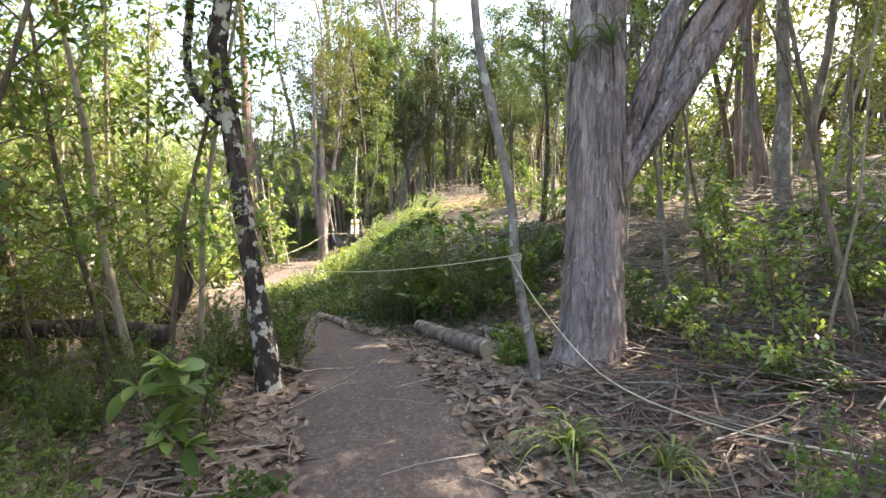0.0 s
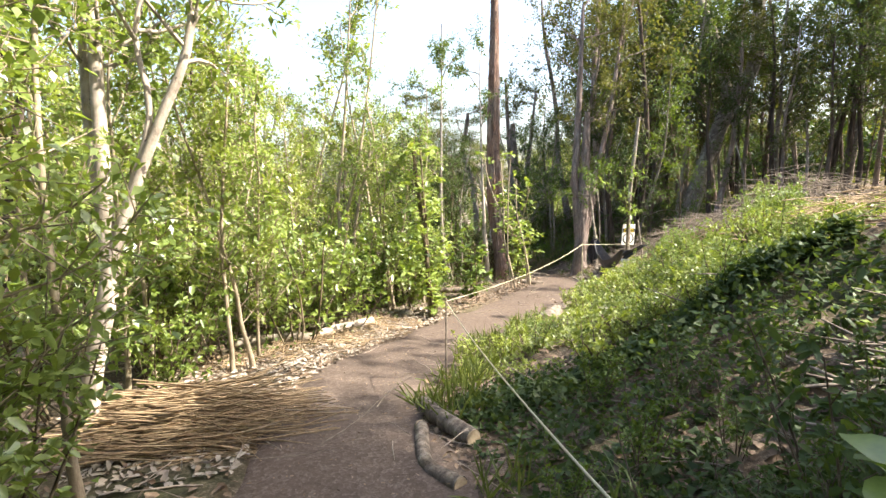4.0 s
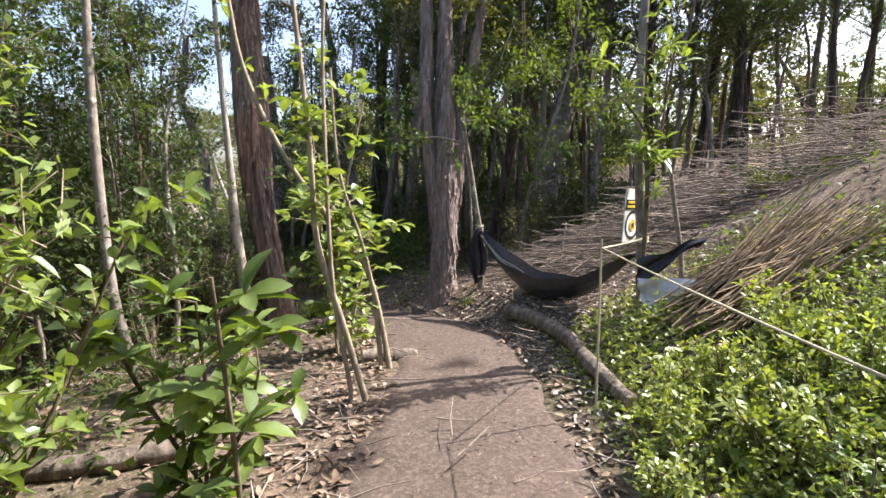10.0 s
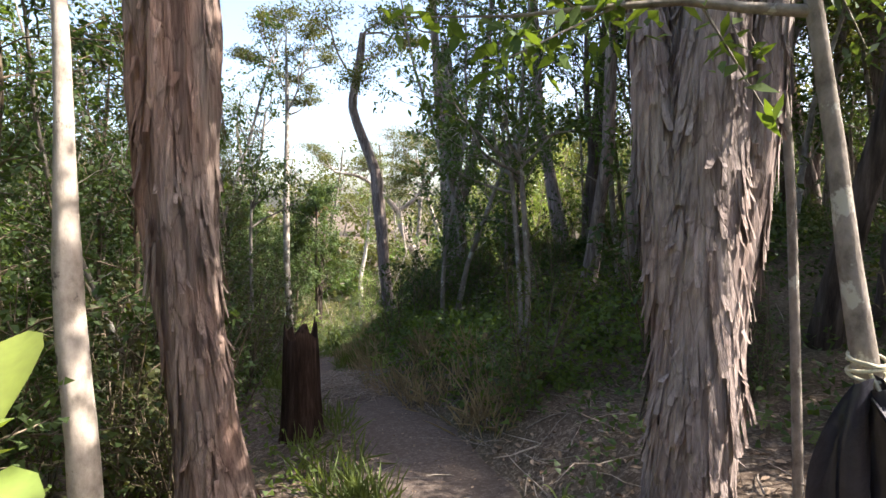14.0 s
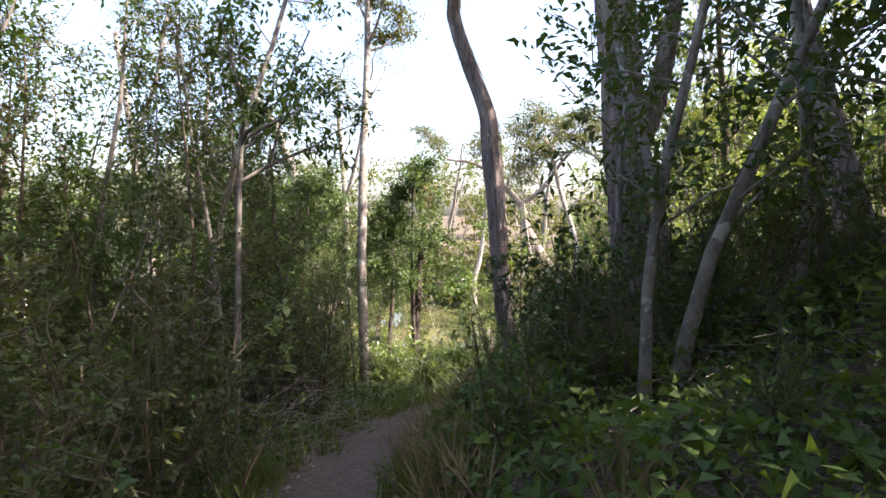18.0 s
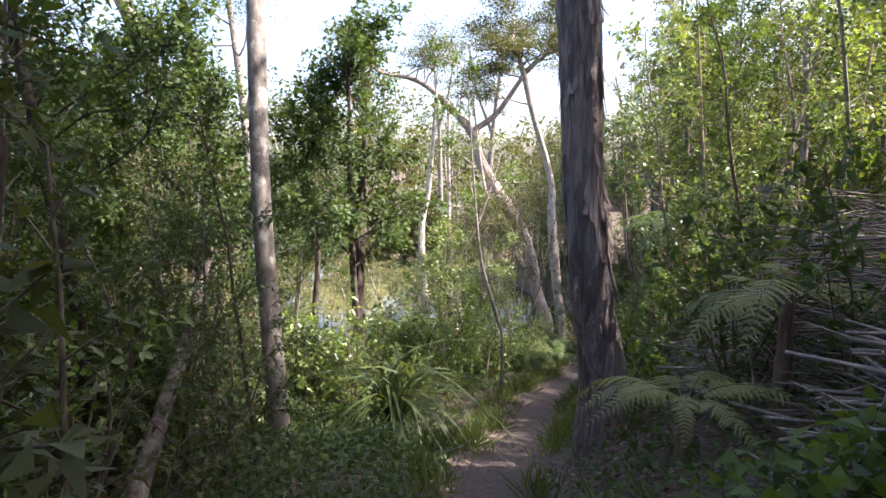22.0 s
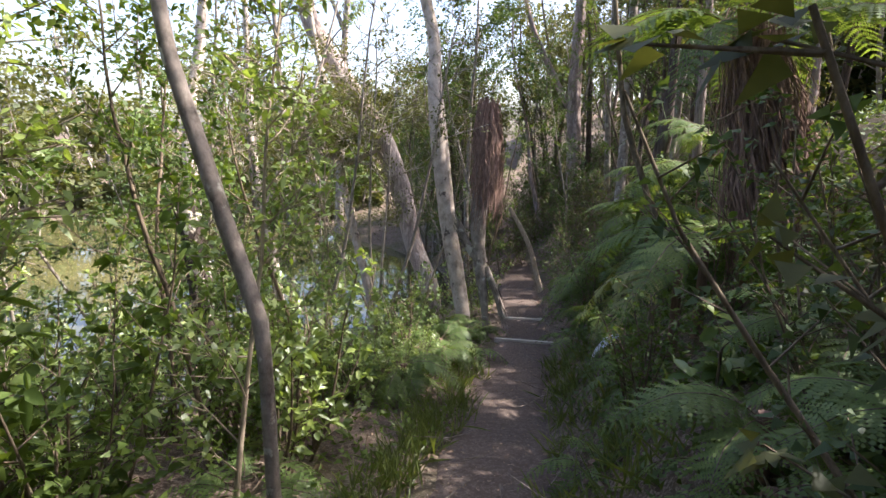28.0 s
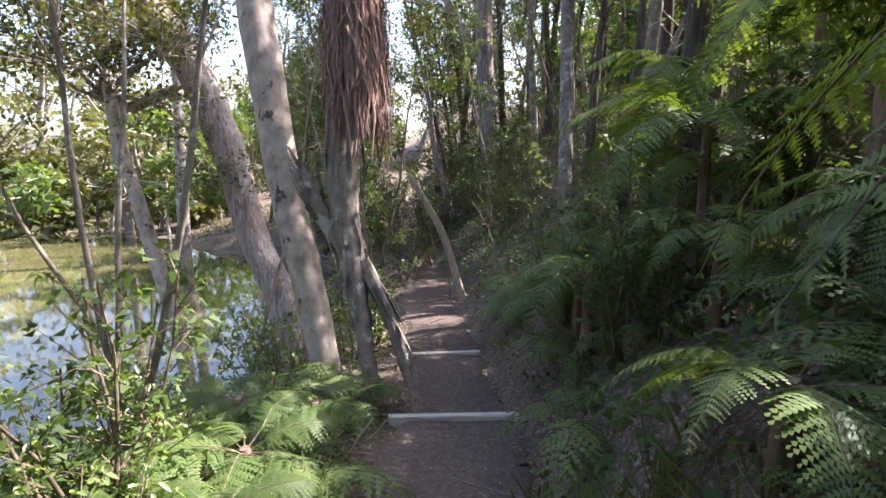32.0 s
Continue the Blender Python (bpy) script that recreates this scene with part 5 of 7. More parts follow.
for fx, fy, fs in ((-13.0, 35.15, 0.5), (-12.65, 34.7, 0.52), (-12.6, 35.6, 0.5)):
    fern(fx, fy, FROND_L, 9, "blue-green fern beside the track", fs, 0.25, int(fy * 100))
FROND_H = [frond_mesh(240, 1.45, M_FERN_GOLD, 30, 0.5, 0.6, 9)]
fern(-13.0, 37.75, FROND_H, 5, "bright fern fronds hanging low over the bank", 0.7, 0.75, 64, 110, 135, 16)
fern(-11.2, 28.75, FROND_G, 9, "fern with pale golden-green fronds beside the track", 1.0, 0.35, 61)
fern(-10.75, 29.2, FROND_G, 8, "fern with pale golden-green fronds beside the track", 1.1, 0.7, 62)
fern(-12.75, 38.15, FROND_L, 10, "large fern with bright fronds hanging over the bank", 1.0, 0.9, 63)
ob = thing("fern_frond", "turned silver-white fern frond hanging beside the track", "fern", pose(-13.36, 38.0, -5.4, 25, 35, 200))
part("frond", FROND_SILVER[0], ob)
ob = thing("fern_frond", "turned silver-white fern frond hanging beside the track", "fern", pose(-13.34, 38.08, -5.42, -20, 40, 165))
part("frond", FROND_SILVER[0], ob)


def skirted_fern(label, stems, top_fronds, skirt_from, skirt_len, skirt_r, seed, count=300):
    """A tree fern whose dead fronds hang round its trunk."""
    rng = np.random.default_rng(seed)
    x0, y0 = stems[0][0][:2]
    gz = ground(x0, y0)
    base = np.array([x0, y0, gz])
    ob = thing("tree_fern", label, "tree fern", pose(x0, y0, gz))
    KEEP.append((x0, y0, 0.4))
    for k, st in enumerate(stems):
        p = refine(([(st[0][0], st[0][1], gz - 0.15, st[0][3])] if k == 0 else []) + list(st), 0.1)
        b = Build()
        tube(b, p[:, :3] - base, p[:, 3], 18, 0, 0.04, rng, ridges=0.14)
        bark_strips(b, p[:, :3] - base, p[:, 3], 80, rng)
        part("trunk" if k == 0 else "limb", b.mesh("trunk", M_STRINGY_RED if top_fronds else M_GREYBARK, True), ob)
    top = np.array(stems[0][-1][:3]) - base
    b = Build()
    for _ in range(count):
        a, rr = rng.uniform(0, 2 * math.pi), skirt_r * math.sqrt(rng.uniform(0.15, 1))
        z0 = skirt_from - gz - rng.uniform(0, 0.55) * skirt_len
        ln = skirt_len * rng.uniform(0.3, 0.85)
        u = np.linspace(0, 1, 5)
        rad = rr * (0.55 + 0.6 * u - 0.25 * u ** 2)
        cx = np.interp(z0 - ln * u, [0, top[2]], [0, top[0]])
        cy = np.interp(z0 - ln * u, [0, top[2]], [0, top[1]])
        stray = rng.normal(0, 0.12 * skirt_r, 5) * (0.3 + u)
        pts = np.stack([cx + np.cos(a) * rad + stray, cy + np.sin(a) * rad + np.roll(stray, 2), z0 - ln * u], 1)
        w = rng.uniform(0.004, 0.016)
        side = np.array([-math.sin(a), math.cos(a), 0]) * (w * np.array([0.6, 1, 1, 0.8, 0.2]))[:, None]
        out = np.array([math.cos(a), math.sin(a), 0]) * (w * 0.5)
        v = np.concatenate([pts - side, pts + out, pts + side])
        b.add(v, [[i + 5 * j, i + 1 + 5 * j, i + 6 + 5 * j, i + 5 + 5 * j] for i in range(4) for j in range(2)])
    part("skirt", b.mesh("skirt", M_SKIRT), ob, "hanging dead brown fronds")
    for i in range(top_fronds):
        a = 360 * (i + rng.uniform(-0.3, 0.3)) / top_fronds
        s = rng.uniform(1.1, 1.5)
        part("frond", FROND_L[i % 3], ob, m=pose(*top, 0, rng.uniform(-25, 10), a) @ Matrix.Diagonal((s, s, s, 1)))
    return ob


skirted_fern("tree fern with a long hanging skirt of dead red-brown fronds", [[(-15.4, 41.3, -6.64, 0.054), (-15.47, 41.38, -6.16, 0.067), (-15.57, 41.48, -5.58, 0.098), (-15.61, 41.56, -5.1, 0.125), (-15.6, 41.71, -4.36, 0.134), (-15.58, 41.83, -3.7, 0.125), (-15.58, 41.93, -3.17, 0.107)], [(-15.9, 41.52, -5.14, 0.049), (-15.76, 41.49, -5.41, 0.058), (-15.61, 41.47, -5.63, 0.062)], [(-15.16, 41.37, -6.42, 0.04), (-15.29, 41.42, -6.07, 0.049), (-15.47, 41.46, -5.72, 0.058)]], 0, -2.95, 1.65, 0.3, 41, 800)
skirted_fern("dark tree fern wrapped in dead hanging fronds on the bank", [[(-12.1, 38.23, -5.49, 0.158), (-12.18, 38.37, -4.84, 0.178), (-12.29, 38.53, -4.07, 0.197), (-12.36, 38.7, -3.31, 0.197), (-12.41, 38.83, -2.73, 0.178)]], 11, -2.4, 2.6, 0.5, 42, 620)

# ---------------------------------------------------------------- strap-leaved clumps and grass
BLADES = [blade_mesh(240 + i, 0.75 + 0.12 * i, 0.02, M_GRASS, 0.5 + 0.2 * i) for i in range(4)]
BLADES_Y = [blade_mesh(250 + i, 0.5 + 0.1 * i, 0.02, (M_GRASS, M_LEAF_YEL)[i % 2], 0.2 + 0.25 * i) for i in range(3)]


def clump(x, y, stock, count, label, size=1.0, seed=0, steep=25, name="flax_clump", lift=0.0):
    r = random.Random(seed)
    ob = thing(name, label, "grass clump", pose(x, y, ground(x, y) - 0.03 + lift))
    for i in range(count):
        s = size * r.uniform(0.6, 1.15)
        part("blade", stock[r.randrange(len(stock))], ob, m=pose(r.gauss(0, 0.03), r.gauss(0, 0.03), 0, r.gauss(0, 12), -abs(r.gauss(0, steep)), r.uniform(0, 360)) @ Matrix.Diagonal((s, s * 1.2, s, 1)))
    KEEP.append((x, y, 0.3))


clump(-14.1, 30.0, BLADES, 90, "dense clump of long arching strap leaves", 1.75, 1, 34, lift=0.2)
KEEP.extend([(-14.1, 30.0, 0.8), (-13.6, 29.4, 0.5)])
clump(-8.45, 23.85, BLADES_Y, 34, "upright tuft of narrow yellow-green leaves", 1.15, 2, 45)
clump(0.72, 2.75, BLADES_Y, 40, "tuft of narrow strap leaves beside the track", 0.95, 3, 30)
clump(1.15, 2.55, BLADES_Y, 30, "tuft of narrow strap leaves beside the track", 0.8, 4, 30)
clump(-1.35, 7.5, BLADES, 36, "grassy tuft at the foot of the bank", 0.55, 5, 30)
clump(-4.3, 19.6, BLADES_Y, 22, "small upright tuft of yellow-green grass", 0.55, 6, 50)
clump(-7.3, 17.0, BLADES_Y, 26, "tuft of sunlit grass among litter", 0.6, 7, 45)
clump(-5.3, 21.0, BLADES_Y, 16, "small upright tuft of grass in the shade", 0.6, 8, 50)


clump(1.02, 4.28, BLADES, 30, "tuft of strap leaves growing high on a trunk", 0.75, 9, 35, "perching_plant", 2.45)
clump(1.3, 4.2, BLADES, 22, "tuft of strap leaves growing high on a trunk", 0.65, 10, 35, "perching_plant", 2.5)


def grass_patch(label, spots, mat, seed, length=0.3, width=0.008):
    """Many thin blades round the given spots, too many to count: (x, y, radius, blades)."""
    rng = np.random.default_rng(seed)
    b = Build()
    for cx, cy, r, n in spots:
        a, q = rng.uniform(0, 2 * math.pi, n), r * np.sqrt(rng.uniform(0, 1, n))
        x, y = cx + np.cos(a) * q, cy + np.sin(a) * q
        at = np.stack([x, y, land(x, y) - 0.01], 1)
        leaves(b, at, rng.normal(0, 0.45, (n, 3)) + np.array([0, 0, 1.0]), length, width * 2, rng, 0, droop=0.1)
    solid("grass", b.mesh("grass", mat), label, "grass", kind="stuff")


def verge(y0, y1, side, n, seed, reach=0.5):
    r = random.Random(seed)
    res = []
    for _ in range(n):
        y = r.uniform(y0, y1)
        x, yy, _ = beside(y, side * (float(half_width(y)) + r.uniform(0.02, reach)))
        res.append((x, yy, 0.16, 26))
    return res


grass_patch("green grass along the edges of the track", verge(20.5, 40, -1, 120, 1) + verge(24, 40, 1, 90, 2) + verge(6, 14, 1, 40, 3), M_GRASS, 71)
grass_patch("dry straw-coloured grass on the bank", verge(21.5, 26.5, 1, 60, 4, 0.9) + [(-9.9, 26.5, 0.6, 460), (-9.5, 26.9, 0.6, 420), (-10.25, 26.95, 0.35, 200)], M_STRAW, 72, 0.38)


# ---------------------------------------------------------------- ropes, hammock, sign, stakes
def rope(points, label, radius=0.0045, sag=0.0, knots=()):
    p = refine(points, 0.15) if len(points) > 2 else np.linspace(points[0], points[1], 24)
    if sag:
        u = np.linspace(0, 1, len(p))
        p[:, 2] -= sag * 4 * u * (1 - u)
    b = Build()
    rng = np.random.default_rng(5)
    tube(b, p, radius, 7, 0, 0.06, rng)
    ob = solid("rope", b.mesh("rope", M_ROPE, True), label, "rope", group="ropes along the track")
    for (x, y, z, r) in knots:
        k = Build()
        for i in range(3):
            a = np.linspace(0, 2 * math.pi, 18)
            ring = np.stack([x + np.cos(a) * r, y + np.sin(a) * r, z + 0.014 * (i - 1) + 0.012 * np.sin(a + i)], 1)
            tube(k, ring, radius, 6, 0, 0, rng, cap=False)
        part("knot", k.mesh("knot", M_ROPE, True), ob)
    return ob


rope([(0.52, 3.97, 0.93), (0.66, 3.75, 0.68), (0.98, 3.17, 0.32), (1.35, 2.57, 0.28), (1.76, 1.98, 0.4), (2.4, 1.1, 0.7), (3.4, -0.4, 1.2)], "pale rope sagging from a tree to the ground", knots=[(0.565, 4.06, 0.93, 0.045)])
rope([(0.5, 4.0, 0.94), (-3.34, 9.6, 0.09)], "pale rope strung along the edge of the track", sag=0.16)
rope([(-3.34, 9.6, 0.09), (-3.58, 16.1, -0.05)], "pale rope strung along the edge of the track", sag=0.1)
rope([(-3.58, 16.1, -0.05), (-3.2, 16.8, -0.1), (-2.9, 17.3, -0.12)], "pale rope tied to the hammock tree", knots=[(-2.88, 17.37, -0.13, 0.056)])


def stake(x, y, z, lean, label, r=0.022, mat=M_STICK):
    rng = np.random.default_rng(int(abs(x * 100)))
    g = ground(x, y)
    b = Build()
    p = np.array([(0, 0, -0.2), (lean[0] * 0.3, lean[1] * 0.3, (z - g) * 0.35), (lean[0] * 0.7, lean[1] * 0.7, (z - g) * 0.7), (lean[0], lean[1], z - g)])
    tube(b, p, [r, r * 0.95, r * 0.9, r * 0.75], 9, 0, 0.06, rng)
    solid("stake", b.mesh("stake", mat, True), label, "stake", pose(x, y, g))


stake(-3.34, 9.6, 0.12, (0.0, 0.0), "thin wooden stake holding the rope", 0.009)
stake(-3.57, 16.13, 0.0, (-0.01, 0.0), "thin pale stake with a loop of rope on top", 0.008, M_ROPE)
stake(-2.52, 17.3, 0.42, (-0.16, 0.02), "leaning dead stick stuck in the ground")
stake(2.3, 11.0, 1.9, (0.0, 0.0), "weathered post on the bank", 0.04)
stake(-3.05, 19.9, -0.2, (0.1, 0.1), "leaning dead stick stuck in the ground", 0.015)


def sheet(fn, nu, nv, mat, name):
    u, v = np.meshgrid(np.linspace(0, 1, nu), np.linspace(-1, 1, nv), indexing="ij")
    b = Build()
    i, j = np.meshgrid(np.arange(nu - 1), np.arange(nv - 1), indexing="ij")
    f = np.stack([i * nv + j, i * nv + j + 1, (i + 1) * nv + j + 1, (i + 1) * nv + j], -1).reshape(-1, 4)
    b.add(fn(u, v).reshape(-1, 3), f)
    return b.mesh(name, mat, True)


def hammock():
    rng = np.random.default_rng(9)
    A, B = np.array([-4.12, 19.9, -0.32]), np.array([-2.96, 17.32, -0.26])
    along = (B - A) / np.linalg.norm(B - A)
    across = np.array([along[1], -along[0], 0.0])
    ob = thing("hammock", "black plastic-sheet hammock slung between two young trees", "hammock", pose(0, 0, 0))

    def belly(u, v):
        s = np.sin(math.pi * np.clip(u, 0, 1)) ** 0.7
        hw = 0.03 + 0.17 * s
        p = A + (B - A) * u[..., None]
        z = -0.62 * 4 * u * (1 - u) * (0.9 + 0.2 * u) + 0.25 * s * np.abs(v) ** 1.7 + 0.012 * np.sin(u * 23 + v * 5) * s + 0.01 * np.sin(v * 17 + u * 9)
        return p + across * (v * hw * (1 - 0.25 * v ** 2))[..., None] + np.array([0, 0, 1.0]) * z[..., None]

    part("sling", sheet(belly, 48, 17, M_TARP, "sling"), ob)

    def end_a(u, v):
        w = 0.05 + 0.1 * np.sin(math.pi * np.minimum(u * 1.1, 1)) ** 0.8
        x = A[0] - 0.02 + across[0] * v * w + 0.02 * np.sin(v * 9 + u * 4)
        y = A[1] - 0.04 + across[1] * v * w + 0.03 * np.cos(v * 7 + u * 3)
        return np.stack([x, y, A[2] + 0.03 - 0.72 * u + 0.02 * np.sin(v * 6)], -1)

    part("flap", sheet(end_a, 16, 13, M_TARP, "flap"), ob)

    def end_b(u, v):
        x = -2.95 + 0.5 * u
        y = 17.25 - 0.12 * u + 0.03 * np.sin(v * 4 + u * 6)
        z = -0.3 + 0.22 * u - (0.2 * (1 - u) + 0.03) * (v + 1) * 0.5 + 0.015 * np.sin(u * 11)
        return np.stack([x + 0 * v, y, z], -1)

    part("flap", sheet(end_b, 14, 9, M_TARP, "flap"), ob)

    def silver(u, v):
        w = (v + 1) * 0.5
        x = -2.98 + 0.42 * u + 0.05 * w + 0.015 * np.sin(v * 5)
        y = 17.2 - 0.14 * u + 0.035 * np.sin(u * 7 + v * 3) - 0.06 * w
        z = -0.44 + 0.02 * u - w * 0.3 * np.sin(math.pi * np.clip(u * 0.85 + 0.15, 0, 1)) ** 0.7
        return np.stack([x, y, z], -1)

    part("lining", sheet(silver, 14, 11, M_SILVER, "lining"), ob, "pale grey underside of the sheet")

    def trim(u, v):
        p = belly(u * 0.42 + 0.06, 0 * v + 0.97)
        return p + np.array([0, 0, 1.0]) * (0.012 + 0.022 * v * np.sin(math.pi * u) ** 0.5)[..., None]

    part("edge", sheet(trim, 30, 3, M_SILVER, "edge"), ob, "pale turned-over edge")
    k = Build()
    for i in range(4):
        a = np.linspace(0, 2 * math.pi, 18)
        tube(k, np.stack([-4.13 + np.cos(a) * 0.05, 19.94 + np.sin(a) * 0.05, -0.28 + 0.016 * i + 0.012 * np.sin(a + i * 2)], 1), 0.006, 6, 0, 0, rng, cap=False)
    tube(k, np.array([(-4.13, 19.9, -0.27), (-4.09, 19.85, -0.36), (-4.07, 19.8, -0.5)]), 0.006, 6, 0, 0, rng)
    part("rope", k.mesh("rope", M_ROPE, True), ob, "yellow-white rope lashing")


def box(b, x0, x1, y0, y1, z0, z1, mat=0, bevel=0.0):
    bm = bmesh.new()
    bmesh.ops.create_cube(bm, size=1, matrix=Matrix.Translation(((x0 + x1) / 2, (y0 + y1) / 2, (z0 + z1) / 2)) @ Matrix.Diagonal((x1 - x0, y1 - y0, z1 - z0, 1)))
    if bevel:
        bmesh.ops.bevel(bm, geom=bm.edges[:], offset=bevel, segments=2, affect="EDGES")
    bm.verts.ensure_lookup_table()
    v = np.array([p.co for p in bm.verts])
    for f in bm.faces:
        b.add(v[[p.index for p in f.verts]], [list(range(len(f.verts)))], mat)
    bm.free()


def sign_board():
    ob = thing("sign", "tall white plastic sign with black and yellow print on a tree", "sign", pose(-2.9, 17.575, 0.06, 2, 1.5, 48))
    b = Build()
    box(b, -0.17, 0.17, -0.004, 0.004, -0.235, 0.235, 0, 0.002)
    part("board", b.mesh("board", M_SIGN), ob)
    b = Build()
    box(b, -0.158, 0.158, -0.0085, -0.0045, 0.055, 0.14, 0)
    part("print", b.mesh("print", M_SIGN_BLACK), ob, "black printed panel")
    for z0, z1, w in ((0.107, 0.128, 0.13), (0.067, 0.089, 0.14)):
        for k in range(5):
            b = Build()
            x = -w + 2 * w * k / 5
            box(b, x, x + 2 * w / 5 - 0.012, -0.0125, -0.009, z0, z1, 0)
            part("letter_bar", b.mesh("letter_bar", M_SIGN_YELLOW), ob)
    for r0, r1, mat, dy in ((0.12, 0.095, M_SIGN_BLACK, -0.0065), (0.045, 0.0, M_SIGN_YELLOW, -0.0105), (0.018, 0.0, M_SIGN_BLACK, -0.0145)):
        b = Build()
        a = np.linspace(0, 2 * math.pi, 32, endpoint=False)
        o = np.stack([np.cos(a) * r0 * 1.25, np.full(32, dy), -0.085 + np.sin(a) * r0 * 1.1], 1)
        n = np.stack([np.cos(a) * r1 * 1.25, np.full(32, dy), -0.085 + np.sin(a) * r1 * 1.1], 1)
        b.add(np.vstack([o, n]), [[k, (k + 1) % 32, 32 + (k + 1) % 32, 32 + k] for k in range(32)])
        part("print", b.mesh("print", mat), ob)
    for z in (0.21, -0.21):
        b = Build()
        tube(b, np.array([(0.03, 0.02, z), (0.03, -0.012, z)]), 0.006, 8)
        part("screw", b.mesh("screw", M_STICK), ob)


hammock()
sign_board()


# ---------------------------------------------------------------- timber steps
def timber_step(y, width):
    k = int(np.abs(LINE[:, 1] - y).argmin()) - 1
    x, yy, z = LINE[k]
    ang = math.degrees(math.atan2(RIGHT[k, 1], RIGHT[k, 0]))
    ob = thing("timber_step", "weathered timber riser board across the track", "step", pose(x, yy, z, 0, 0, ang), "timber steps")
    b = Build()
    box(b, -width / 2, width / 2, -0.03, 0.03, -0.2, 0.045, 0, 0.006)
    part("board", b.mesh("board", M_BOARD), ob)
    for sx in (-1, 1):
        b = Build()
        box(b, sx * (width / 2 - 0.12) - 0.025, sx * (width / 2 - 0.12) + 0.025, 0.032, 0.078, -0.45, 0.02, 0, 0.005)
        part("peg", b.mesh("peg", M_BOARD), ob)


timber_step(41.0, 0.92)
timber_step(42.9, 0.8)


# ---------------------------------------------------------------- logs, dead wood, brush heaps
def log(points, label, bark=M_LOG, seed=1, name="log"):
    rng = np.random.default_rng(seed)
    p = refine(points, 0.1)
    b = Build()
    base = np.array(points[0][:3])
    tube(b, p[:, :3] - base, p[:, 3], 16, 0, 0.03, rng, cap=False, ridges=0.07)
    ob = solid(name, b.mesh(name, bark, True), label, "log", pose(*base))
    for e, q in ((0, 1), (-1, -2)):
        c = Build()
        d = p[e, :3] - p[q, :3]
        d /= np.linalg.norm(d)
        tube(c, np.array([p[e, :3] - base - d * 0.03, p[e, :3] - base + d * 0.004]), p[e, 3] * 0.97, 14, 0, 0.03, rng)
        part("cut_end", c.mesh("cut_end", M_CUT), ob, "pale sawn end")
    return ob


def on_ground(pts):
    return [(x, y, ground(x, y) + r * 0.8, r) for x, y, r in pts]


log(on_ground([(-0.26, 5.95, 0.075), (0.05, 5.35, 0.085), (0.42, 4.7, 0.09)]), "short weathered log lying beside the track", seed=1)
log(on_ground([(0.45, 5.6, 0.05), (0.7, 5.0, 0.06), (0.75, 4.75, 0.06)]), "broken piece of weathered wood", seed=2)
log(on_ground([(-1.75, 7.35, 0.04), (-1.45, 6.9, 0.045), (-1.2, 6.5, 0.045)]), "thin weathered log along the track edge", seed=3)
log(on_ground([(-3.1, 8.75, 0.05), (-2.75, 8.35, 0.06), (-2.35, 8.1, 0.055)]), "pale weathered log at the bend of the track", seed=4)
log(on_ground([(-2.8, 8.2, 0.05), (-2.5, 7.75, 0.05), (-2.2, 7.6, 0.05)]), "pale weathered log at the bend of the track", seed=5)
log(on_ground([(-3.3, 12.75, 0.14), (-3.38, 13.2, 0.14), (-3.42, 13.7, 0.13)]), "thick pale log with a sawn end edging the track", seed=6)
log(on_ground([(-3.45, 13.75, 0.09), (-3.5, 14.3, 0.085), (-3.38, 14.95, 0.07)]), "curved grey log edging the track", seed=7)
log(on_ground([(-3.3, 11.2, 0.05), (-3.35, 11.8, 0.055), (-3.42, 12.35, 0.05)]), "thin pale log edging the track", seed=8)
log(on_ground([(-3.85, 18.6, 0.08), (-3.65, 18.0, 0.075), (-3.5, 17.3, 0.065), (-3.45, 16.7, 0.06), (-3.38, 16.0, 0.05)]), "long crooked log edging the track", seed=9)
log(on_ground([(-3.75, 18.9, 0.06), (-3.5, 18.75, 0.07), (-3.3, 18.5, 0.07)]), "broken stump of grey wood", seed=10)
log(on_ground([(-6.9, 10.1, 0.07), (-6.4, 10.6, 0.075), (-6.1, 10.8, 0.07)]), "bleached pale log among litter", M_PALE, seed=11)
log(on_ground([(-6.3, 11.1, 0.07), (-6.15, 11.5, 0.08), (-5.95, 12.0, 0.07)]), "bleached pale log among litter", M_PALE, seed=12)
log(on_ground([(-5.3, 17.35, 0.06), (-5.0, 17.45, 0.06), (-4.85, 17.55, 0.05)]), "short log end beside the track", seed=13)
log(on_ground([(-7.0, 15.4, 0.06), (-6.3, 15.6, 0.06), (-5.9, 15.9, 0.055)]), "pale dead branch on the ground", seed=14)
log([(-2.2, 4.3, 0.25, 0.07), (-3.0, 4.4, 0.28, 0.08), (-4.2, 4.6, 0.2, 0.08)], "mossy fallen log under the shrubs", M_DARKBARK, seed=15)
log([(-9.9, 27.6, -1.75, 0.04), (-9.6, 28.2, -1.55, 0.045), (-9.3, 28.7, -1.2, 0.05)], "grey dead limb leaning on a root tangle", seed=16)
log([(-11.1, 30.9, -2.7, 0.06), (-10.8, 31.6, -2.35, 0.065), (-10.3, 32.5, -1.9, 0.06)], "pale fallen branch across the bank", M_PALE, seed=17)
log([(-11.4, 32.4, -2.9, 0.05), (-10.9, 32.9, -2.5, 0.055), (-10.4, 33.6, -2.0, 0.05)], "pale fallen branch across the bank", M_PALE, seed=18)
log([(-10.0, 28.0, -2.1, 0.05), (-9.3, 27.7, -1.75, 0.06), (-8.4, 27.3, -1.4, 0.05)], "pale fallen branch on the bank", M_LOG, seed=19)


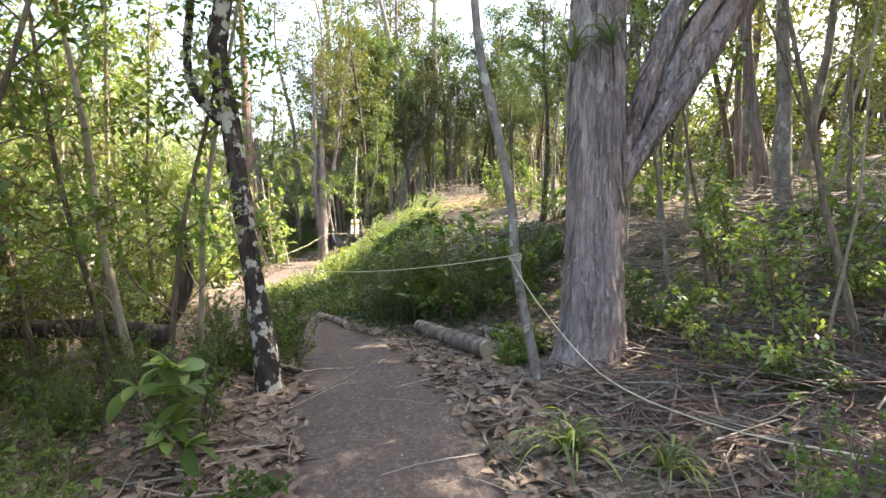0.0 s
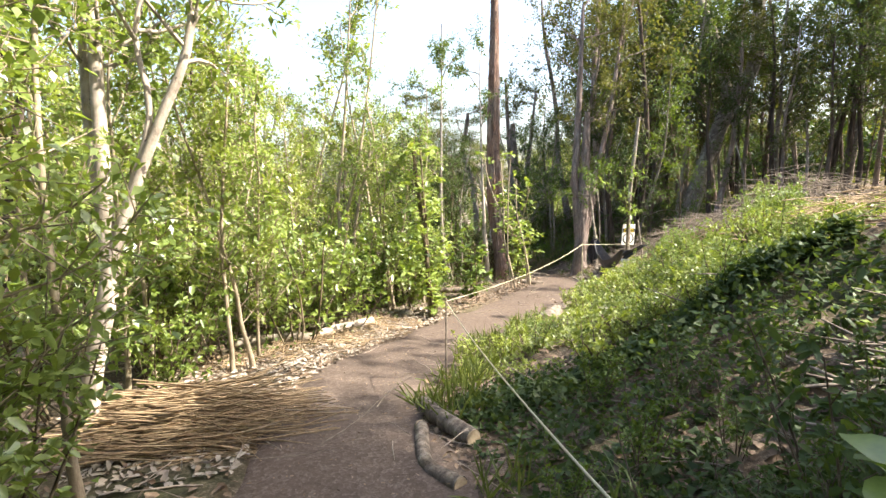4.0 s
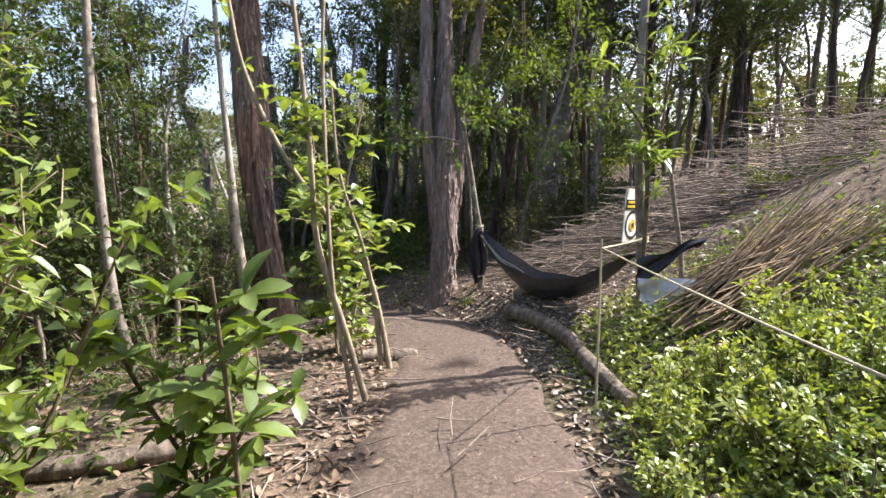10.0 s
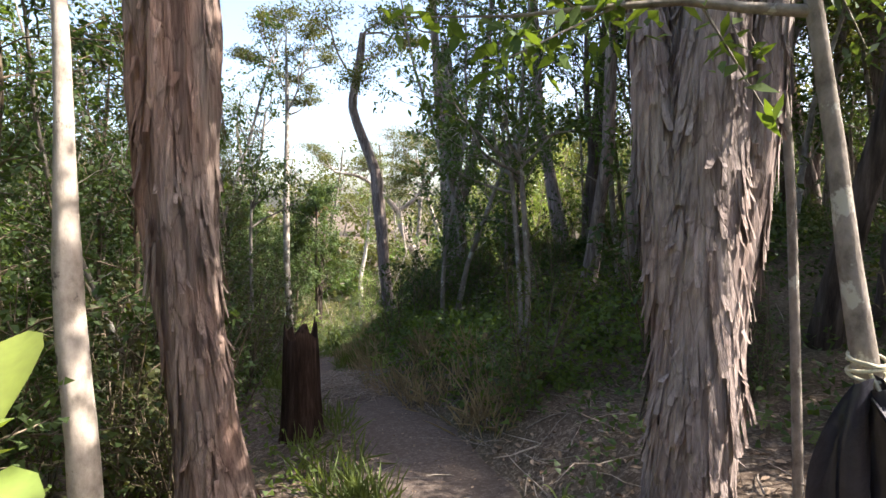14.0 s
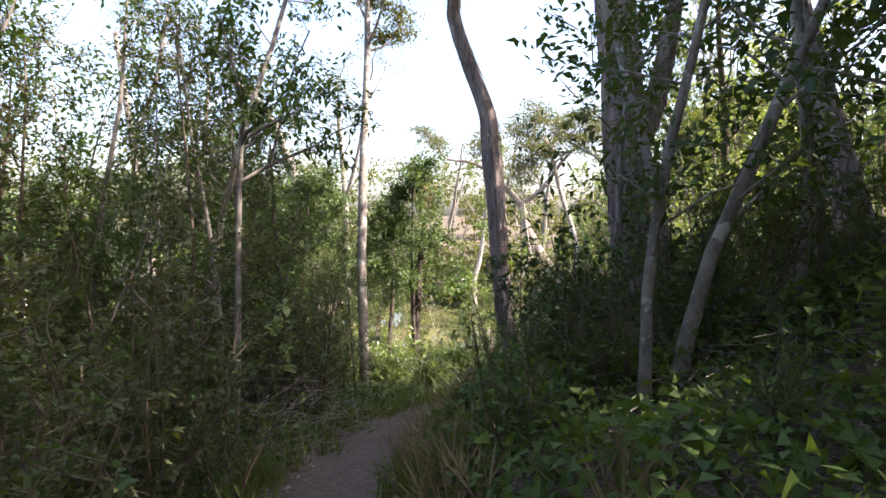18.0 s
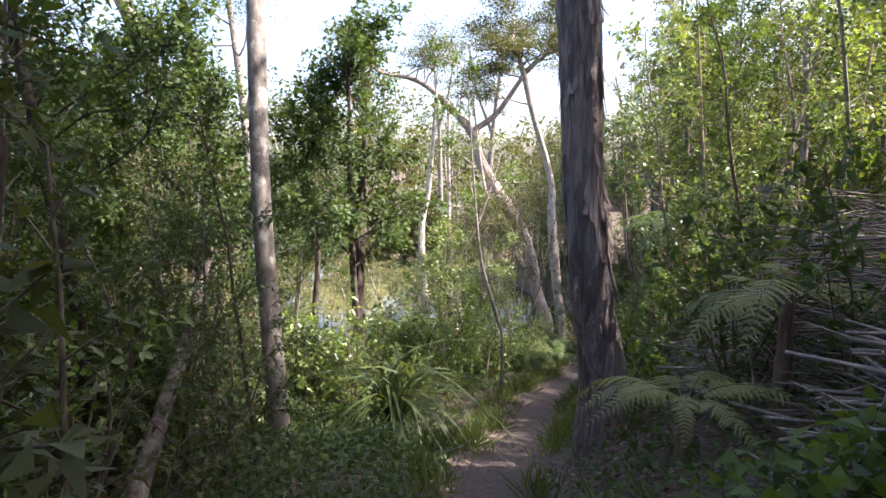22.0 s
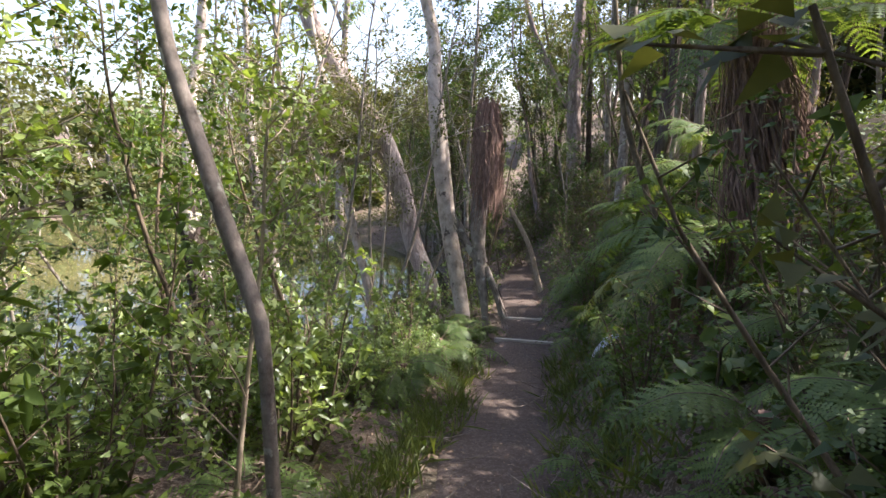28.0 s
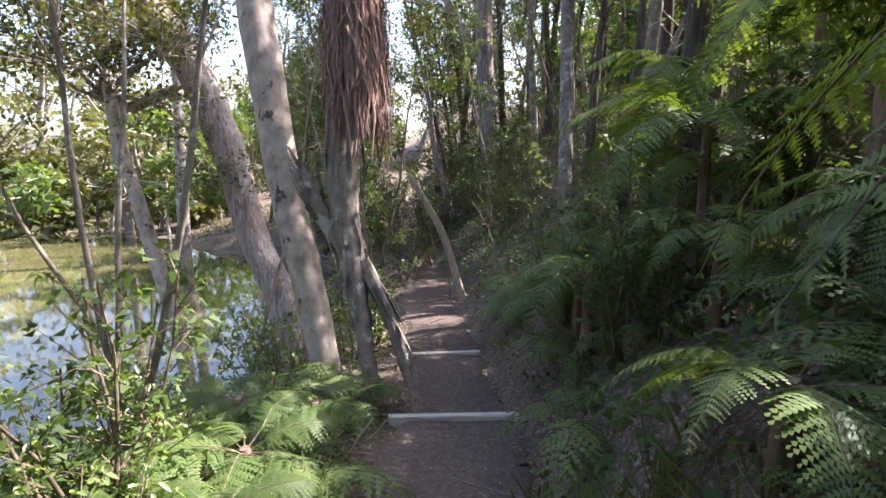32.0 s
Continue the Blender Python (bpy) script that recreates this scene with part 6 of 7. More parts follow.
def stump():
    rng = np.random.default_rng(17)
    x, y = -7.95, 21.7
    g = ground(x, y)
    b = Build()
    n = 26
    a = np.linspace(0, 2 * math.pi, n, endpoint=False)
    rings = []
    k = 1 + 0.12 * rng.uniform(-1, 1, n)
    for z, r in ((-0.2, 0.24), (0.1, 0.2), (0.4, 0.18), (0.7, 0.17), (0.95, 0.16)):
        rings.append(np.stack([np.cos(a) * r * k, np.sin(a) * r * k, np.full(n, z)], 1))
    top = rings[-1].copy()
    top[:, 2] += rng.uniform(-0.1, 0.2, n)
    top[:, :2] *= 0.95
    rings.append(top)
    v = np.vstack(rings + [np.array([[0, 0, 0.6]])])
    f = [[r * n + i, r * n + (i + 1) % n, (r + 1) * n + (i + 1) % n, (r + 1) * n + i] for r in range(5) for i in range(n)]
    b.add(v[:-1], f)
    b.add(np.vstack([top, [[0, 0, 0.55]]]), [[i, (i + 1) % n, n] for i in range(n)])
    solid("tree_stump", b.mesh("tree_stump", bark_mat("rotten_red_wood", (0.012, 0.008, 0.006), (0.045, 0.026, 0.02), (0.11, 0.07, 0.052))), "jagged rotten red-brown tree stump", "stump", pose(x, y, g))
    KEEP.append((x, y, 0.4))


stump()


def heap(label, cx, cy, rx, ry, h, count, length, mat, seed, turn=None, spread=0.5, thick=0.006, name="brush_heap", slope=0.0):
    """A heap of cut sticks or reeds; turn: the way most of them lie, in degrees."""
    rng = np.random.default_rng(seed)
    b = Build()
    for _ in range(count):
        a, q = rng.uniform(0, 2 * math.pi), math.sqrt(rng.uniform(0, 1))
        x, y = cx + math.cos(a) * q * rx, cy + math.sin(a) * q * ry
        z = ground(x, y) + max(0.0, h * (1 - q ** 1.5) * rng.uniform(0.2, 1.0)) + 0.01
        t = (math.radians(turn) + rng.normal(0, spread)) if turn is not None else rng.uniform(0, 2 * math.pi)
        ln = length * rng.uniform(0.5, 1.2)
        d = np.array([math.cos(t), math.sin(t), slope + rng.normal(0, 0.1)])
        p = curve_pts(np.array([x, y, z]) - d * ln / 2, d, ln, 3, rng, 0.07)
        p[:, 2] = np.maximum(p[:, 2], land(p[:, 0], p[:, 1]) + 0.008)
        r = thick * rng.uniform(0.5, 1.5)
        tube(b, p, [r, r, r * 0.8, r * 0.5], 4, 0, 0, rng, cap=False)
    solid(name, b.mesh(name, mat), label, "brush heap", kind="stuff")


heap("big heap of dry grey cut branches", 0.3, 20.4, 2.2, 1.6, 1.2, 800, 1.2, M_STICK, 1, thick=0.005)
heap("wide heap of dry grey twigs behind the hammock", -1.9, 20.2, 1.8, 1.3, 0.75, 900, 1.2, M_STICK, 2, 10, 0.6, 0.0045)
heap("heap of pale cut reeds lying one way", -1.95, 16.95, 0.4, 0.5, 0.3, 430, 1.3, M_REED, 3, 15, 0.1, 0.008, slope=0.5)
heap("bundle of tan cut reeds beside the track", -4.35, 7.6, 0.75, 0.5, 0.35, 460, 1.1, M_REED, 4, 35, 0.2, 0.006)
heap("low spread of dry branches on the slope", 4.3, 6.2, 2.4, 1.3, 0.4, 700, 1.3, M_STICK, 5, 20, 0.45, 0.0045)
heap("tangle of dead branches on the shaded bank", 0.7, 8.4, 1.0, 1.0, 0.15, 330, 1.1, M_STICK, 6, None, 0.5, 0.009)
# dark debris; the deep brown also stands in for the tree's shadow
heap("dark dead brush and sticks on the slope", 2.6, 3.2, 1.8, 1.6, 0.2, 900, 0.55, M_SKIRT, 7, thick=0.0035)
heap("cut stalks on top of the bank", 0.8, 12.5, 1.4, 2.0, 0.45, 520, 1.1, M_REED, 8, 60, 0.5, 0.005)
heap("mulch of broken sticks under the hammock", -2.6, 18.6, 1.2, 1.3, 0.08, 700, 0.4, M_STICK, 9, thick=0.004)
heap("grey broken sticks and bark strips on the slope", 2.8, 3.0, 1.9, 1.8, 0.15, 700, 0.6, M_STICK, 18, thick=0.006)
heap("pale broken sticks and bark beside the bend", -5.9, 10.8, 0.9, 2.2, 0.1, 700, 0.35, M_REED, 10, thick=0.005)
heap("fallen sticks on the shaded bank", -8.6, 26.8, 1.2, 1.5, 0.3, 430, 0.9, M_STICK, 11, thick=0.004)
heap("tangle of dead roots and limbs", -9.9, 28.3, 0.7, 0.8, 0.7, 430, 0.9, M_STICK, 12, None, 0.5, 0.008)
heap("dead brown bracken and twigs on the bank", -9.6, 27.0, 1.3, 1.3, 0.35, 520, 0.5, M_SKIRT, 13, thick=0.004)
heap("dead twigs hanging among the ferns", -11.6, 34.0, 1.2, 1.6, 1.2, 420, 0.5, M_STICK, 14, thick=0.0025)
heap("tangle of dead grey branches on the bank", -10.5, 31.3, 1.1, 1.6, 1.2, 480, 1.1, M_STICK, 19, thick=0.006)
heap("tangle of dead grey branches beside the big tree", -10.3, 29.9, 0.8, 0.9, 0.9, 330, 0.9, M_STICK, 20, thick=0.006)
heap("dead twigs beside the stump", -8.6, 23.2, 0.8, 0.9, 0.4, 430, 0.6, M_STICK, 16, thick=0.003)
heap("dead twigs in the dark thicket", -12.6, 25.2, 1.6, 1.6, 0.8, 430, 0.8, M_STICK, 17, thick=0.003)


# ---------------------------------------------------------------- thickets and woods
G1, G2, G3 = "thicket beside the track", "woods beside the track", "undergrowth beside the track"
KEEP.extend([(-12.2, 28.4, 0.75), (-2.6, 18.4, 1.4), (-1.55, 17.0, 0.8), (-4.3, 7.6, 0.7), (-3.6, 17.9, 0.8), (-3.5, 13.3, 0.4), (-7.95, 21.7, 0.7), (0.6, 3.2, 0.7), (-15.3, 40.8, 0.9)])
L_LIT = "slender sunlit young tree with yellow-green leaves"
L_BROAD = "leafy green shrub beside the track"
L_KAN = "thin-stemmed tree with small olive leaves"
L_DARK = "slender dark-leaved young tree"
L_FINE = "dense small-leaved dark green shrub"
# sunny thicket beside the first bends
scatter(44, 4.5, 14.6, -5.0, -1.2, LIT, "sapling_tree", TREE, L_LIT, "tree", (0.7, 1.05), 0.75, 5, G1, 0.15, 1)
scatter(26, 5.5, 14.6, -9.0, -4.6, LIT, "sapling_tree", TREE, L_LIT, "tree", (1.15, 1.55), 3.5, 5, G1, 0.2, 58)
scatter(52, 6.5, 14.6, -4.5, -0.9, BROAD[:3], "shrub", SHRUB, L_BROAD, "shrub", (0.7, 1.2), 0.85, 6, G1, 0.2, 2)
scatter(12, -0.5, 5.5, -4.5, -1.5, SLIM[:1] + LIT[:1] + FINE[1:2], "sapling_tree", TREE, "slender young tree with small brownish-green leaves", "tree", (0.8, 1.1), 0.8, 5, G1, 0.4, 3)
scatter(16, 0.5, 6.5, -3.2, -0.75, LOW + FINE[:1], "low_shrub", SHRUB, "low leafy plant at the track edge", "shrub", (0.6, 1.0), 0.25, 6, G3, 0.2, 4)
scatter(34, -4, 18.5, -15, -5, KANUKA, "tree", TREE, L_KAN, "tree", (0.7, 1.1), 3, 4, G2, 0, 5)
# bank and slope to the other side
scatter(9, 2, 11, 10, 19, KANUKA, "tree", TREE, L_KAN, "tree", (0.75, 1.1), 2, 4, G2, 0.6, 6)
scatter(24, 17.5, 28, 7, 18, KANUKA, "tree", TREE, L_KAN, "tree", (0.8, 1.2), 2, 4, G2, 0.6, 46)
scatter(9, -2, 10, 8, 16, SLIM, "sapling_tree", TREE, L_DARK, "tree", (0.8, 1.2), 2, 5, G2, 0.5, 7)
scatter(16, 18, 27, 6, 14, SLIM, "sapling_tree", TREE, L_DARK, "tree", (0.9, 1.3), 2, 5, G2, 0.5, 47)
scatter(30, 1, 26, 5, 14, BARE, "sapling_tree", TREE, "slender grey sapling with few leaves", "tree", (0.8, 1.2), 2, 7, G2, 0.4, 8)
# bank plants take the brightest leaf tones, which stand in for sunlight
scatter(34, 8.5, 16, 0.5, 4.2, LOW[2:], "low_shrub", SHRUB, "low leafy plant on the bank in sun-bright green", "shrub", (0.5, 0.85), 0.3, 6, G3, 0.1, 9)
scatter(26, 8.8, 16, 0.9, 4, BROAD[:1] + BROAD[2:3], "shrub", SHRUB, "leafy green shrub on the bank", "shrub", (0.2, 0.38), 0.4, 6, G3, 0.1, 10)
scatter(26, 15.0, 17.2, 0.85, 2.4, LOW[2:], "low_shrub", SHRUB, "low plant on the bank in sun-bright yellow-green", "shrub", (0.45, 0.8), 0.22, 6, G3, -1.6, 62)
scatter(18, 13.2, 16.2, 2.2, 4.4, BROAD[:1] + BROAD[2:3], "shrub", SHRUB, "leafy green shrub on the sunny bank", "shrub", (0.3, 0.44), 0.5, 6, G3, 0.1, 59)
scatter(20, -1, 6, 2.2, 8, LOW, "low_shrub", SHRUB, "low green plant among dry sticks", "shrub", (0.6, 1.1), 0.6, 6, G3, 0.2, 11)
scatter(9, 1, 6, 2.0, 5, BARE, "sapling_tree", TREE, "very thin sapling with few leaves", "tree", (0.5, 0.8), 1.2, 6, G2, 0.5, 12)
# added as shadow casters for the track and bank, several out of view
for px, py, ps in ((3.6, 8.6, 0.95), (5.2, 9.4, 1.0), (4.4, 7.2, 0.9), (6.6, 7.6, 1.0), (5.4, 4.4, 0.95), (4.4, 1.0, 0.95), (6.6, 2.4, 1.0), (3.4, -0.8, 0.9)):
    plant("tree", KANUKA[int(px * 7) % 4], TREE, L_KAN, "tree", px, py, ps, px * 77, group=G2)
for px, py, ps in ((2.3, 6.6, 0.8), (3.1, 7.6, 0.95), (2.9, 6.3, 0.7)):
    plant("sapling_tree", LIT[int(px * 7) % 3], TREE, "leafy green young tree on the bank", "tree", px, py, ps, px * 77, group=G2)
# dense crowns added to throw shade on the near track and bank
for px, py, ps in ((4.0, 8.0, 1.35), (5.0, 7.4, 1.4), (3.3, 9.3, 1.3), (4.9, 9.0, 1.4), (3.0, 7.2, 1.1), (5.8, 5.6, 1.4), (5.0, 3.0, 1.3)):
    plant("sapling_tree", SLIM[int(px * 7) % 4], TREE, L_DARK, "tree", px, py, ps, px * 77, group=G2)
# mostly dark leaf stock here: the bank's shade is put into the colour
scatter(14, 5.2, 6.4, 0.7, 2.2, FINE[2:] + BROAD[3:] + FINE[:1], "small_leaved_shrub", SHRUB, "dense green shrub with leaves darkened for the shaded bank", "shrub", (0.4, 0.65), 0.4, 6, G3, 0.1, 29)
scatter(16, 0.8, 5.0, -2.6, -0.7, FINE[:1] + BROAD[1:2] + LOW[:1], "small_leaved_shrub", SHRUB, "low leafy shrub at the track edge", "shrub", (0.35, 0.6), 0.25, 6, G3, 0.1, 30)
scatter(10, 1.5, 4.2, 1.2, 3.5, LOW + FINE[:1], "low_shrub", SHRUB, "low green plant among dry sticks", "shrub", (0.5, 0.9), 0.5, 6, G3, 0.1, 31)
scatter(14, 14, 19, 1.6, 5, LOW[2:], "low_shrub", SHRUB, "low leafy plant on the bank behind the hammock", "shrub", (0.4, 0.65), 0.8, 6, G3, 0.0, 32)
scatter(9, 22, 31, 3, 10, KANUKA, "tree", TREE, "tall thin-stemmed tree with small olive leaves", "tree", (1.45, 1.75), 2.2, 3, G2, 0.6, 33)
scatter(26, 28, 40, -6, -1.3, SLIM[:2] + LIT[:1], "sapling_tree", TREE, "leafy young tree above the pond", "tree", (0.6, 0.85), 0.8, 6, G2, 0.3, 34)
scatter(26, 28, 40, -4.5, -0.9, BROAD[:2] + FINE[:1], "shrub", SHRUB, "leafy green shrub above the pond", "shrub", (0.8, 1.15), 1.0, 6, G3, 0.3, 35)
scatter(26, 29, 37, 0.8, 3.2, FINE[:2] + BROAD[1:2], "small_leaved_shrub", SHRUB, L_FINE, "shrub", (0.6, 1.0), 0.5, 6, G3, 0.2, 36)
scatter(14, 22, 30, -6, -1.2, SLIM[1:] + FINE[2:], "sapling_tree", TREE, L_DARK, "tree", (0.75, 1.0), 0.8, 5, G1, 0.3, 37)
scatter(22, 21.3, 26.5, -2.6, -0.6, FINE[1:] + BROAD[3:], "small_leaved_shrub", SHRUB, L_FINE, "shrub", (0.6, 1.0), 0.5, 6, G3, 0.1, 38)
scatter(24, 21.3, 27, 0.7, 3.2, LOW[1:2] + BROAD[3:] + FINE[2:], "shrub", SHRUB, "low dark broad-leaved undergrowth", "shrub", (0.4, 0.65), 0.35, 6, G3, 0.1, 39)
scatter(10, 29.5, 36, 2.2, 5, LIT[1:2] + LIT[:1], "sapling_tree", TREE, L_LIT, "tree", (1.0, 1.35), 1.6, 6, G2, 0.2, 40)
scatter(14, 36, 46, -6, -2.2, BARE[:2], "sapling_tree", TREE, "slender pale sapling beside the pond", "tree", (0.9, 1.3), 1.2, 9, G2, 0.2, 41)
scatter(12, 37, 43, -3.0, -0.8, BROAD[:1] + BROAD[2:3], "shrub", SHRUB, "sunlit leafy shrub above the pond", "shrub", (0.45, 0.7), 0.45, 6, G3, 0.2, 42)
scatter(30, 2, 9, 2.6, 8, LOW[2:] + BROAD[:1] + LOW[:1], "low_shrub", SHRUB, "low green plant on the dry slope", "shrub", (0.35, 0.8), 1.2, 6, G3, 0.2, 50)
scatter(16, 3, 11, 7, 14, LIT[:2], "sapling_tree", TREE, L_LIT, "tree", (0.8, 1.2), 3, 6, G2, 0.3, 51)
scatter(16, 23.5, 31, -7, -2.0, SLIM[1:], "sapling_tree", TREE, L_DARK, "tree", (0.95, 1.25), 1.4, 4, G1, 0.3, 52)
EDGE = [make_tree(310 + i, 4.6, 0.035, M_STEM, M_LEAF_BROWN, 0.1, 24, 0.8, 0.55, 7, 20, 0.055, 0.026, 0.05, tri=True, sub_len=0.4) for i in range(2)]
for px, py, ps in ((-2.75, 4.3, 0.9), (-3.5, 3.6, 1.0), (-3.0, 5.4, 0.85), (-3.9, 4.8, 1.0)):
    plant("sapling_tree", EDGE[int(px * 10) % 2], TREE, "young tree thick with small brownish-green leaves lightened for sun", "tree", px, py, ps, px * 77, group=G1)
for px, py, ps in ((-1.45, 2.95, 0.36), (-1.75, 3.4, 0.42), (-2.0, 2.6, 0.4), (-1.3, 4.45, 0.4), (-1.55, 4.95, 0.45), (-1.75, 5.6, 0.5), (-1.85, 4.3, 0.45), (-2.3, 3.3, 0.45)):
    plant("shrub", (BROAD[1], BROAD[1], FINE[0])[int(px * 20) % 3], SHRUB, "low bright-green leafy shrub at the track edge", "shrub", px, py, ps, px * 77, group=G3)
for px, py, ps in ((-1.8, 5.1, 0.6), (-2.1, 5.4, 0.65), (-1.65, 5.5, 0.55), (-2.2, 4.9, 0.6), (-1.95, 5.8, 0.6), (-2.45, 5.6, 0.65), (-1.75, 4.75, 0.5)):
    plant("small_leaved_shrub", FINE[0], SHRUB, "dense rich-green shrub at the track edge", "shrub", px, py, ps, px * 177, group=G3)
BUSHY = make_tree(303, 5.6, 0.085, M_DARKBARK, M_LEAF_DARK, 0.5, 26, 1.35, 0.5, 8, 26, 0.085, 0.04, 0.04, tri=True)
plant("tree", BUSHY, TREE, "tall dark-leaved tree above the pond", "tree", -19.2, 34.0, 1.05)
plant("tree", BUSHY, TREE, "tall dark-leaved tree above the pond", "tree", -17.6, 27.0, 1.0, 100)
# some of these are added only to block light from bank and steps
for px, py, ps in ((-12.8, 44.6, 0.9), (-13.0, 46.3, 0.95), (-12.3, 43.2, 0.85), (-15.3, 27.6, 0.8), (-6.2, 26.6, 0.95), (-5.0, 25.2, 0.95), (-3.2, 23.6, 0.9), (-1.5, 24.6, 1.0), (1.5, 24.4, 1.0), (2.7, 8.5, 0.8), (1.7, 8.9, 0.62), (3.2, 23.8, 1.0), (4.6, 25.0, 1.1), (2.6, 26.0, 1.1), (6.0, 26.8, 1.1), (3.8, 28.0, 1.1), (0.6, 27.6, 1.1), (6.8, 29.0, 1.1), (-0.6, 30.0, 1.1)):
    plant("tree", BUSHY, TREE, "bushy dark-leaved tree in the shade", "tree", px, py, ps, px * 77, group=G2)
for px, py, ps in ((-0.15, 6.35, 0.5), (0.25, 6.2, 0.5), (0.6, 6.3, 0.52), (1.0, 6.25, 0.5), (0.1, 6.7, 0.48), (0.55, 6.75, 0.5), (1.2, 6.7, 0.5), (-0.45, 6.6, 0.42), (-0.9, 7.4, 0.3), (-0.5, 7.7, 0.3), (-1.3, 7.9, 0.36), (-0.9, 8.1, 0.32), (-0.3, 8.3, 0.32), (-1.6, 7.5, 0.26), (-0.5, 7.2, 0.32), (-1.7, 8.7, 0.3), (-1.2, 8.6, 0.32), (-0.7, 8.8, 0.34), (-1.15, 7.2, 0.25)):
    plant("shrub", BROAD[1] if int(px * 10) % 3 else BROAD[3], SHRUB, "leafy rich-green shrub on the shaded bank", "shrub", px, py, ps, px * 77, group=G3)
THICK = [make_tree(320 + i, 4.2 + 0.5 * i, 0.035, M_STEM, (M_LEAF_DARK, M_LEAF_OLIVE)[i], 0.08, 24, 0.9, 0.5, 7, 20, 0.07, 0.035, 0.05, tri=True, sub_len=0.4) for i in range(2)]
scatter(16, 23.2, 28.5, -5.0, -1.2, THICK, "sapling_tree", TREE, "young tree thick with small dark leaves", "tree", (0.85, 1.15), 1.0, 4, G1, 0.2, 57)
# THICK[0] for its dark leaves: canopy shadow put into the leaf colour
for px, py, ps in ((-7.7, 18.3, 0.95), (-8.4, 19.4, 1.0), (-9.2, 18.2, 1.05), (-8.9, 20.6, 1.0), (-10.2, 19.4, 1.1), (-10.6, 17.4, 1.1), (-9.4, 16.4, 1.05), (-8.2, 16.6, 0.9)):
    plant("sapling_tree", THICK[0], TREE, "young tree thick with small dark leaves", "tree", px, py, ps, px * 77, group=G1)
# tall trees added as sun blockers, crowns mostly out of view, to shade track and woods
L_TALL = "tall slim tree with a high spreading crown, added for shade"
for px, py, ps in ((4.2, 6.5, 0.9), (4.9, 4.6, 0.95), (5.6, 4.2, 1.0), (6.4, 6.8, 1.0), (5.2, 8.2, 0.95), (8.2, 5.0, 1.0), (7.0, 2.5, 1.0), (3.0, 9.0, 0.9), (4.4, 10.0, 0.95), (6.0, 10.7, 1.0), (-4.0, 27.5, 1.0), (-2.5, 30.0, 1.0), (-6.0, 30.5, 1.0), (6.2, 0.6, 1.0), (4.4, 2.2, 0.9), (2.4, 26.5, 1.0), (5.2, 27.5, 1.0), (4.0, 31.0, 1.0), (7.6, 30.5, 1.0), (-2.5, 25.5, 0.85), (0.5, 26.5, 0.9), (-0.5, 29.0, 0.95), (2.8, 29.5, 0.9), (-12.4, 45.5, 0.95), (-11.8, 48.0, 1.0), (-13.6, 50.5, 1.0), (-17.6, 48.5, 0.9), (-12.2, 42.8, 0.9)):
    plant("tree", CANOPY[int(py * 10) % 2], TREE, L_TALL, "tree", px, py, ps, px * 77, group=G2)
scatter(30, 46, 56, -3.5, 4, SLIM[1:] + FINE[2:], "sapling_tree", TREE, L_DARK, "tree", (0.8, 1.2), 0.35, 5, G2, 0.2, 55)
# dark woods past the hammock
scatter(12, 20.5, 28, 3.2, 10, KANUKA, "tree", TREE, L_KAN, "tree", (0.85, 1.2), 1.2, 4, G2, 0.6, 27)
scatter(18, 45, 57, -4, 5, KANUKA, "tree", TREE, L_KAN, "tree", (0.8, 1.1), 0.4, 4, G2, 0.5, 28)
scatter(8, 23, 28.5, 1.3, 4, SLIM[1:], "sapling_tree", TREE, L_DARK, "tree", (0.9, 1.2), 0.8, 5, G1, 0.3, 56)
scatter(18, 19.5, 25, 2.4, 9, SLIM + KANUKA[1:2], "tree", TREE, L_DARK, "tree", (0.85, 1.3), 0.9, 4, G2, 0.5, 13)
scatter(22, 20, 27, 1.0, 6, FINE[1:] + BROAD[3:], "small_leaved_shrub", SHRUB, L_FINE, "shrub", (0.5, 0.95), 0.6, 6, G3, 0.4, 14)
# dark-leaved stock only, its colour standing in for shade behind the stems
scatter(24, 14.8, 21.5, -5, -1.2, BROAD[3:] + FINE[2:] + SLIM[1:2], "shrub", SHRUB, L_FINE, "shrub", (0.6, 0.95), 0.6, 6, G3, 0.4, 15)
scatter(34, 21.5, 31, -7, -1.0, SLIM, "sapling_tree", TREE, L_DARK, "tree", (0.6, 0.85), 0.7, 5, G1, 0.3, 16)
scatter(44, 20.5, 33, -5, -0.6, FINE, "small_leaved_shrub", SHRUB, L_FINE, "shrub", (0.7, 1.3), 0.35, 6, G3, 0.3, 17)
scatter(22, 27, 38, 2.2, 14, SLIM + KANUKA[:2], "tree", TREE, L_DARK, "tree", (0.8, 1.2), 1.6, 5, G2, 0.5, 18)
scatter(30, 24, 37, 0.7, 5, FINE[1:] + BROAD[3:], "small_leaved_shrub", SHRUB, L_FINE, "shrub", (0.5, 0.9), 0.35, 6, G3, 0.3, 19)
scatter(10, 26, 37, 3.2, 7, BROAD[:2] + LIT[1:2], "shrub", SHRUB, "bright leafy shrub high on the bank", "shrub", (0.9, 1.4), 1.5, 6, G3, 0.3, 20)
# towards the pond
for px, py, ps in ((-15.6, 35.3, 0.8), (-16.3, 35.9, 0.85), (-15.9, 36.7, 0.75), (-17.1, 36.4, 0.9), (-16.6, 34.6, 0.85)):
    plant("sapling_tree", (LIT[0], SLIM[0])[int(-px * 10) % 2], TREE, "leafy bright-green young tree above the pond", "tree", px, py, ps, px * 77, group=G2)
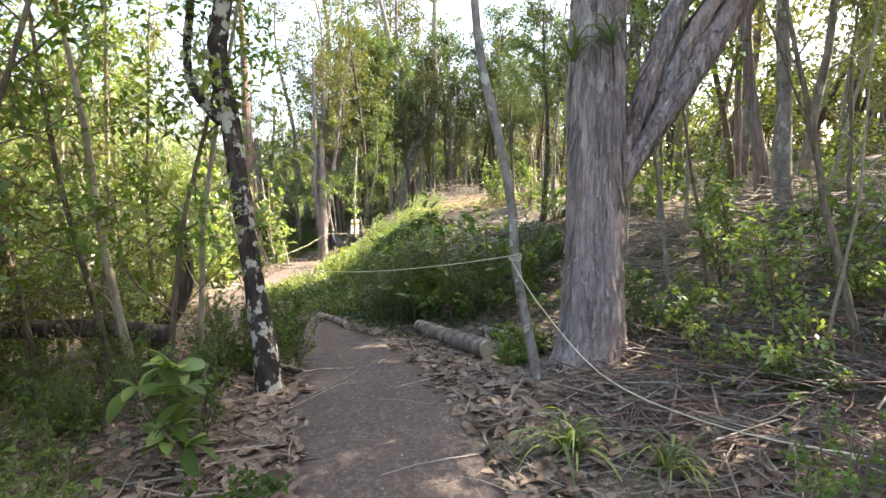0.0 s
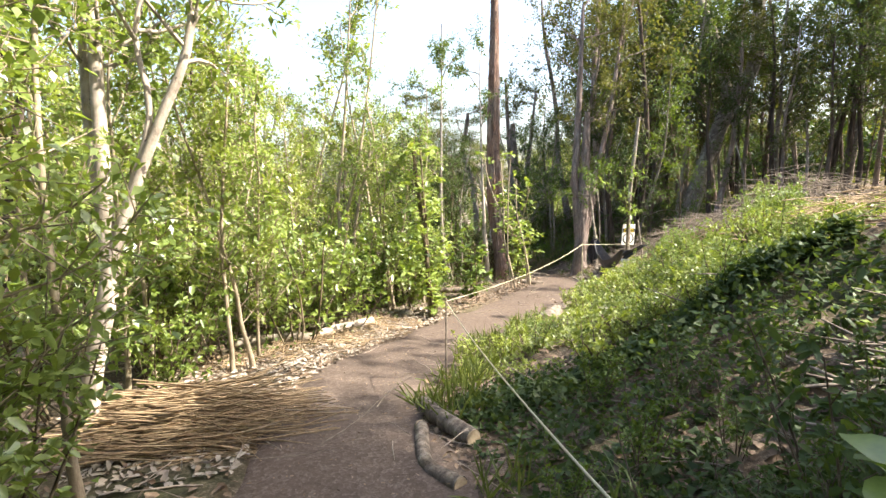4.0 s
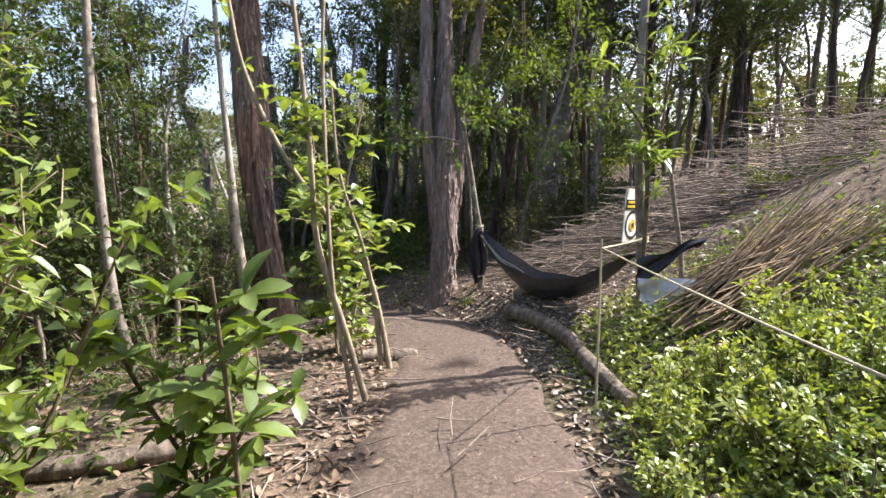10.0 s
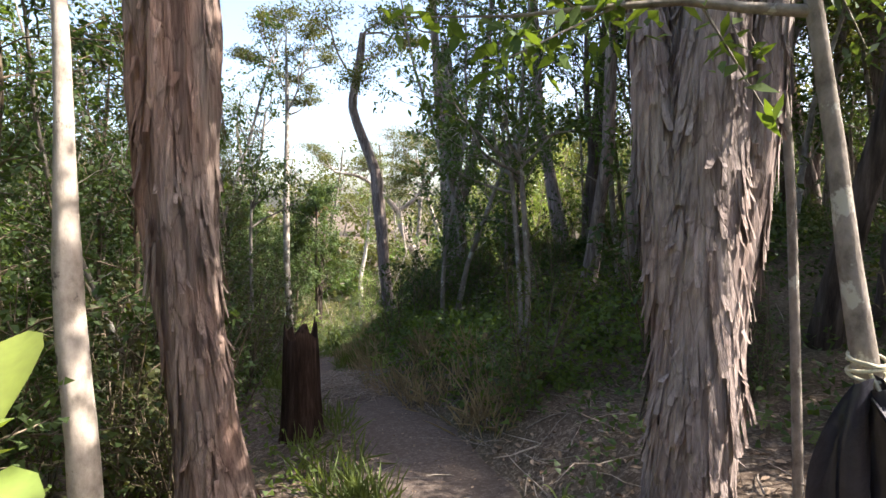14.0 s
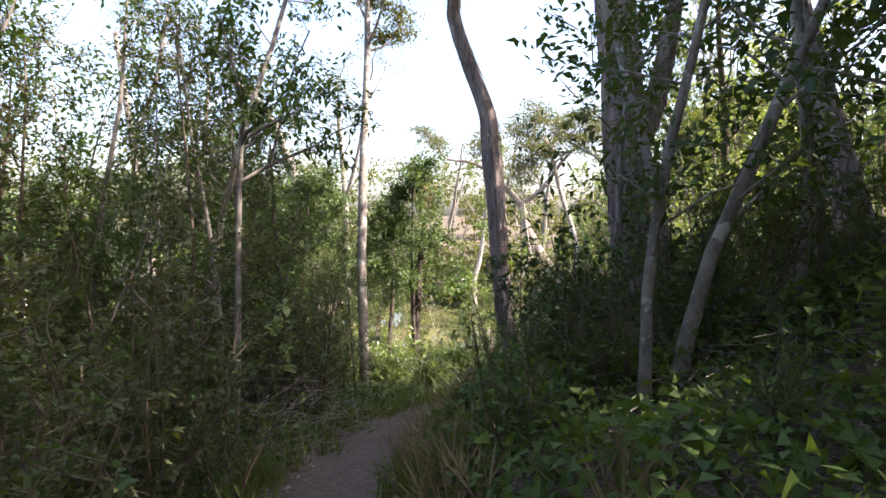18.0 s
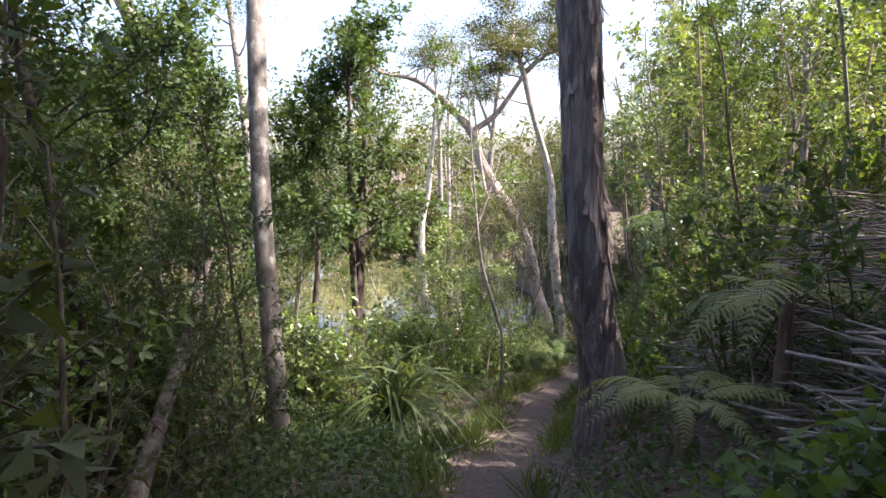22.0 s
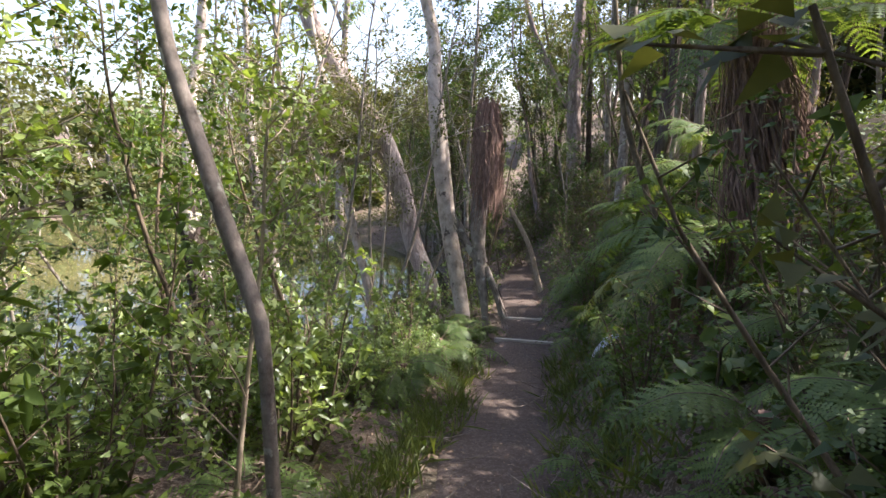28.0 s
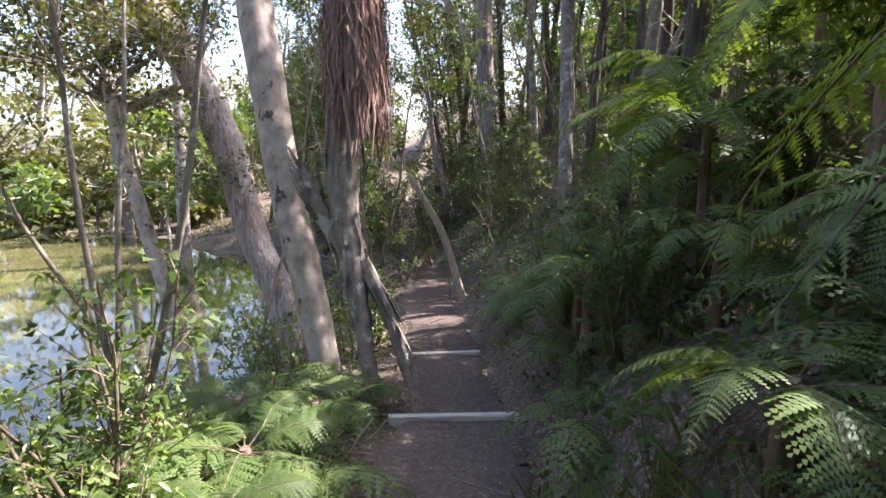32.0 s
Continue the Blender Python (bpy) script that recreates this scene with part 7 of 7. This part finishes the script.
scatter(24, 28, 37, -7, -1.8, SLIM + LIT[:1], "leafy_sapling", SHRUB, "leafy sapling above the pond", "sapling", (0.42, 0.62), 1.2, 6, G3, 0.2, 60)
scatter(24, 24.5, 30.5, -6.5, -1.8, THICK + SLIM[1:2], "leafy_sapling", SHRUB, "sapling thick with small dark leaves", "sapling", (0.5, 0.72), 1.1, 5, G3, 0.2, 63)
scatter(26, 28.5, 37, -5, -1.2, BROAD[:3] + FINE[:1], "shrub", SHRUB, "leafy green shrub above the pond", "shrub", (0.75, 1.1), 1.0, 6, G3, 0.2, 61)
scatter(40, 30.5, 44, -4.5, -0.7, BROAD[:3] + FINE[:1], "shrub", SHRUB, "leafy green shrub above the pond", "shrub", (0.45, 0.85), 0.35, 6, G3, 0.25, 21)
scatter(30, 28, 46, -10, -3, BARE + SLIM[:1] + LIT[:1], "sapling_tree", TREE, "slender pale sapling beside the pond", "tree", (0.8, 1.2), 1.4, 8, G2, 0.4, 22)
scatter(44, 37, 62, 1.2, 13, KANUKA + SLIM[2:], "tree", TREE, L_KAN, "tree", (0.8, 1.2), 1.4, 4, G2, 0.6, 23)
scatter(34, 45, 62, -6, -0.5, KANUKA[:2] + SLIM, "tree", TREE, L_KAN, "tree", (0.7, 1.1), 0.6, 4, G2, 0.5, 24)
scatter(22, 36, 52, 0.9, 4, FINE[1:] + BROAD[3:], "small_leaved_shrub", SHRUB, L_FINE, "shrub", (0.5, 0.9), 0.4, 6, G3, 0.3, 25)
scatter(34, 47.2, 58, -2.6, 2.6, FINE[1:] + BROAD[3:], "small_leaved_shrub", SHRUB, L_FINE, "shrub", (0.9, 1.3), -1, 6, G3, 0.3, 26)
DENSE = make_tree(301, 5.9, 0.08, M_DARKBARK, M_LEAF_DARK, 0.42, 36, 1.55, 0.5, 10, 40, 0.11, 0.055, 0.03, tri=True)
plant("tree", DENSE, TREE, "bushy tree with dark leaves", "tree", -17.1, 33.1, 1.06)
for px, py, ps in ((-18.3, 31.3, 0.95), (-19.6, 30.3, 0.95), (-17.5, 29.5, 0.85), (-20.6, 34.6, 0.9)):
    plant("tree", DENSE, TREE, "bushy dark-leaved tree above the pond", "tree", px, py, ps, px * 77, group=G2)
plant("shrub", make_shrub(302, 0.9, 0.8, M_STEM, M_LEAF_RUST, 7, 8, 14, 0.06, 0.03), SHRUB, "rusty-brown leafy treetop shoot", "shrub", -17.25, 33.4, 1.0, sink=-5.4)


# ---------------------------------------------------------------- far woods round about
def far_woods(label, seed, count, ring, arc, leaf, bark, tall=(6, 10)):
    """Woods too far to tell tree from tree: trunks with limbs and clumped crowns, tall ones among low ones."""
    rng = np.random.default_rng(seed)
    b = Build()
    n = 0
    while n < count:
        r, a = rng.uniform(*ring), math.radians(rng.uniform(*arc))
        x, y = -12 + r * math.sin(a), 28 + r * math.cos(a)
        if off_track(x, y) < 9 or math.hypot((x - POND[0]) / POND_R[0], (y - POND[1]) / POND_R[1]) < 1.08:
            continue
        n += 1
        g = ground(x, y)
        q0 = rng.uniform(0, 1)
        h = tall[0] * 0.6 + (tall[1] * 1.35 - tall[0] * 0.6) * q0 ** 1.6
        tr = curve_pts((x, y, g - 0.3), (rng.normal(0, 0.14), rng.normal(0, 0.14), 1), h * 0.92, 6, rng, 0.11)
        tube(b, tr, np.linspace(0.14, 0.04, 7) * h / 8, 5, 1, 0, rng, cap=False)
        low = 0.25 + 0.4 * q0
        for k in range(10):
            q = rng.uniform(low, 1.0)
            w = 0.11 + 0.1 * math.sin(math.pi * (q - low) / (1.02 - low))
            c = tr[0] + (tr[6] - tr[0]) * q + rng.normal(0, 1, 3) * np.array([h * w, h * w, h * 0.03])
            tube(b, np.array([tr[min(int(q * 6), 5)], c]), [0.05, 0.015], 3, 1, 0, rng, cap=False)
            m = 32
            at = c + rng.normal(0, 1, (m, 3)) * np.array([h * 0.06, h * 0.06, h * 0.03])
            leaves(b, at, rng.normal(0, 1, (m, 3)), 0.32 + r * 0.005, 0.19 + r * 0.003, rng, 0, tri=True)
    solid("far_woods", b.mesh("far_woods", [leaf, bark]), label, "woods", kind="stuff")


far_woods("olive-green woods beyond the pond", 1, 170, (24, 60), (-110, 20), M_LEAF_OLIVE, M_GREYBARK, (5, 8))
far_woods("sunlit green woods round the pond", 2, 70, (20, 50), (-110, 0), M_LEAF_MID, M_PALE, (3.5, 6))
far_woods("low olive scrub round the pond", 6, 330, (17, 46), (-115, 25), M_LEAF_OLIVE, M_PALE, (1.8, 3.6))
far_woods("dark woods beyond the end of the track", 7, 120, (24, 50), (-20, 40), M_LEAF_DARK, M_DARKBARK, (4, 8))
far_woods("green woods up the slope", 3, 170, (30, 60), (20, 170), M_LEAF_OLIVE, M_DARKBARK, (8, 14))
far_woods("green woods behind the start of the track", 4, 60, (28, 55), (150, 260), M_LEAF_MID, M_STRINGY, (6, 10))
far_woods("far wooded hillside", 5, 260, (60, 120), (-110, 60), M_LEAF_OLIVE, M_GREYBARK, (8, 14))


# ---------------------------------------------------------------- undergrowth
def undergrowth(label, y0, y1, d0, d1, count, mat, size, high, seed, patchy=0.0):
    """Low leafy growth that covers the floor of the woods."""
    rng = np.random.default_rng(seed)
    y, d = rng.uniform(y0, y1, count), rng.uniform(d0, d1, count)
    k = np.abs(LINE[:, 1][None, :] - y[:, None]).argmin(1)
    x, yy = LINE[k, 0] + RIGHT[k, 0] * d, LINE[k, 1] + RIGHT[k, 1] * d
    c = 0.5 + 0.5 * lumps(x * 1.7 + 3, yy * 1.7)
    q = np.hypot((x - POND[0]) / POND_R[0], (yy - POND[1]) / POND_R[1])
    ok = (c > patchy) & (np.abs(d) > half_width(y) + 0.12 + 0.25 * rng.uniform(0, 1, count)) & (q > 1.01)
    x, yy, c = x[ok], yy[ok], c[ok]
    near = np.clip((np.abs(d[ok]) - half_width(y[ok])) / 0.8, 0.25, 1)
    z = land(x, yy) + high * c * near * rng.uniform(0, 1, len(x)) ** 1.3
    b = Build()
    leaves(b, np.stack([x, yy, z], 1), rng.normal(0, 0.8, (len(x), 3)) + np.array([0, 0, 0.45]), size * 1.15, size * 0.55, rng, 0, tri=True)
    solid("undergrowth", b.mesh("undergrowth", mat), label, "undergrowth", kind="stuff")


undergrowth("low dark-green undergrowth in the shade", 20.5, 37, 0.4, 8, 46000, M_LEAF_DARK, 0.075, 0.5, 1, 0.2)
undergrowth("low green undergrowth under young trees", 20.5, 44, -9, -0.4, 34000, M_LEAF_MID, 0.075, 0.55, 2, 0.2)
undergrowth("low dark plants on the pond side of the track", 24, 31, -2.8, -0.3, 16000, M_LEAF_DARK, 0.075, 0.45, 21, 0.0)
undergrowth("lush green low plants beside the track", 21.5, 27.5, 0.4, 3.5, 16000, M_LEAF_MID, 0.1, 0.6, 19, 0.1)
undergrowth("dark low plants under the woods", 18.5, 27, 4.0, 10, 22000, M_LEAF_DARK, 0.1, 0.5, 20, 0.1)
undergrowth("green undergrowth between ferns", 36, 58, 0.4, 7, 40000, M_LEAF_DARK, 0.085, 0.6, 3, 0.15)
# the dark leaf stands in for deep shade on this bank
undergrowth("low plants on the shaded bank in shade-dark leaf colour", 5.3, 8.4, 0.4, 4, 22000, M_LEAF_DARK, 0.075, 0.3, 14, 0.2)
undergrowth("sunlit green plants on the dry slope", -1, 9, 2.2, 9, 9000, M_LEAF, 0.08, 0.3, 15, 0.5)
# yellow-green leaf on the sunny bank: sunlight put into the colour
undergrowth("low plants on the sunny bank, leaf colour brightened for sun", 9.0, 17, 0.5, 6, 40000, M_LEAF_YEL, 0.055, 0.3, 4, 0.2)
undergrowth("creeping plants beside the log, leaf colour brightened for sun", 14.2, 17.4, 0.75, 3.0, 13000, M_LEAF_YEL, 0.05, 0.28, 22, 0.0)
undergrowth("low green plants under the sunny thicket", 1, 20, -9, -1.3, 15000, M_LEAF_MID, 0.07, 0.4, 5, 0.45)
undergrowth("green plants scattered over the dry slope", -1, 24, 2.0, 14, 26000, M_LEAF_MID, 0.08, 0.35, 6, 0.45)
undergrowth("low growth at the end of the track", 44, 62, -9, -0.4, 14000, M_LEAF_OLIVE, 0.1, 0.6, 7, 0.2)
undergrowth("grey-green growth past the pond", 20, 80, -60, -14, 30000, M_LEAF_OLIVE, 0.35, 1.2, 18, 0.1)
undergrowth("grey-green growth far up the slope", 0, 60, 8, 30, 22000, M_LEAF_OLIVE, 0.2, 0.6, 8, 0.2)
undergrowth("grey-green growth behind the thicket", -4, 40, -30, -9, 22000, M_LEAF_OLIVE, 0.2, 0.7, 9, 0.2)


# ---------------------------------------------------------------- litter
def litter(label, count, y0, y1, reach, seed, mat, size, name="leaf_litter", inner=0.0, shift=0.0):
    rng = np.random.default_rng(seed)
    y = rng.uniform(y0, y1, count)
    k = np.abs(LINE[:, 1][None, :] - y[:, None]).argmin(1)
    hw = half_width(y)
    d = rng.normal(0, 1, count) * reach + shift
    d = np.where(np.abs(d) < hw * inner, np.sign(d) * (hw + np.abs(d)), d)
    x, yy = LINE[k, 0] + RIGHT[k, 0] * d, LINE[k, 1] + RIGHT[k, 1] * d
    z = np.where(np.abs(d) < hw, LINE[k, 2] + 0.035, land(x, yy) + 0.012)
    b = Build()
    w = rng.normal(0, 1, (count, 3)) * np.array([1, 1, 0.12])
    leaves(b, np.stack([x, yy, z], 1), w, size, size * 0.42, rng, 0, fold=0.5, droop=-0.1)
    solid(name, b.mesh(name, mat), label, "leaf litter", kind="stuff")


def twigs(label, count, y0, y1, reach, seed, mat, length):
    rng = np.random.default_rng(seed)
    b = Build()
    for _ in range(count):
        y = rng.uniform(y0, y1)
        hw = float(half_width(y))
        d = rng.normal(0, reach)
        if abs(d) < hw * 0.85 and rng.uniform() < 0.85:
            d = math.copysign(hw + abs(d), d)
        x, yy, z = beside(y, d)
        if abs(d) < hw:
            z += 0.13
        t = rng.uniform(0, 2 * math.pi)
        p = curve_pts((x, yy, z + 0.015), (math.cos(t), math.sin(t), 0.05), length * rng.uniform(0.3, 1.3), 3, rng, 0.12)
        p[:, 2] = np.maximum(p[:, 2], land(p[:, 0], p[:, 1]) + 0.01)
        r = rng.uniform(0.002, 0.007)
        tube(b, p, [r, r, r * 0.8, r * 0.5], 4, 0, 0, rng, cap=False)
    solid("twig_litter", b.mesh("twig_litter", mat), label, "twigs", kind="stuff")


litter("dead brown leaves scattered on the forest floor", 9000, -1, 22, 1.9, 1, M_DEADLEAF, 0.07, inner=0.9)
litter("dead brown leaves scattered on the forest floor", 7000, 20, 46, 1.6, 2, M_DEADLEAF, 0.065, inner=0.9)
litter("dry pale leaves scattered over the slope", 9000, -2, 20, 4.0, 13, M_DEADLEAF, 0.09, inner=1.0)
litter("dry grey leaves and bark strips under the big tree", 5000, 0, 7, 2.6, 23, M_DEADLEAF, 0.12, inner=1.0)
litter("pale leaves and bark beside the bend, brightened for sun", 4200, 7.6, 13.5, 0.45, 24, M_PALELEAF, 0.075, inner=0.95, shift=-1.25)
litter("dry pale leaves and bark under the hammock, brightened for sun", 2600, 15.5, 19.5, 0.7, 25, M_PALELEAF, 0.06, inner=1.0, shift=1.4)
litter("small wood chips and leaf bits on the track", 5000, -1, 46, 0.45, 3, M_DEADLEAF, 0.028, "chip_litter")
twigs("fallen twigs on the forest floor", 1500, -1, 22, 1.9, 4, M_STICK, 0.45)
twigs("fallen twigs on the forest floor", 900, 20, 46, 1.7, 5, M_STICK, 0.4)
